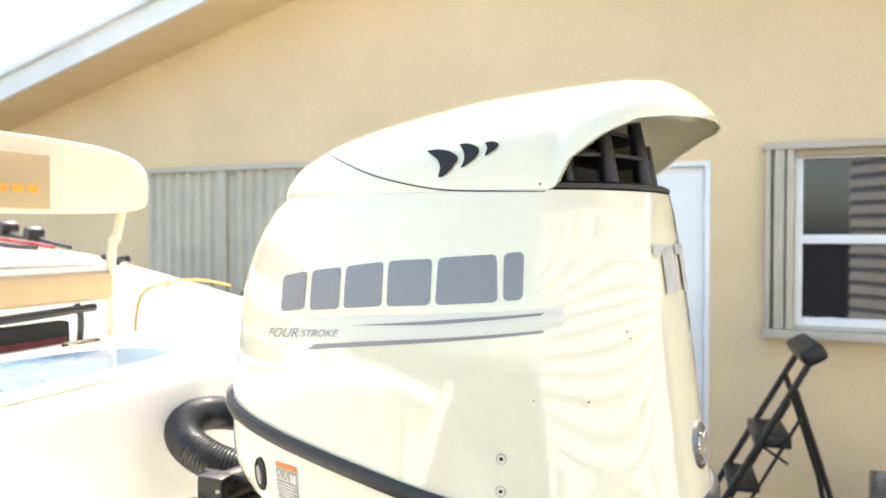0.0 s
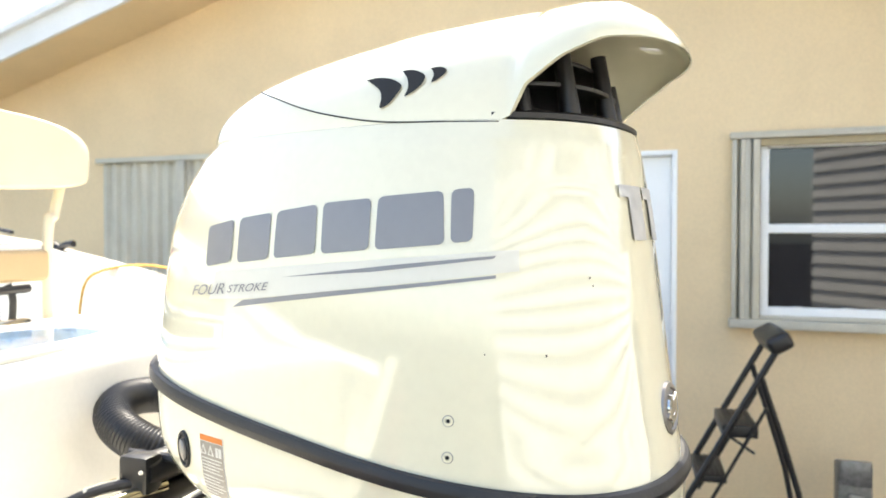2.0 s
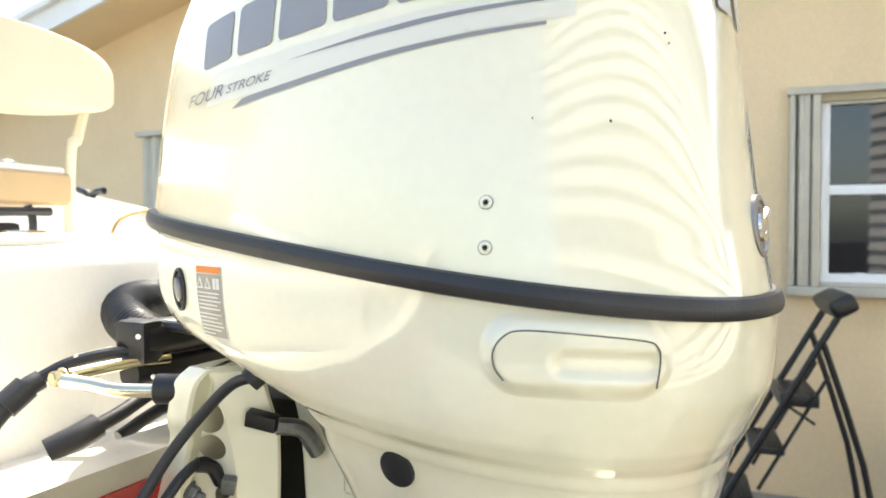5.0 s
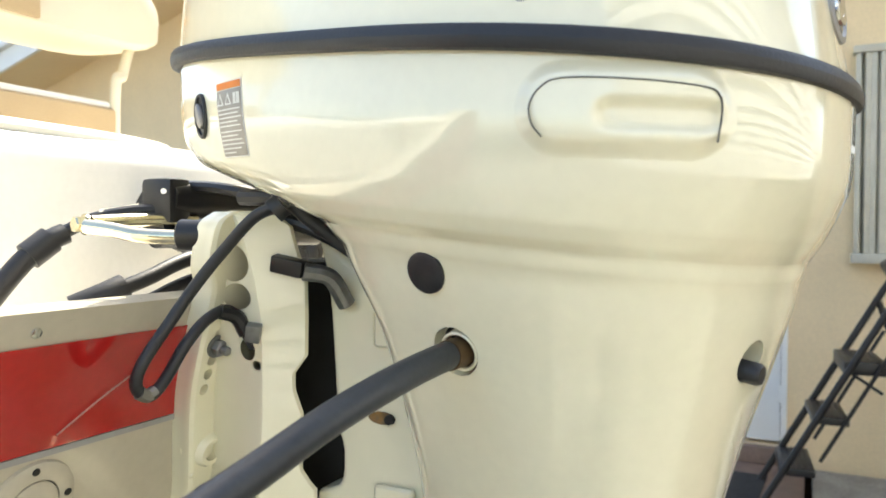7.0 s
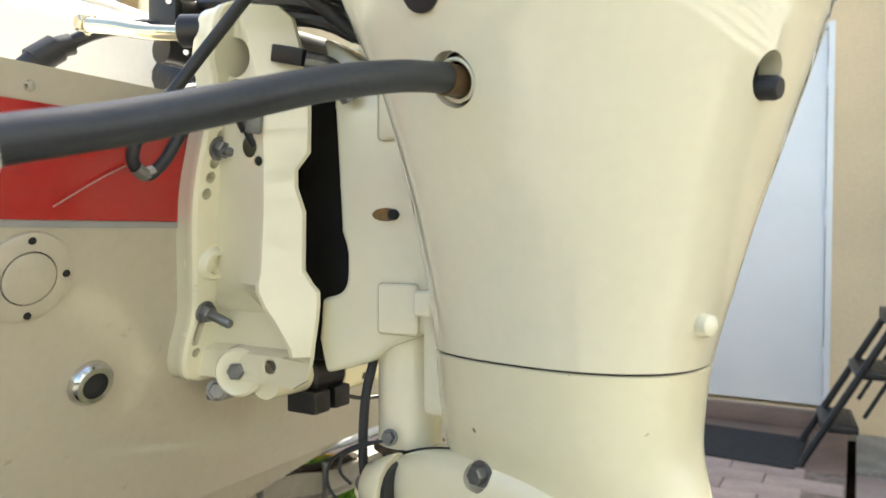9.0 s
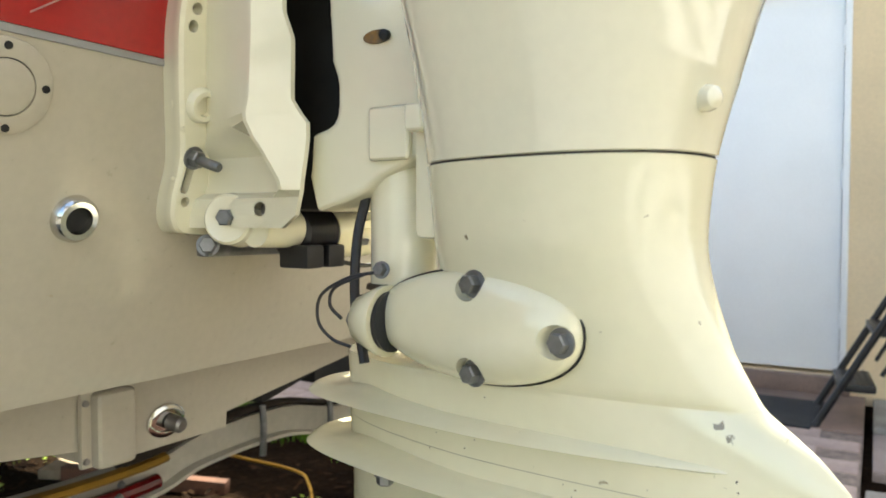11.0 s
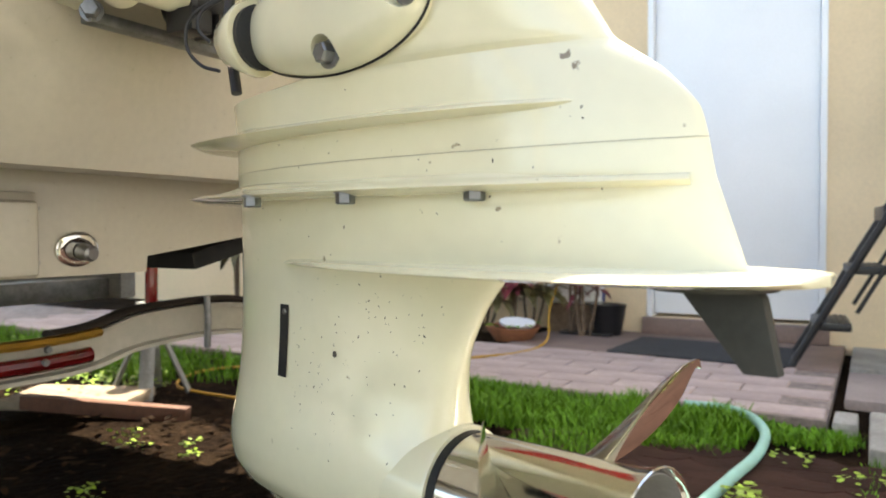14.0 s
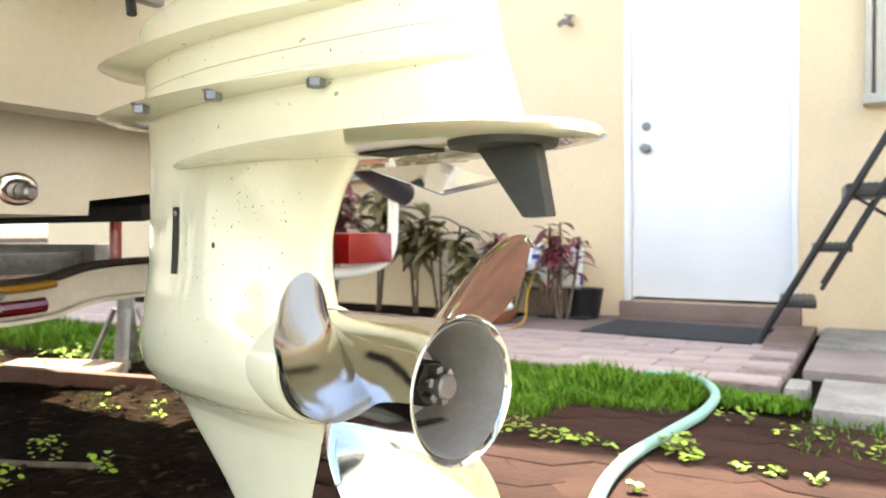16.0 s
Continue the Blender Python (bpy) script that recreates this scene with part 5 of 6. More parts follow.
part("hatch_rim", tube([Vector((x, y, 1.467)) for x, y in lid_pts + lid_pts[:1]], 0.012, 10, 0), GEL, boat, "white raised hatch rim")
# Lid's blue is painted in for the sky that the clear lid reflects.
part("hatch_lid", plate(lid_pts, Matrix.Translation((0, 0, 1.4685)), 0.004), mat("sky_reflection_blue_lid", (0.16, 0.26, 0.40), 0.06, 0, 0.25, 5, ior=1.5), boat, "glossy hatch lid coloured for its blue sky reflection")
part("hatch_latch", box(-1.535, -1.505, 1.30, 1.40, 1.458, 1.485, 0.008), STEEL, boat, "chrome hatch latch")
hull = []
for x, w, zk, zt in ((-0.99, 1.06, 0.0, 0.0), (-2.5, 1.06, 0.0, 0.0), (-4.2, 0.98, 0.05, 0.05), (-5.4, 0.70, 0.20, 0.18), (-6.3, 0.30, 0.5, 0.38), (-6.7, 0.05, 0.8, 0.55)):
    hull.append([Vector((x, 1.11 + d * w, z + (zk if 2 < k < 7 else zt))) for k, (d, z) in enumerate(((1.0, 0.80), (1.0, 0.715), (0.82, 0.695), (0.118, 0.593), (0.116, 0.567), (-0.116, 0.567), (-0.118, 0.593), (-0.82, 0.695), (-1.0, 0.715), (-1.0, 0.80)))])
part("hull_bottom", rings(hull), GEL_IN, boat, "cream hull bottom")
SHEER = [(-0.73, 1.09, 1.47), (-1.6, 1.22, 1.485), (-2.0, 1.32, 1.53), (-2.4, 1.36, 1.60), (-2.9, 1.38, 1.67), (-4.2, 1.22, 1.76), (-5.4, 0.85, 1.84), (-6.3, 0.40, 1.94), (-6.75, 0.03, 2.0)]
SHX, SHW, SHZ = ([row[k] for row in SHEER[::-1]] for k in range(3))
for sgn in (-1, 1):
    rs = []
    for p in catmull(SHEER, 3):
        x, w, z = p
        low = min(w, 1.12)
        rs.append([Vector((x, YB + sgn * (a + q), zz)) for a, q, zz in ((low, 0.0, 0.72), (w, 0.02, z - 0.03), (w, 0.03, z), (w, -0.02, z + 0.012), (w, -0.13, z + 0.012), (w, -0.15, z - 0.02), (w, -0.06, z - 0.05), (low, -0.06, 0.78))])
    gw = part("gunwale", rings(rs), GEL, boat, "white gunwale and side")
    part("rub_rail", tube([Vector((x, YB + sgn * (w + 0.028), z - 0.05)) for x, w, z in SHEER[:7]], 0.018, 8), RUBBER, gw)
    for x in (-1.62, -2.45, -3.3):
        y, z = YB + sgn * (np.interp(x, SHX, SHW) - 0.07), np.interp(x, SHX, SHZ)
        part("cleat", tube([(x - 0.07, y, z + 0.045), (x - 0.03, y, z + 0.035), (x, y, z + 0.02), (x + 0.03, y, z + 0.033), (x + 0.07, y, z + 0.038)], 0.014, 8), PLASTIC, gw, "black cleat")
part("cockpit_floor", box(-5.0, -1.72, YB - 0.97, YB + 0.97, 0.82, 0.90), GEL, boat)
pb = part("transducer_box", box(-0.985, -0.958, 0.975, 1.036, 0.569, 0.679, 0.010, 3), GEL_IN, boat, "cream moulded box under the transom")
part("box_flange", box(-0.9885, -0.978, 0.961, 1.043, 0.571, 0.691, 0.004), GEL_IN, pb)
for y, z in ((0.967, 0.582), (0.967, 0.664), (1.040, 0.590), (1.040, 0.668)):
    part("box_screw", lathe([(0, 0.005), (0.003, 0.0045)], (-0.978, y, z), (1, 0, 0), 10), STEEL_IN, pb)
bp = part("bung", lathe([(0, 0.027), (0.004, 0.0265), (0.007, 0.022), (0.007, 0.017), (0.003, 0.016)], (-0.989, 1.108, 0.6075), (1, 0, -0.1), 30), STEEL, boat, "chrome bung with plug")
part("bung_plug", lathe([(0.0, 0.013), (0.022, 0.0125), (0.026, 0.009)], (-0.985, 1.115, 0.604), (1, 0.1, -0.15), 16), STEEL_IN, bp)
for v in bp.data.vertices:
    v.co.y = 1.108 + (v.co.y - 1.108) * 1.3

# stainless trim tab on the starboard side, tilted down
tab_c = [(-0.826, 1.66, 0.706), (-0.826, 1.98, 0.742), (-0.545, 1.96, 0.647), (-0.540, 1.70, 0.606)]
lip = [Vector(p) + Vector((0.004, 0, 0.012)) for p in tab_c[2:]]
up = Vector((0.35, -0.12, 0.93)) * 0.003
bm = rings([[Vector(p) for p in tab_c], [Vector(p) + up for p in tab_c]])
rings([[Vector(tab_c[2]), Vector(tab_c[3]), lip[1], lip[0]], [Vector(tab_c[2]) - Vector((0.003, 0, 0)), Vector(tab_c[3]) - Vector((0.003, 0, 0)), lip[1] - Vector((0.003, 0, 0)), lip[0] - Vector((0.003, 0, 0))]], bm=bm)
ttab = part("trim_tab_plate", bm, STEEL, boat, "polished stainless trim tab")
part("tab_ram", tube([(-0.80, 1.83, 0.95), (-0.66, 1.83, 0.70)], 0.014, 12, 2), PLASTIC, ttab, "black tab ram")
part("tab_hinge", tube([(-0.824, 1.66, 0.712), (-0.824, 1.98, 0.748)], 0.006, 10, 2), STEEL_IN, ttab)

# leaning post with canvas cover
lp = thing("leaning_post", (-1.85, 1.0, 0.9), "cream leaning post seat with a canvas back cover", "boat seat")
cov = []
for x, k in ((-2.02, 0.90), (-1.99, 0.97), (-1.90, 1.0), (-1.78, 1.0), (-1.745, 0.985), (-1.735, 0.95)):
    loop = []
    for j in range(44):
        a = 2 * math.pi * j / 44
        c, s = math.cos(a), math.sin(a)
        y, z = 1.02 + 0.80 * k * math.copysign(abs(c) ** 0.35, c), 1.905 + (0.108 * k if s > 0 else 0.098 * k) * math.copysign(abs(s) ** (0.55 if s > 0 else 0.3), s) - 0.012 * ((abs(c)) ** 3 if s > 0 else 0)
        loop.append(Vector((x + 0.004 * math.sin(5 * y), y, z)))
    cov.append(loop)
cvr = part("canvas_cover", rings(cov), CANVAS, lp, "cream canvas cover")
part("tan_panel", box(-1.7345, -1.718, 0.62, 1.430, 1.816, 1.962, 0.004), TAN, cvr, "tan vinyl panel")
orange = mat("orange_print", (0.75, 0.33, 0.04), 0.6, 0, 0.05, 40)
for k in range(4):
    part("print_bar", box(-1.7175, -1.7165, 1.225 + k * 0.045, 1.258 + k * 0.045, 1.858, 1.878), orange, cvr, "orange print bar")
part("print_arc", tube([(-1.717, 1.19, 1.895), (-1.717, 1.235, 1.912), (-1.717, 1.275, 1.898)], 0.003, 6), orange, cvr)
for y0, y1 in ((1.755, 1.672), (0.285, 0.37)):
    part("frame_pole", tube([(-1.80, y0, 1.83), (-1.78, (y0 + y1) / 2, 1.74), (-1.76, y1, 1.64), (-1.76, y1, 0.90)], 0.014, 12), CANVAS, lp, "white frame pole")
part("seat_cushion", box(-2.15, -1.745, 0.36, 1.672, 1.552, 1.640, 0.02, 3), TAN, lp, "tan seat cushion with white top")
part("seat_top", box(-2.15, -1.76, 0.37, 1.66, 1.632, 1.656, 0.01, 3), GEL, lp)
part("strap_bar", tube([(-1.755, 0.40, 1.528), (-1.745, 1.0, 1.522), (-1.75, 1.60, 1.535)], 0.012, 10), PLASTIC, lp, "black strap bar")
part("net_bag", box(-1.80, -1.752, 0.45, 1.52, 1.30, 1.505, 0.012), DARK, lp, "dark mesh bag")
part("bag_panel", box(-1.752, -1.742, 0.47, 1.50, 1.30, 1.462, 0.003), mat("dark_red_cloth", (0.16, 0.03, 0.035), 0.8, 0, 0.1, 20), lp, "dark red cloth panel")
for k in range(3):
    part("bag_print", box(-1.7418, -1.7408, 1.17 + 0.1 * k, 1.24 + 0.1 * k, 1.415, 1.440), WHITE, lp)
for y in (1.12, 1.535):
    part("strap", tube([(-1.748, y, 1.55), (-1.742, y + 0.01, 1.50), (-1.75, y + 0.004, 1.38)], 0.012, 8, 6, flat=0.3), PLASTIC, lp)
cord_y = mat("yellow_rope", (0.55, 0.30, 0.02), 0.7, 0, 0.15, 60)
sr = thing("yellow_strap", (-1.95, 2.3, 1.35), "yellow tie-down strap hanging over the gunwale", "strap")
part("webbing", tube([(-1.86, 2.36, 1.545), (-1.98, 2.33, 1.565), (-2.08, 2.26, 1.560), (-2.15, 2.20, 1.52), (-2.18, 2.19, 1.42), (-2.18, 2.19, 1.33)], 0.012, 8, flat=0.4), cord_y, sr)
rd = thing("rod_bundle", (-3.0, 2.27, 1.68), "black and red fishing rods lying along the boat", "fishing rods")
for k in range(3):
    part("rod", tube([(-2.66 - 0.05 * k, 2.31 - 0.04 * k, 1.690), (-2.95, 2.29 - 0.05 * k, 1.735 - 0.015 * k), (-3.6, 2.20 - 0.06 * k, 1.80), (-4.5, 1.9 - 0.1 * k, 1.90)], 0.009, 8), (PLASTIC, RED, PLASTIC)[k], rd)
for x, z in ((-2.88, 1.750), (-3.04, 1.775)):
    part("reel", lathe([(0, 0.028), (0.02, 0.034), (0.05, 0.034), (0.07, 0.026)], (x, 2.27, z), (0.3, 1, 0), 14), PLASTIC, rd, "black reel")

# ---- rigging between boat and motor ----
rg = thing("steering_link", (-0.72, 0.9, 1.12), "chrome steering link and black hydraulic steering cylinder", "steering gear")
part("link_rod", tube([(-0.775, 0.828, 1.310), (-0.745, 0.838, 1.306), (-0.715, 0.850, 1.300), (-0.675, 0.872, 1.298)], 0.0085, 12), BRASSY, rg, "yellowed chrome link rod")
part("link_rod", tube([(-0.775, 0.835, 1.314), (-0.76, 0.90, 1.318), (-0.745, 0.96, 1.318)], 0.0085, 12), BRASSY, rg, "chrome link rod")
hexbolt((-0.780, 0.832, 1.312), (-0.2, -1, 0.0), 0.0095, 0.012, 0.012, rg, material=BRASSY)
cy = part("ram_cylinder", tube([(-0.76, 0.925, 1.345), (-0.73, 1.2, 1.345)], 0.024, 18, 2), PLASTIC, rg, "black hydraulic cylinder")
part("ram_end", obox(Matrix.Translation((-0.765, 0.932, 1.342)), 0.05, 0.035, 0.055, 0.008), PLASTIC, rg)
part("ram_low", tube([(-0.765, 0.915, 1.302), (-0.74, 1.2, 1.302)], 0.018, 16, 2), PLASTIC, rg)
part("tie_bar", tube([(-0.80, 0.95, 1.362), (-0.70, 0.955, 1.357), (-0.60, 0.95, 1.335), (-0.535, 0.945, 1.305)], 0.007, 8), PLASTIC, rg, "black tie bar")
for y in (0.93, 0.955):
    part("ram_bolt", lathe([(0, 0.004), (0.006, 0.0035)], (-0.745, y - 0.02, 1.352 if y < 0.94 else 1.298), (0.7, -0.7, 0), 8), STEEL, rg)


def hose(name, pts, r, label, material=None, cat="hose"):
    h = thing(name, pts[0], label, cat)
    return h, part("hose_wall", tube(pts, r, 14), material or RUBBER, h)


h1, _ = hose("rigging_hose", [(-0.90, 0.72, 1.10), (-0.875, 0.755, 1.19), (-0.855, 0.80, 1.262), (-0.845, 0.832, 1.292), (-0.84, 0.85, 1.302)], 0.0125, "thick black rigging hose with a cuff")
part("cuff", tube([(-0.853, 0.812, 1.275), (-0.846, 0.836, 1.295)], 0.0165, 14, 2), RUBBER, h1)
part("thin_cable", tube([(-0.844, 0.845, 1.30), (-0.82, 0.87, 1.318), (-0.79, 0.90, 1.328), (-0.76, 0.93, 1.33)], 0.008, 10), PLASTIC, h1)
part("fitting", tube([(-0.815, 0.878, 1.322), (-0.785, 0.91, 1.330)], 0.009, 10, 2), BRASSY, h1)
h2, _ = hose("hydraulic_hose", [(-0.82, 0.87, 1.222), (-0.80, 0.93, 1.245), (-0.79, 1.00, 1.27), (-0.76, 1.12, 1.29)], 0.010, "black hydraulic hose with a rubber boot")
part("boot", tube([(-0.835, 0.855, 1.212), (-0.815, 0.885, 1.227), (-0.808, 0.905, 1.236)], 0.017, 14, 3), RUBBER, h2)
hose("fuel_hose", [(-0.80, 0.93, 1.215), (-0.79, 1.0, 1.24), (-0.77, 1.12, 1.26)], 0.009, "thin black fuel hose")
h3, _ = hose("wiring_loom", [(-0.526, 0.852, 1.330), (-0.556, 0.850, 1.318), (-0.59, 0.842, 1.283), (-0.615, 0.828, 1.247), (-0.63, 0.807, 1.209), (-0.638, 0.784, 1.175), (-0.645, 0.783, 1.152), (-0.646, 0.80, 1.140), (-0.642, 0.817, 1.155), (-0.632, 0.832, 1.186), (-0.625, 0.855, 1.211), (-0.62, 0.880, 1.220), (-0.612, 0.892, 1.208), (-0.606, 0.898, 1.190), (-0.603, 0.905, 1.178)], 0.0062, "looped black wiring loom wrapped in tape")
part("tape_wrap", tube([(-0.622, 0.872, 1.219), (-0.614, 0.889, 1.212), (-0.607, 0.897, 1.193)], 0.0085, 10, 4), PLASTIC, h3)
part("bare_end", tube([(-0.6452, 0.786, 1.146), (-0.6462, 0.797, 1.1405), (-0.6455, 0.806, 1.144)], 0.0068, 10, 4), STEEL_IN, h3, "silver cable sleeve")
part("clip", lathe([(-0.006, 0.013), (0.006, 0.013)], (-0.530, 0.856, 1.328), (0.6, 0.4, 0.6), 14), PLASTIC, h3)
part("connector", obox(Matrix.Translation((-0.586, 0.884, 1.197)) @ pose(0, 0, 0, 20, 10, 30), 0.016, 0.012, 0.020, 0.002), ZINC, h3, "grey cable connector")
h4, _ = hose("upper_loom", [(-0.527, 0.875, 1.332), (-0.515, 0.885, 1.318), (-0.497, 0.90, 1.300), (-0.480, 0.915, 1.283), (-0.47, 0.93, 1.275)], 0.0075, "black cable bundle under the cowl")
part("branch", tube([(-0.60, 0.94, 1.318), (-0.56, 0.93, 1.312), (-0.52, 0.925, 1.300), (-0.49, 0.93, 1.285)], 0.008, 10), PLASTIC, h4)
part("branch", tube([(-0.66, 0.95, 1.345), (-0.60, 0.945, 1.342), (-0.54, 0.93, 1.325), (-0.49, 0.93, 1.305)], 0.010, 10), PLASTIC, h4)
rh = thing("bilge_hose_coil", (-1.02, 1.22, 1.118), "coiled black ribbed bilge hose lying in the splash well", "hose")
coil = []
for k in range(40):
    a = 2 * math.pi * k / 39 * 1.02
    coil.append(Vector((-0.970 + 0.115 * math.cos(a), 1.265 + 0.115 * math.sin(a) * 1.05, 1.305 + 0.045 * math.cos(a) * -1 + 0.012 * k / 39)))
part("hose_wall", tube(coil, lambda s: 0.036 + 0.0012 * math.sin(s * 2 * math.pi * 110), 16, 14), PLASTIC, rh, "black ribbed hose")
part("tail", tube([coil[-1], (-0.88, 1.26, 1.36), (-0.80, 1.28, 1.36), (-0.72, 1.26, 1.34)], lambda s: 0.030 + 0.001 * math.sin(s * 2 * math.pi * 50), 14, 16), PLASTIC, rh)
part("lower_tail", tube([coil[0], (-0.86, 1.33, 1.33), (-0.86, 1.40, 1.22), (-0.93, 1.42, 1.152), (-1.05, 1.44, 1.150)], lambda s: 0.031 + 0.001 * math.sin(s * 2 * math.pi * 60), 14, 16), PLASTIC, rh, "black ribbed hose end on the well floor")
fh = thing("flush_hose", (-0.39, 0.46, 1.0), "dark garden hose screwed into the motor's flush port", "hose")
line = [(-0.318, 0.828, 1.205), (-0.322, 0.800, 1.203), (-0.330, 0.755, 1.196), (-0.344, 0.690, 1.180), (-0.357, 0.620, 1.158), (-0.368, 0.560, 1.140), (-0.376, 0.512, 1.128), (-0.383, 0.470, 1.116)]
part("hose_wall", tube(line, 0.0118, 18), mat("dark_blue_grey_hose", (0.028, 0.034, 0.044), 0.42, 0, 0.15, 12, 0.0002, 200), fh, "dark blue-grey hose")
part("red_line", tube([Vector(p) + Vector((0.002, 0.0015, 0.0112)) for p in line[2:]], 0.0009, 6), mat("faded_red_line", (0.35, 0.05, 0.06), 0.6), fh, "thin red line")
part("coupling", tube([(-0.3175, 0.838, 1.2055), (-0.3200, 0.812, 1.204)], 0.0128, 18, 2), mat("brown_brass", (0.16, 0.10, 0.05), 0.5, 0.6, 0.2, 40), fh, "brown brass coupling")
nz = part("end_fitting", lathe([(0, 0.015), (0.004, 0.0195), (0.030, 0.020), (0.034, 0.017), (0.06, 0.016)], (-0.3775, 0.502, 1.1250), (-0.17, -0.93, -0.28), 8), GEL, fh, "white plastic end fitting")
part("end_tail", tube([(-0.390, 0.44, 1.107), (-0.41, 0.38, 1.06), (-0.43, 0.33, 0.96), (-0.46, 0.30, 0.80), (-0.55, 0.25, 0.30), (-0.62, 0.22, 0.03), (-0.9, 0.1, 0.02)], 0.0125, 14), GEL, fh, "white hose tail reaching the ground")
part("tail_collar", lathe([(-0.03, 0.021), (0.03, 0.021), (0.036, 0.016)], (-0.435, 0.322, 0.945), (-0.15, -0.15, -1), 14), GEL, fh)
tw = thing("tilt_sender_wire", (-0.49, 0.94, 0.77), "thin black wires and cable along the swivel tube", "cable")
part("cable", tube([(-0.505, 0.985, 0.945), (-0.510, 0.975, 0.90), (-0.506, 0.965, 0.84), (-0.497, 0.962, 0.800), (-0.488, 0.958, 0.771)], 0.0055, 10), RUBBER, tw)
part("wire", tube([(-0.468, 0.950, 0.866), (-0.495, 0.94, 0.860), (-0.522, 0.93, 0.842), (-0.526, 0.93, 0.815), (-0.512, 0.935, 0.797), (-0.492, 0.940, 0.790)], 0.0018, 8), RUBBER, tw)
part("wire", tube([(-0.478, 0.945, 0.864), (-0.508, 0.935, 0.850), (-0.512, 0.932, 0.832), (-0.502, 0.938, 0.818)], 0.0018, 8), RUBBER, tw)
hexbolt((-0.466, 0.958, 0.868), (0.1, -1, 0.2), 0.007, 0.007, 0.009, tw)


# ---- trailer ----
GALV = mat("trailer_aluminium", (0.38, 0.38, 0.365), 0.45, 0.35, 0.12, 12, 0.0004, 90)
REDL = mat("red_lens", (0.32, 0.008, 0.008), 0.15, 0, 0.1, 30, coat=0.5)
tr = thing("boat_trailer", (-3.0, 1.1, 0.0), "aluminium boat trailer with red marker lights", "trailer")
cross = [(0.20, 0.440), (0.70, 0.405), (1.10, 0.388), (1.33, 0.390), (1.47, 0.418), (1.72, 0.420), (1.92, 0.380), (2.20, 0.370)]
line = catmull([(-1.33, y, z) for y, z in cross], 6)
rs = [[p + Vector((dx, 0, dz)) for dx, dz in ((0.03, 0.038), (0.03, 0.030), (0.006, 0.028), (0.006, -0.028), (0.03, -0.030), (0.03, -0.038), (-0.03, -0.038), (-0.03, 0.038))] for p in line]
part("cross_member", rings(rs), mat("pale_painted_aluminium", (0.50, 0.47, 0.40), 0.45, 0.1, 0.06, 9, 0.0003, 60), tr, "pale aluminium cross member")
part("bunk_carpet", tube([p + Vector((0.0, 0, 0.046)) for p in line[16:40]], 0.024, 8, 0, flat=0.4), mat("brown_carpet", (0.05, 0.035, 0.025), 0.95, 0, 0.2, 30, 0.001, 200), tr, "dark brown bunk carpet")
part("yellow_guard", tube([p + Vector((0.022, 0, 0.036)) for p in line[6:20]], 0.020, 8, 0, flat=0.5), mat("faded_yellow_plastic", (0.36, 0.19, 0.02), 0.6, 0, 0.15, 15), tr, "faded yellow guard")
lens = part("light_bar", tube([p + Vector((0.036, 0, -0.002)) for p in line[9:19]], 0.016, 10, 0), mat("dark_red_lens", (0.13, 0.005, 0.006), 0.2, 0, 0.15, 30, coat=0.4), tr, "dark red light bar")
for y, z in ((1.23, 0.388), (1.235, 0.412)):
    part("light_screw", lathe([(0, 0.008), (0.006, 0.006)], (-1.28, y, z), (1, 0, 0), 10), ZINC, lens)
for y, z in ((1.63, 0.42), (1.88, 0.39)):
    part("u_bolt", tube([(-1.295, y, z + 0.06), (-1.292, y, z), (-1.295, y, z - 0.06)], 0.008, 8, 2), ZINC, tr)
for y in (0.12, 2.08):
    part("side_rail", box(-6.4, -2.2, y - 0.03, y + 0.03, 0.40, 0.50, 0.006), GALV, tr, "aluminium side rail")
    c = (y - 1.1) * 0.42 + 1.1
    part("bunk", obox(pose(-2.85, c, 0.600, (-13 if y < 1 else 13)), 3.55, 0.22, 0.036, 0.008), mat("bunk_board_carpet", (0.02, 0.02, 0.02), 0.95, 0, 0.2, 30), tr, "black carpeted bunk board")
    for x in (-2.1, -3.0, -4.4):
        part("bunk_post", box(x - 0.03, x + 0.03, c - 0.03, c + 0.03, 0.40, 0.583), GALV, tr)
for x in (-2.30, -3.6, -5.2):
    part("cross_tube", box(x - 0.035, x + 0.035, 0.15, 2.05, 0.40, 0.47, 0.006), ZINC, tr, "grey galvanised cross tube")
part("tongue", box(-8.2, -6.2, 1.05, 1.15, 0.40, 0.50, 0.006), GALV, tr)
part("tongue_jack", lathe([(0.0, 0.06), (0.02, 0.06), (0.03, 0.03), (0.45, 0.03)], (-7.9, 1.1, 0.0), (0, 0, 1), 12), ZINC, tr)
for y in (-0.02, 2.22):
    wheel = part("tyre", lathe([(-0.09, 0.19), (-0.095, 0.27), (-0.08, 0.30), (0.08, 0.30), (0.095, 0.27), (0.09, 0.19)], (-3.95, y, 0.30), (0, 1, 0), 36), RUBBER, tr, "black trailer tyre")
    part("rim", lathe([(-0.07, 0.19), (0.02, 0.18), (0.03, 0.05), (0.06, 0.04)], (-3.95, y, 0.30), (0, 1 if y > 1 else -1, 0), 24), GALV, wheel)
    part("fender", tube([(-4.35, y, 0.42), (-4.15, y, 0.63), (-3.95, y, 0.66), (-3.75, y, 0.63), (-3.55, y, 0.42)], 0.11, 10, 6, flat=0.12), GALV, tr, "aluminium fender")
part("axle", tube([(-3.95, -0.02, 0.30), (-3.95, 2.22, 0.30)], 0.03, 10, 0), ZINC, tr)
part("bunk_bracket", tube([(-1.60, 1.71, 0.39), (-1.60, 1.715, 0.60)], 0.016, 10, 0), RED, tr, "dark red bunk bracket")
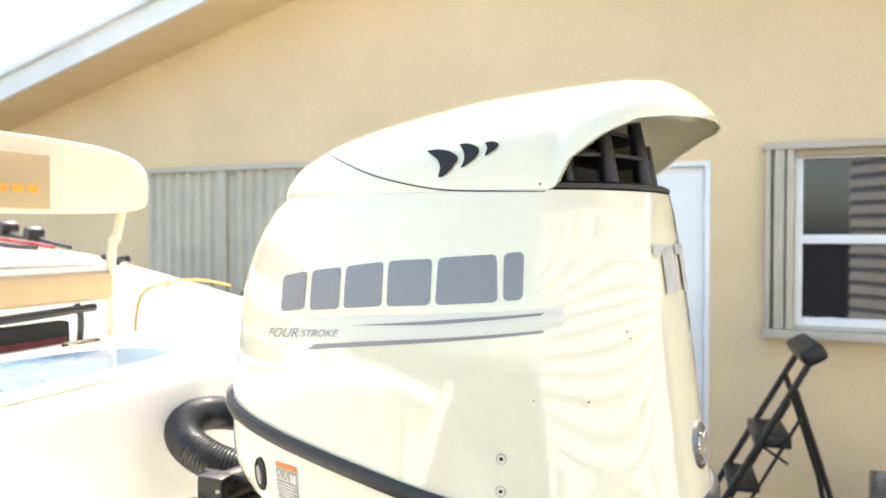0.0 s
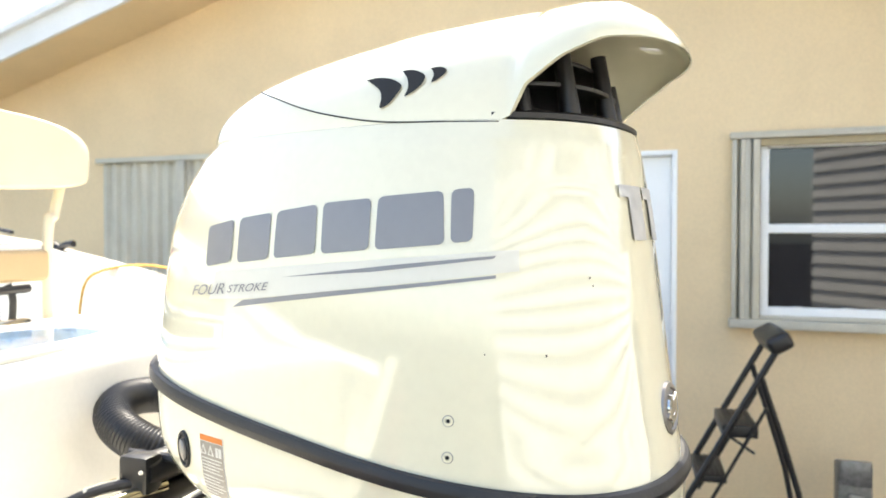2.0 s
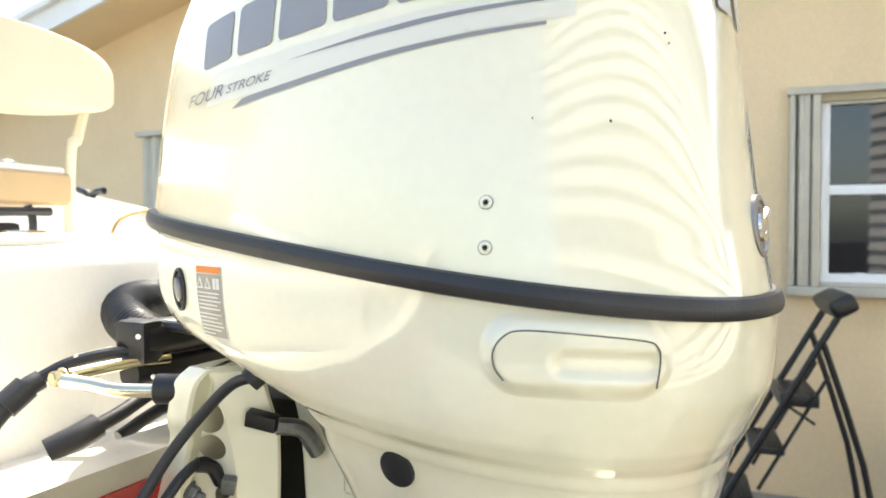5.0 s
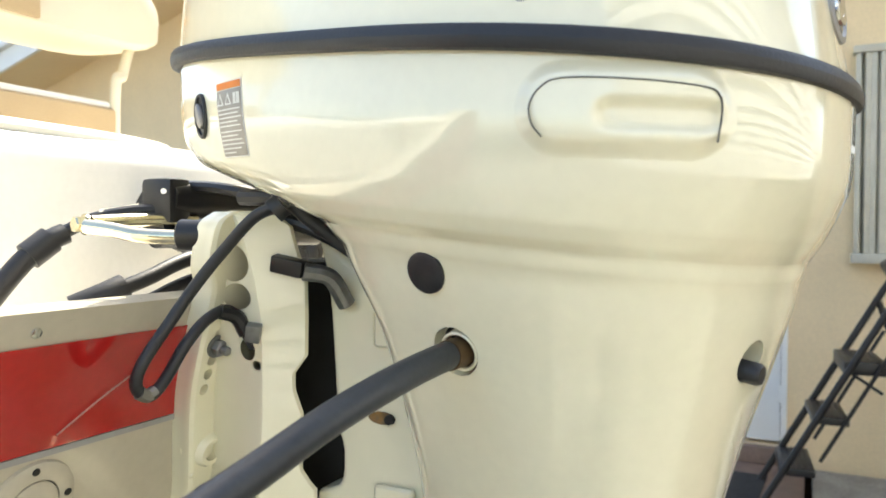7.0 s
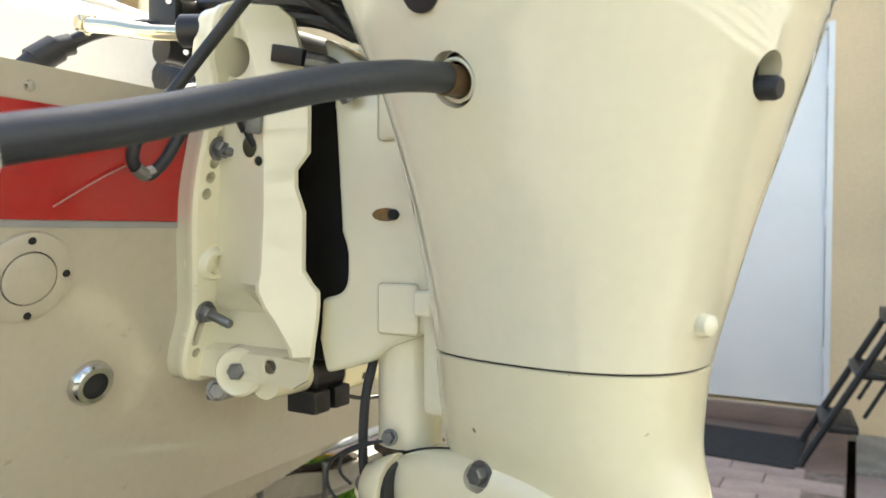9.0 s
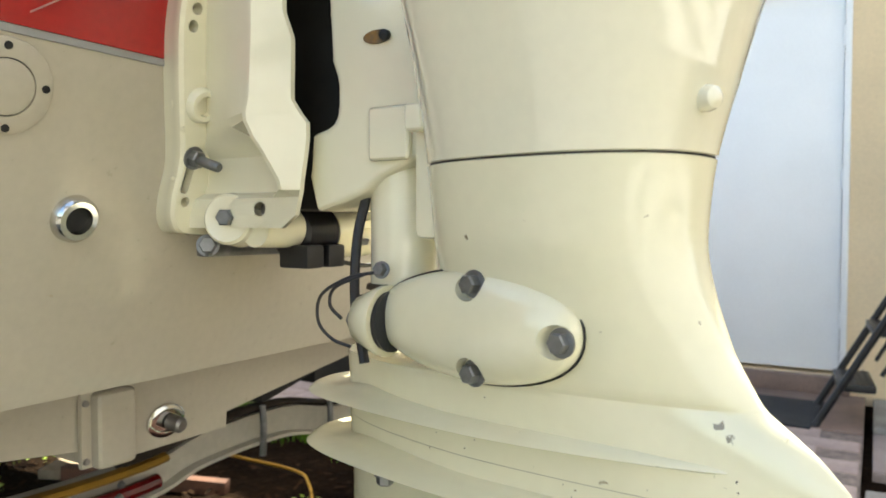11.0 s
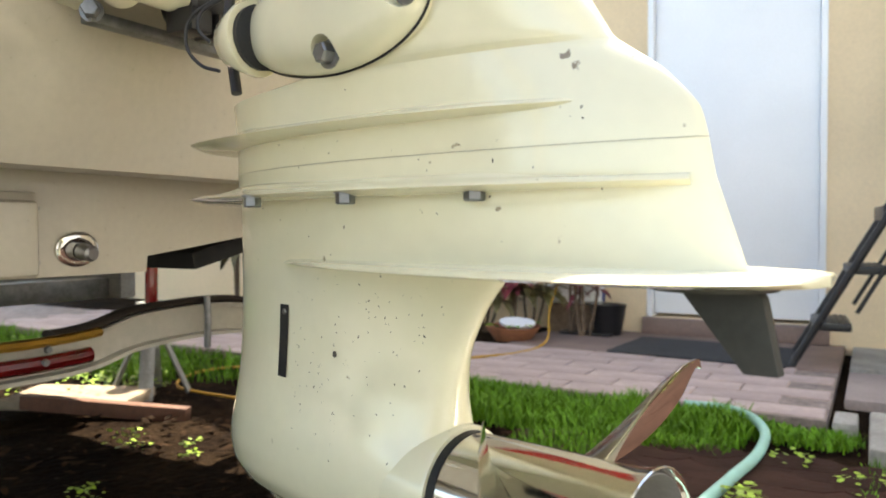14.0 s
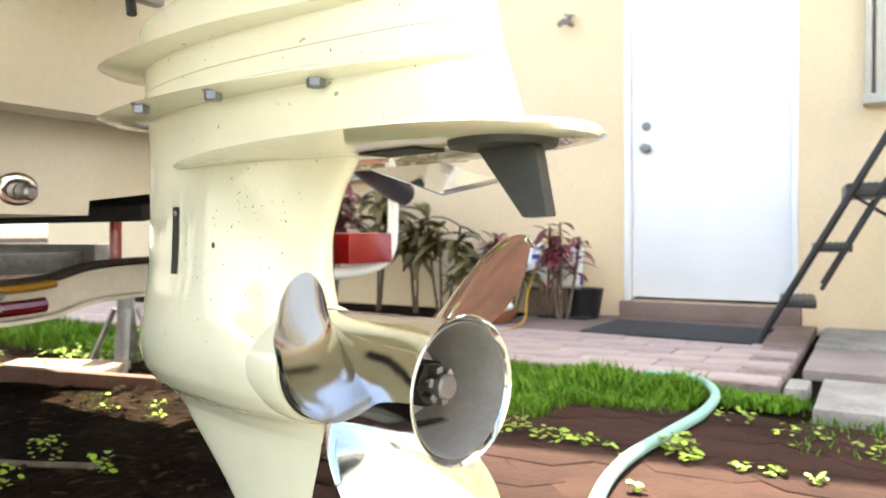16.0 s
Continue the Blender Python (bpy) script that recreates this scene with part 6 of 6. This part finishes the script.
part("guide_post", tube([(-1.50, 2.10, 0.40), (-1.50, 2.48, 0.385), (-1.48, 2.70, 0.395), (-1.48, 2.84, 0.44), (-1.48, 2.88, 0.56), (-1.48, 2.885, 0.95), (-1.48, 2.885, 1.25)], 0.022, 12), WHITE, tr, "white plastic guide post")
part("tail_light", box(-1.50, -1.42, 2.52, 2.79, 0.418, 0.535, 0.012), REDL, tr, "red tail light")
part("light_bracket", box(-1.56, -1.501, 2.06, 2.60, 0.43, 0.52, 0.006), PLASTIC, tr)

# Black and red bar by the trailer, its exact kind not known.
mw = thing("black_red_bar", (-1.3, 3.1, 0.032), "black and red bar standing beside the trailer", "power tool")
part("bar_body", tube([(-1.44, 2.44, 0.88), (-1.45, 2.70, 0.775), (-1.46, 2.93, 0.69)], lambda s: 0.062 - 0.010 * s, 14), PLASTIC, mw, "black body of the bar")
part("red_shell", tube([(-1.40, 2.46, 0.925), (-1.41, 2.70, 0.825), (-1.42, 2.90, 0.745)], 0.030, 12), RED, mw, "red top of the bar")
part("bar_leg", tube([(-1.47, 2.45, 0.84), (-1.47, 2.45, 0.4), (-1.47, 2.46, 0.0)], 0.028, 10), PLASTIC, mw)
js = thing("jack_stand", (-2.35, 2.28, 0.0), "grey steel jack stand on a wooden board", "jack stand")
for dx, dy in ((-0.10, -0.10), (0.10, -0.10), (0.10, 0.10), (-0.10, 0.10)):
    part("stand_leg", tube([(-2.35 + dx, 2.28 + dy, 0.005), (-2.35 + dx * 0.3, 2.28 + dy * 0.3, 0.24)], 0.026, 6, 0, flat=0.4), GALV, js, "grey sheet steel leg")
part("stand_column", lathe([(0.18, 0.035), (0.33, 0.03), (0.335, 0.05), (0.36, 0.05)], (-2.35, 2.28, 0), (0, 0, 1), 12), GALV, js)
WOOD = mat("weathered_board", (0.36, 0.28, 0.19), 0.85, 0, 0.15, 6, 0.001, 60, stretch=(1, 6, 6))
wb = thing("wooden_board", (-2.4, 2.02, 0.0), "weathered wooden board lying on the soil", "board")
part("plank", obox(Matrix.Translation((-2.42, 2.03, 0.03)) @ pose(0, 0, 0, 2, 0, 24), 0.46, 0.24, 0.035, 0.004), WOOD, wb)
part("plank", obox(Matrix.Translation((-2.20, 1.98, 0.03)) @ pose(0, 0, 0, 0, 3, 24), 0.60, 0.045, 0.05, 0.004), mat("red_brown_batten", (0.16, 0.07, 0.04), 0.8, 0, 0.15, 12), wb)
yc = thing("extension_cord", (-1.7, 1.7, 0.0), "yellow extension cord trailing over the soil", "cord")
part("cord", tube([(-1.40, 1.90, 0.012), (-1.456, 1.994, 0.012), (-1.559, 2.024, 0.012), (-1.569, 2.116, 0.012), (-1.723, 2.283, 0.012), (-1.876, 2.365, 0.012), (-2.334, 2.397, 0.012), (-2.5, 2.7, 0.012), (-2.2, 3.0, 0.02)], 0.006, 8), cord_y, yc)
part("cord", tube([(-2.2, 3.0, 0.03), (-1.95, 3.10, 0.042), (-1.55, 3.4, 0.042), (-1.40, 3.9, 0.045), (-1.52, 4.3, 0.20), (-1.50, 4.6, 0.55)], 0.006, 8), cord_y, yc)

gh = thing("garden_hose", (-0.24, 1.8, 0.0), "pale teal garden hose lying across the pavers", "hose")
part("hose_wall", tube([(0.35, 0.55, 0.034), (0.10, 0.95, 0.034), (-0.12, 1.35, 0.034), (-0.235, 1.72, 0.034), (-0.265, 2.00, 0.034), (-0.235, 2.28, 0.034), (-0.205, 2.52, 0.034), (-0.215, 2.76, 0.034), (-0.28, 2.93, 0.036), (-0.37, 3.00, 0.036), (-0.50, 3.02, 0.030)], 0.0145, 16), TEAL, gh)

# plants along the wall


def leaf_blade(bm, base, d, length, width, droop):
    """A narrow arching leaf."""
    d = Vector(d).normalized()
    u = d.cross(Vector((0, 0, 1)))
    u = u.normalized() if u.length > 0.01 else Vector((1, 0, 0))
    prev = None
    for i in range(6):
        t = i / 5
        c = Vector(base) + d * length * t + Vector((0, 0, -droop * length * t * t))
        w = width * (math.sin(math.pi * (0.12 + 0.86 * t)) ** 0.8) * 0.5
        fold = Vector((0, 0, -w * 0.35))
        cur = [bm.verts.new(c - u * w + fold * -1), bm.verts.new(c), bm.verts.new(c + u * w + fold * -1)]
        if prev:
            bm.faces.new((prev[0], prev[1], cur[1], cur[0]))
            bm.faces.new((prev[1], prev[2], cur[2], cur[1]))
        prev = cur


TI = mat("dark_red_leaf", (0.26, 0.05, 0.065), 0.45, 0, 0.25, 12, island=0.5)
TIG = mat("olive_leaf", (0.20, 0.17, 0.06), 0.5, 0, 0.25, 12, island=0.5)
STEM = mat("grey_stem", (0.17, 0.12, 0.08), 0.85, 0, 0.2, 40)
random.seed(11)
PLANTS = [(-1.345, 4.36, 0.60, TI, 46, 0.15), (-1.45, 4.40, 0.50, TI, 30, 0.13), (-1.80, 4.36, 0.52, TI, 40, 0.15), (-1.95, 4.30, 0.38, TIG, 34, 0.20), (-2.10, 4.30, 0.78, TIG, 44, 0.24), (-2.32, 4.35, 0.62, TIG, 36, 0.24), (-1.70, 4.42, 0.36, TIG, 28, 0.20), (-2.6, 4.3, 0.85, TIG, 40, 0.28), (-3.0, 4.35, 0.9, TI, 40, 0.25), (-3.5, 4.3, 1.15, TI, 46, 0.28), (-4.0, 4.3, 0.9, TIG, 40, 0.3)]
for x, y, h, m, n, ln in PLANTS:
    p = thing("garden_plant", (x, y, 0.02), ("dark red" if m is TI else "olive green") + "-leaved shrub in the bed by the house wall", "plant", "plants along the wall")
    stems = bmesh.new()
    leaves = bmesh.new()
    for k in range(3):
        ox, oy = random.uniform(-0.05, 0.05), random.uniform(-0.04, 0.04)
        hh = h * random.uniform(0.72, 1.0)
        top = Vector((x + ox * 2.2, y + oy * 2, hh))
        tube([(x + ox * 0.5, y + oy * 0.5, 0.0), (x + ox * 1.6, y + oy, hh * 0.5), top], lambda s: 0.010 - 0.004 * s, 7, 5, bm=stems)
        for q in range(n // 3 + 6):
            a = random.uniform(0, 2 * math.pi)
            el = random.uniform(-0.3, 1.1)
            zb = hh * random.uniform(0.62, 1.0)
            c = Vector((x + ox * 1.6, y + oy, hh * 0.5)).lerp(top, max(0, (zb / hh - 0.5) * 2))
            leaf_blade(leaves, (c.x, c.y, c.z), (math.cos(a), math.sin(a), el), ln * random.uniform(0.6, 1.05), ln * 0.26, random.uniform(0.2, 0.7))
    part("stem", stems, STEM, p)
    part("foliage", leaves, m, p, angle=60)
bagm = mat("blue_bag_print", (0.03, 0.06, 0.28), 0.45, 0, 0.1, 20)
sb = thing("soil_bag", (-1.45, 4.5, 0.02), "white and blue plastic sack standing in the planting bed", "sack")
part("sack", obox(Matrix.Translation((-1.46, 4.52, 0.33)) @ pose(0, 0, 0, -14, 0, 2), 0.36, 0.07, 0.26, 0.03, 4), WHITE, sb)
part("blue_band", obox(Matrix.Translation((-1.46, 4.513, 0.25)) @ pose(0, 0, 0, -14, 0, 2), 0.364, 0.078, 0.075, 0.02, 3), bagm, sb, "blue printed band")
part("print_bar", obox(Matrix.Translation((-1.50, 4.487, 0.385)) @ pose(0, 0, 0, -14, 0, 2), 0.16, 0.006, 0.03), bagm, sb)
part("prop_crate", box(-1.60, -1.33, 4.46, 4.62, 0.022, 0.20, 0.006), STEM, sb)
bk = thing("black_pot", (-1.29, 4.5, 0.034), "black plastic plant pot beside the door", "plant pot")
part("pot", lathe([(0, 0.075), (0.16, 0.10), (0.17, 0.105), (0.165, 0.095), (0.02, 0.07)], (-1.25, 4.50, 0.034), (0, 0, 1), 20), PLASTIC, bk)
part("tray", box(-1.50, -1.20, 4.38, 4.56, 0.0345, 0.050, 0.004), PLASTIC, bk)
tp = thing("terracotta_bowl", (-1.52, 4.12, 0.024), "terracotta bowl with a white dish and green seedlings", "plant pot")
part("bowl", lathe([(0, 0.10), (0.07, 0.15), (0.08, 0.155), (0.075, 0.14), (0.02, 0.09)], (-1.66, 4.10, 0.0245), (0, 0, 1), 24), mat("terracotta", (0.34, 0.14, 0.07), 0.85, 0, 0.15, 20), tp)
part("dish", lathe([(0, 0.07), (0.02, 0.10), (0.03, 0.10)], (-1.63, 4.09, 0.10), (0.1, -0.1, 1), 20), WHITE, tp)
for _ in range(16):
    lv = bmesh.new()
    a = random.uniform(0, 6.28)
    leaf_blade(lv, (-1.66 + 0.1 * math.cos(a), 4.10 + 0.1 * math.sin(a), 0.10), (math.cos(a), math.sin(a), 0.8), 0.09, 0.03, 0.5)
    part("leaf", lv, GRASS, tp)

# grass patches, weeds, litter


def inside(poly, x, y):
    c = False
    for (x0, y0), (x1, y1) in zip(poly, poly[1:] + poly[:1]):
        if (y0 > y) != (y1 > y) and x < (x1 - x0) * (y - y0) / (y1 - y0) + x0:
            c = not c
    return c


def grass_patch(name, poly, n, h, label, z0=0.0, material=None):
    verts, faces = [], []
    xs0, xs1 = min(p[0] for p in poly), max(p[0] for p in poly)
    ys0, ys1 = min(p[1] for p in poly), max(p[1] for p in poly)
    k = 0
    while k < n:
        x, y = random.uniform(xs0, xs1), random.uniform(ys0, ys1)
        if not inside(poly, x + random.gauss(0, 0.03), y + random.gauss(0, 0.03)):
            continue
        k += 1
        hh = h * random.uniform(0.45, 1.15) * (0.7 + 0.5 * noise.noise((x * 4, y * 4, 0)))
        a, lean = random.uniform(0, 6.28), random.uniform(0.1, 0.8) * hh
        w = random.uniform(0.002, 0.0038)
        ux, uy = -math.sin(a) * w, math.cos(a) * w
        i = len(verts)
        mx, my = x + math.cos(a) * lean * 0.35, y + math.sin(a) * lean * 0.35
        verts += [(x - ux, y - uy, z0), (x + ux, y + uy, z0), (mx + ux * 0.8, my + uy * 0.8, z0 + hh * 0.6), (mx - ux * 0.8, my - uy * 0.8, z0 + hh * 0.6), (x + math.cos(a) * lean, y + math.sin(a) * lean, z0 + hh * 0.95)]
        faces += [(i, i + 1, i + 2, i + 3), (i + 3, i + 2, i + 4)]
    me = bpy.data.meshes.new(name)
    me.from_pydata(verts, [], faces)
    me.materials.append(material or GRASS)
    return tagged(new(name, me), label, "grass", kind="stuff")


grass_patch("grass", [(-1.9, 2.62), (-0.85, 2.55), (-0.55, 2.50), (-0.30, 2.56), (-0.26, 2.75), (-0.33, 3.01), (-1.9, 3.01)], 15000, 0.085, "lush green grass strip beside the path")
grass_patch("grass", [(-0.30, 2.80), (-0.05, 2.75), (0.04, 2.86), (-0.07, 3.0), (-0.34, 3.01)], 1300, 0.045, "short green grass at the path edge")
grass_patch("grass", [(-9, 2.35), (-2.75, 2.35), (-2.0, 2.72), (-1.9, 3.01), (-9, 3.01)], 14000, 0.09, "green grass strip beyond the boat")
grass_patch("grass", [(-9, 0.1), (-2.6, 0.1), (-2.9, 0.4), (-3.4, 1.6), (-3.4, 2.3), (-9, 2.3)], 9000, 0.10, "green lawn under and beside the boat")
grass_patch("grass", [(0.02, 2.3), (0.9, 2.3), (1.0, 2.7), (0.06, 2.7)], 1200, 0.05, "short weeds between slabs and pavers")
grass_patch("grass", [(-0.83, 2.28), (-0.60, 2.30), (-0.58, 2.52), (-0.86, 2.5)], 700, 0.075, "clump of grass at the paver edge")
wv, wf = [], []


def weed(x, y, r, n, h, z0=0.012):
    for _ in range(n):
        a, q = random.uniform(0, 6.28), r * math.sqrt(random.random())
        cx, cy, cz = x + q * math.cos(a), y + q * math.sin(a), z0 + random.uniform(0.002, h)
        s = random.uniform(0.005, 0.010)
        b, t = random.uniform(0, 6.28), random.uniform(-0.5, 0.5)
        i = len(wv)
        for j in range(6):
            g = b + j * math.pi / 3
            wv.append((cx + s * math.cos(g), cy + s * math.sin(g) * 0.8, cz + s * t * math.sin(g - b)))
        wf.append(tuple(range(i, i + 6)))


for x, y, r, n, h in ((-0.62, 2.16, 0.07, 130, 0.03), (-0.50, 2.14, 0.06, 90, 0.02), (-0.42, 2.15, 0.05, 60, 0.015), (-0.34, 2.13, 0.02, 20, 0.015), (-0.19, 2.17, 0.055, 150, 0.04), (-0.15, 2.12, 0.03, 40, 0.02), (-0.05, 2.11, 0.03, 40, 0.015), (0.02, 2.11, 0.03, 45, 0.015), (0.10, 2.10, 0.02, 30, 0.02), (-0.20, 1.87, 0.02, 30, 0.02), (-0.28, 2.05, 0.015, 15, 0.01), (0.05, 2.42, 0.08, 60, 0.03), (-0.12, 2.55, 0.06, 60, 0.03), (0.25, 2.40, 0.10, 90, 0.03)):
    weed(x, y, r * 0.9, int(n * 0.45), h, 0.020)
for _ in range(26):
    x = random.uniform(-3.6, -1.1)
    y = 1.9 + random.gauss(0, 0.32)
    weed(x, y, random.uniform(0.02, 0.06), random.randint(10, 34), 0.05, 0.0)
for _ in range(22):
    weed(random.uniform(-3.9, -2.4), random.uniform(0.8, 2.6), random.uniform(0.05, 0.14), 60, 0.09, 0.0)
me = bpy.data.meshes.new("weeds")
me.from_pydata(wv, [], wf)
me.materials.append(WEED)
tagged(new("weeds", me), "bright green low weeds in soil and joints", "weeds", kind="stuff")
lvs, lfs = [], []
for _ in range(2600):
    x, y = random.uniform(-3.6, -0.7), random.uniform(0.2, 2.5)
    s, a, t = random.uniform(0.008, 0.030), random.uniform(0, 6.28), random.uniform(-0.5, 0.5)
    i, z = len(lvs), random.uniform(0.004, 0.014)
    for j, (u, v) in enumerate(((-1, 0), (-0.3, 0.35), (0.5, 0.3), (1, 0), (0.5, -0.3), (-0.3, -0.35))):
        lvs.append((x + s * (u * math.cos(a) - v * math.sin(a)), y + s * (u * math.sin(a) + v * math.cos(a)), z + 0.004 * abs(v) + s * t * u * 0.4 + s * 0.2))
    lfs.append(tuple(range(i, i + 6)))
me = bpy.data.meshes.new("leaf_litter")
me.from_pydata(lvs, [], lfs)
# Leaf colour is lowered as well, for the shade beneath the hull.
me.materials.append(mat("shade_darkened_dry_leaf", (0.034, 0.018, 0.009), 0.85, 0, 0.2, 20, island=0.65, ior=1.12))
tagged(new("leaf_litter", me), "brown dry leaves and wood chips on soil, darkened for shade", "leaf litter", kind="stuff")
tw2 = thing("fallen_twig", (-1.6, 1.4, 0.0), "thin brown fallen twig on the soil", "twig")
part("twig", tube([(-2.2, 1.2, 0.012), (-1.9, 1.32, 0.016), (-1.55, 1.35, 0.012), (-1.3, 1.45, 0.012)], 0.007, 6), STEM, tw2)

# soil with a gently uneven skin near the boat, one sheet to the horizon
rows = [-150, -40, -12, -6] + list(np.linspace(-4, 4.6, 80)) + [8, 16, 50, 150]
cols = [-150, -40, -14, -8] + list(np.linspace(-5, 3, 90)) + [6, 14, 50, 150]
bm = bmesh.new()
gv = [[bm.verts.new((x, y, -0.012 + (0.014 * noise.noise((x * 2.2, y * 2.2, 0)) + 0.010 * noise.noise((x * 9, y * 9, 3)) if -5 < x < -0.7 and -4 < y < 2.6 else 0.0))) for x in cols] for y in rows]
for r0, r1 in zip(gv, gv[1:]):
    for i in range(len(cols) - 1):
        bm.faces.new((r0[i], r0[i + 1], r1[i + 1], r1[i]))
tagged(part("ground", bm, SOIL), "soil with leaf litter and weeds, darkened for the boat's shade", "ground", kind="structure")

NY = -3.4
# Unseen yard added; its grey is chosen for bounce and reflections on the motor.
BOUNCE_GROUND = mat("grey_bounce_ground", (0.215, 0.205, 0.175), 0.9, 0, 0.25, 5, 0.01, 60)
tagged(part("yard", box(-0.85, 5.2, -6.0, 0.91, -0.08, 0.006), BOUNCE_GROUND), "unseen grey yard ground added for the light it bounces", "ground", kind="structure")
tagged(part("yard_side", box(-9, -0.852, -6.0, 0.05, -0.08, 0.006), BOUNCE_GROUND), "unseen grey yard ground beside the boat, added for its bounce", "ground", kind="structure")
grass_patch("grass", [(-0.84, -1.2), (2.4, -1.2), (2.4, 0.9), (-0.84, 0.9)], 5000, 0.05, "unseen sparse grass added on the grey yard", 0.006)

# neighbour's clapboard house behind the camera
NW = mat("pale_clapboard", (0.66, 0.65, 0.625), 0.6, 0, 0.05, 3, 0.0005, 60)
NM = pose(1.6, -3.3, 0, 0, 0, 55)
bm = box(0, 13.6, -0.2, -0.02, -0.1, 5.25)
bm.transform(NM)
nw = tagged(part("wall_neighbour", bm, NW), "white clapboard wall of the neighbouring house", "wall", kind="structure")


def clapboards(parent, length, m, lip):
    """Overlapping boards, each with a thick lower lip."""
    bm = plate([(0, 0), (lip, 0.0), (0.003, 0.205), (0, 0.205)], Matrix(((0, 0, 1, 0), (1, 0, 0, 0), (0, 1, 0, 0), (0, 0, 0, 1))), length)
    bm.transform(m)
    first = part("clapboard", bm, NW, parent)
    for k in range(1, 26):
        o = first.copy()
        scene.collection.objects.link(o)
        o.location.z = 0.2 * k


clapboards(nw, 13.6, NM @ pose(0, -0.018, 0.05), 0.055)
bm = plate([(-0.35, 0), (14.0, 0), (14.0, -3.6), (-0.35, -3.6)], pose(0, 0.45, 5.22, -18), 0.12)
bm.transform(NM)
tagged(part("roof_neighbour", bm, ROOFW), "white roof of the neighbouring house", "roof", kind="structure")
bm = box(0, 0.15, -3.4, -0.2, -0.1, 5.2)
bm.transform(NM)
tagged(part("wall_neighbour_gable", bm, NW), "white end wall of the neighbouring house", "wall", kind="structure")

# pavers: one course of long hexagons repeated, each a piece of the pavement
pv = tagged(part("pavement_bed", box(-0.86, 1.9, 0.92, 2.62, -0.06, 0.004), mat("sandy_joint", (0.045, 0.032, 0.024), 0.95, 0, 0.2, 30, 0.002, 90)), "brown stamped paver field with weedy joints", "pavement", kind="structure")
meshes = []
for k in range(6):
    bm = bmesh.new()
    r = random.Random(k)
    pts = [(-0.15, 0), (-0.085, 0.068), (0.085, 0.068), (0.15, 0), (0.085, -0.068), (-0.085, -0.068)]
    pts = [(x + r.uniform(-0.010, 0.010), y + r.uniform(-0.006, 0.006)) for x, y in pts]
    lo = [bm.verts.new((x, y, -0.01)) for x, y in pts]
    mi = [bm.verts.new((x * 0.99, y * 0.985, 0.012)) for x, y in pts]
    hi = [bm.verts.new((x * 0.95, y * 0.91, 0.017 + r.uniform(-0.0015, 0.0015))) for x, y in pts]
    for a0, a1 in ((lo, mi), (mi, hi)):
        for i in range(6):
            bm.faces.new((a0[i], a0[(i + 1) % 6], a1[(i + 1) % 6], a1[i]))
    bm.faces.new(hi)
    bmesh.ops.recalc_face_normals(bm, faces=bm.faces)
    me = bpy.data.meshes.new("paver")
    bm.to_mesh(me)
    bm.free()
    smooth(me, 25)
    me.materials.append(PAVER)
    meshes.append(me)
count = 0
for j in range(-3, 24):
    for i in range(-3, 9):
        x, y = i * 0.247 + (0.1235 if j % 2 else 0), 0.75 + j * 0.0785
        if -0.80 < x < 1.8 and 0.95 < y < 2.56:
            o = new("paver", meshes[(i * 7 + j * 3) % 6])
            o.parent = pv
            o.location = (x, y, random.uniform(-0.002, 0.002))
            o.rotation_euler = (0, 0, random.uniform(-0.02, 0.02))
            count += 1
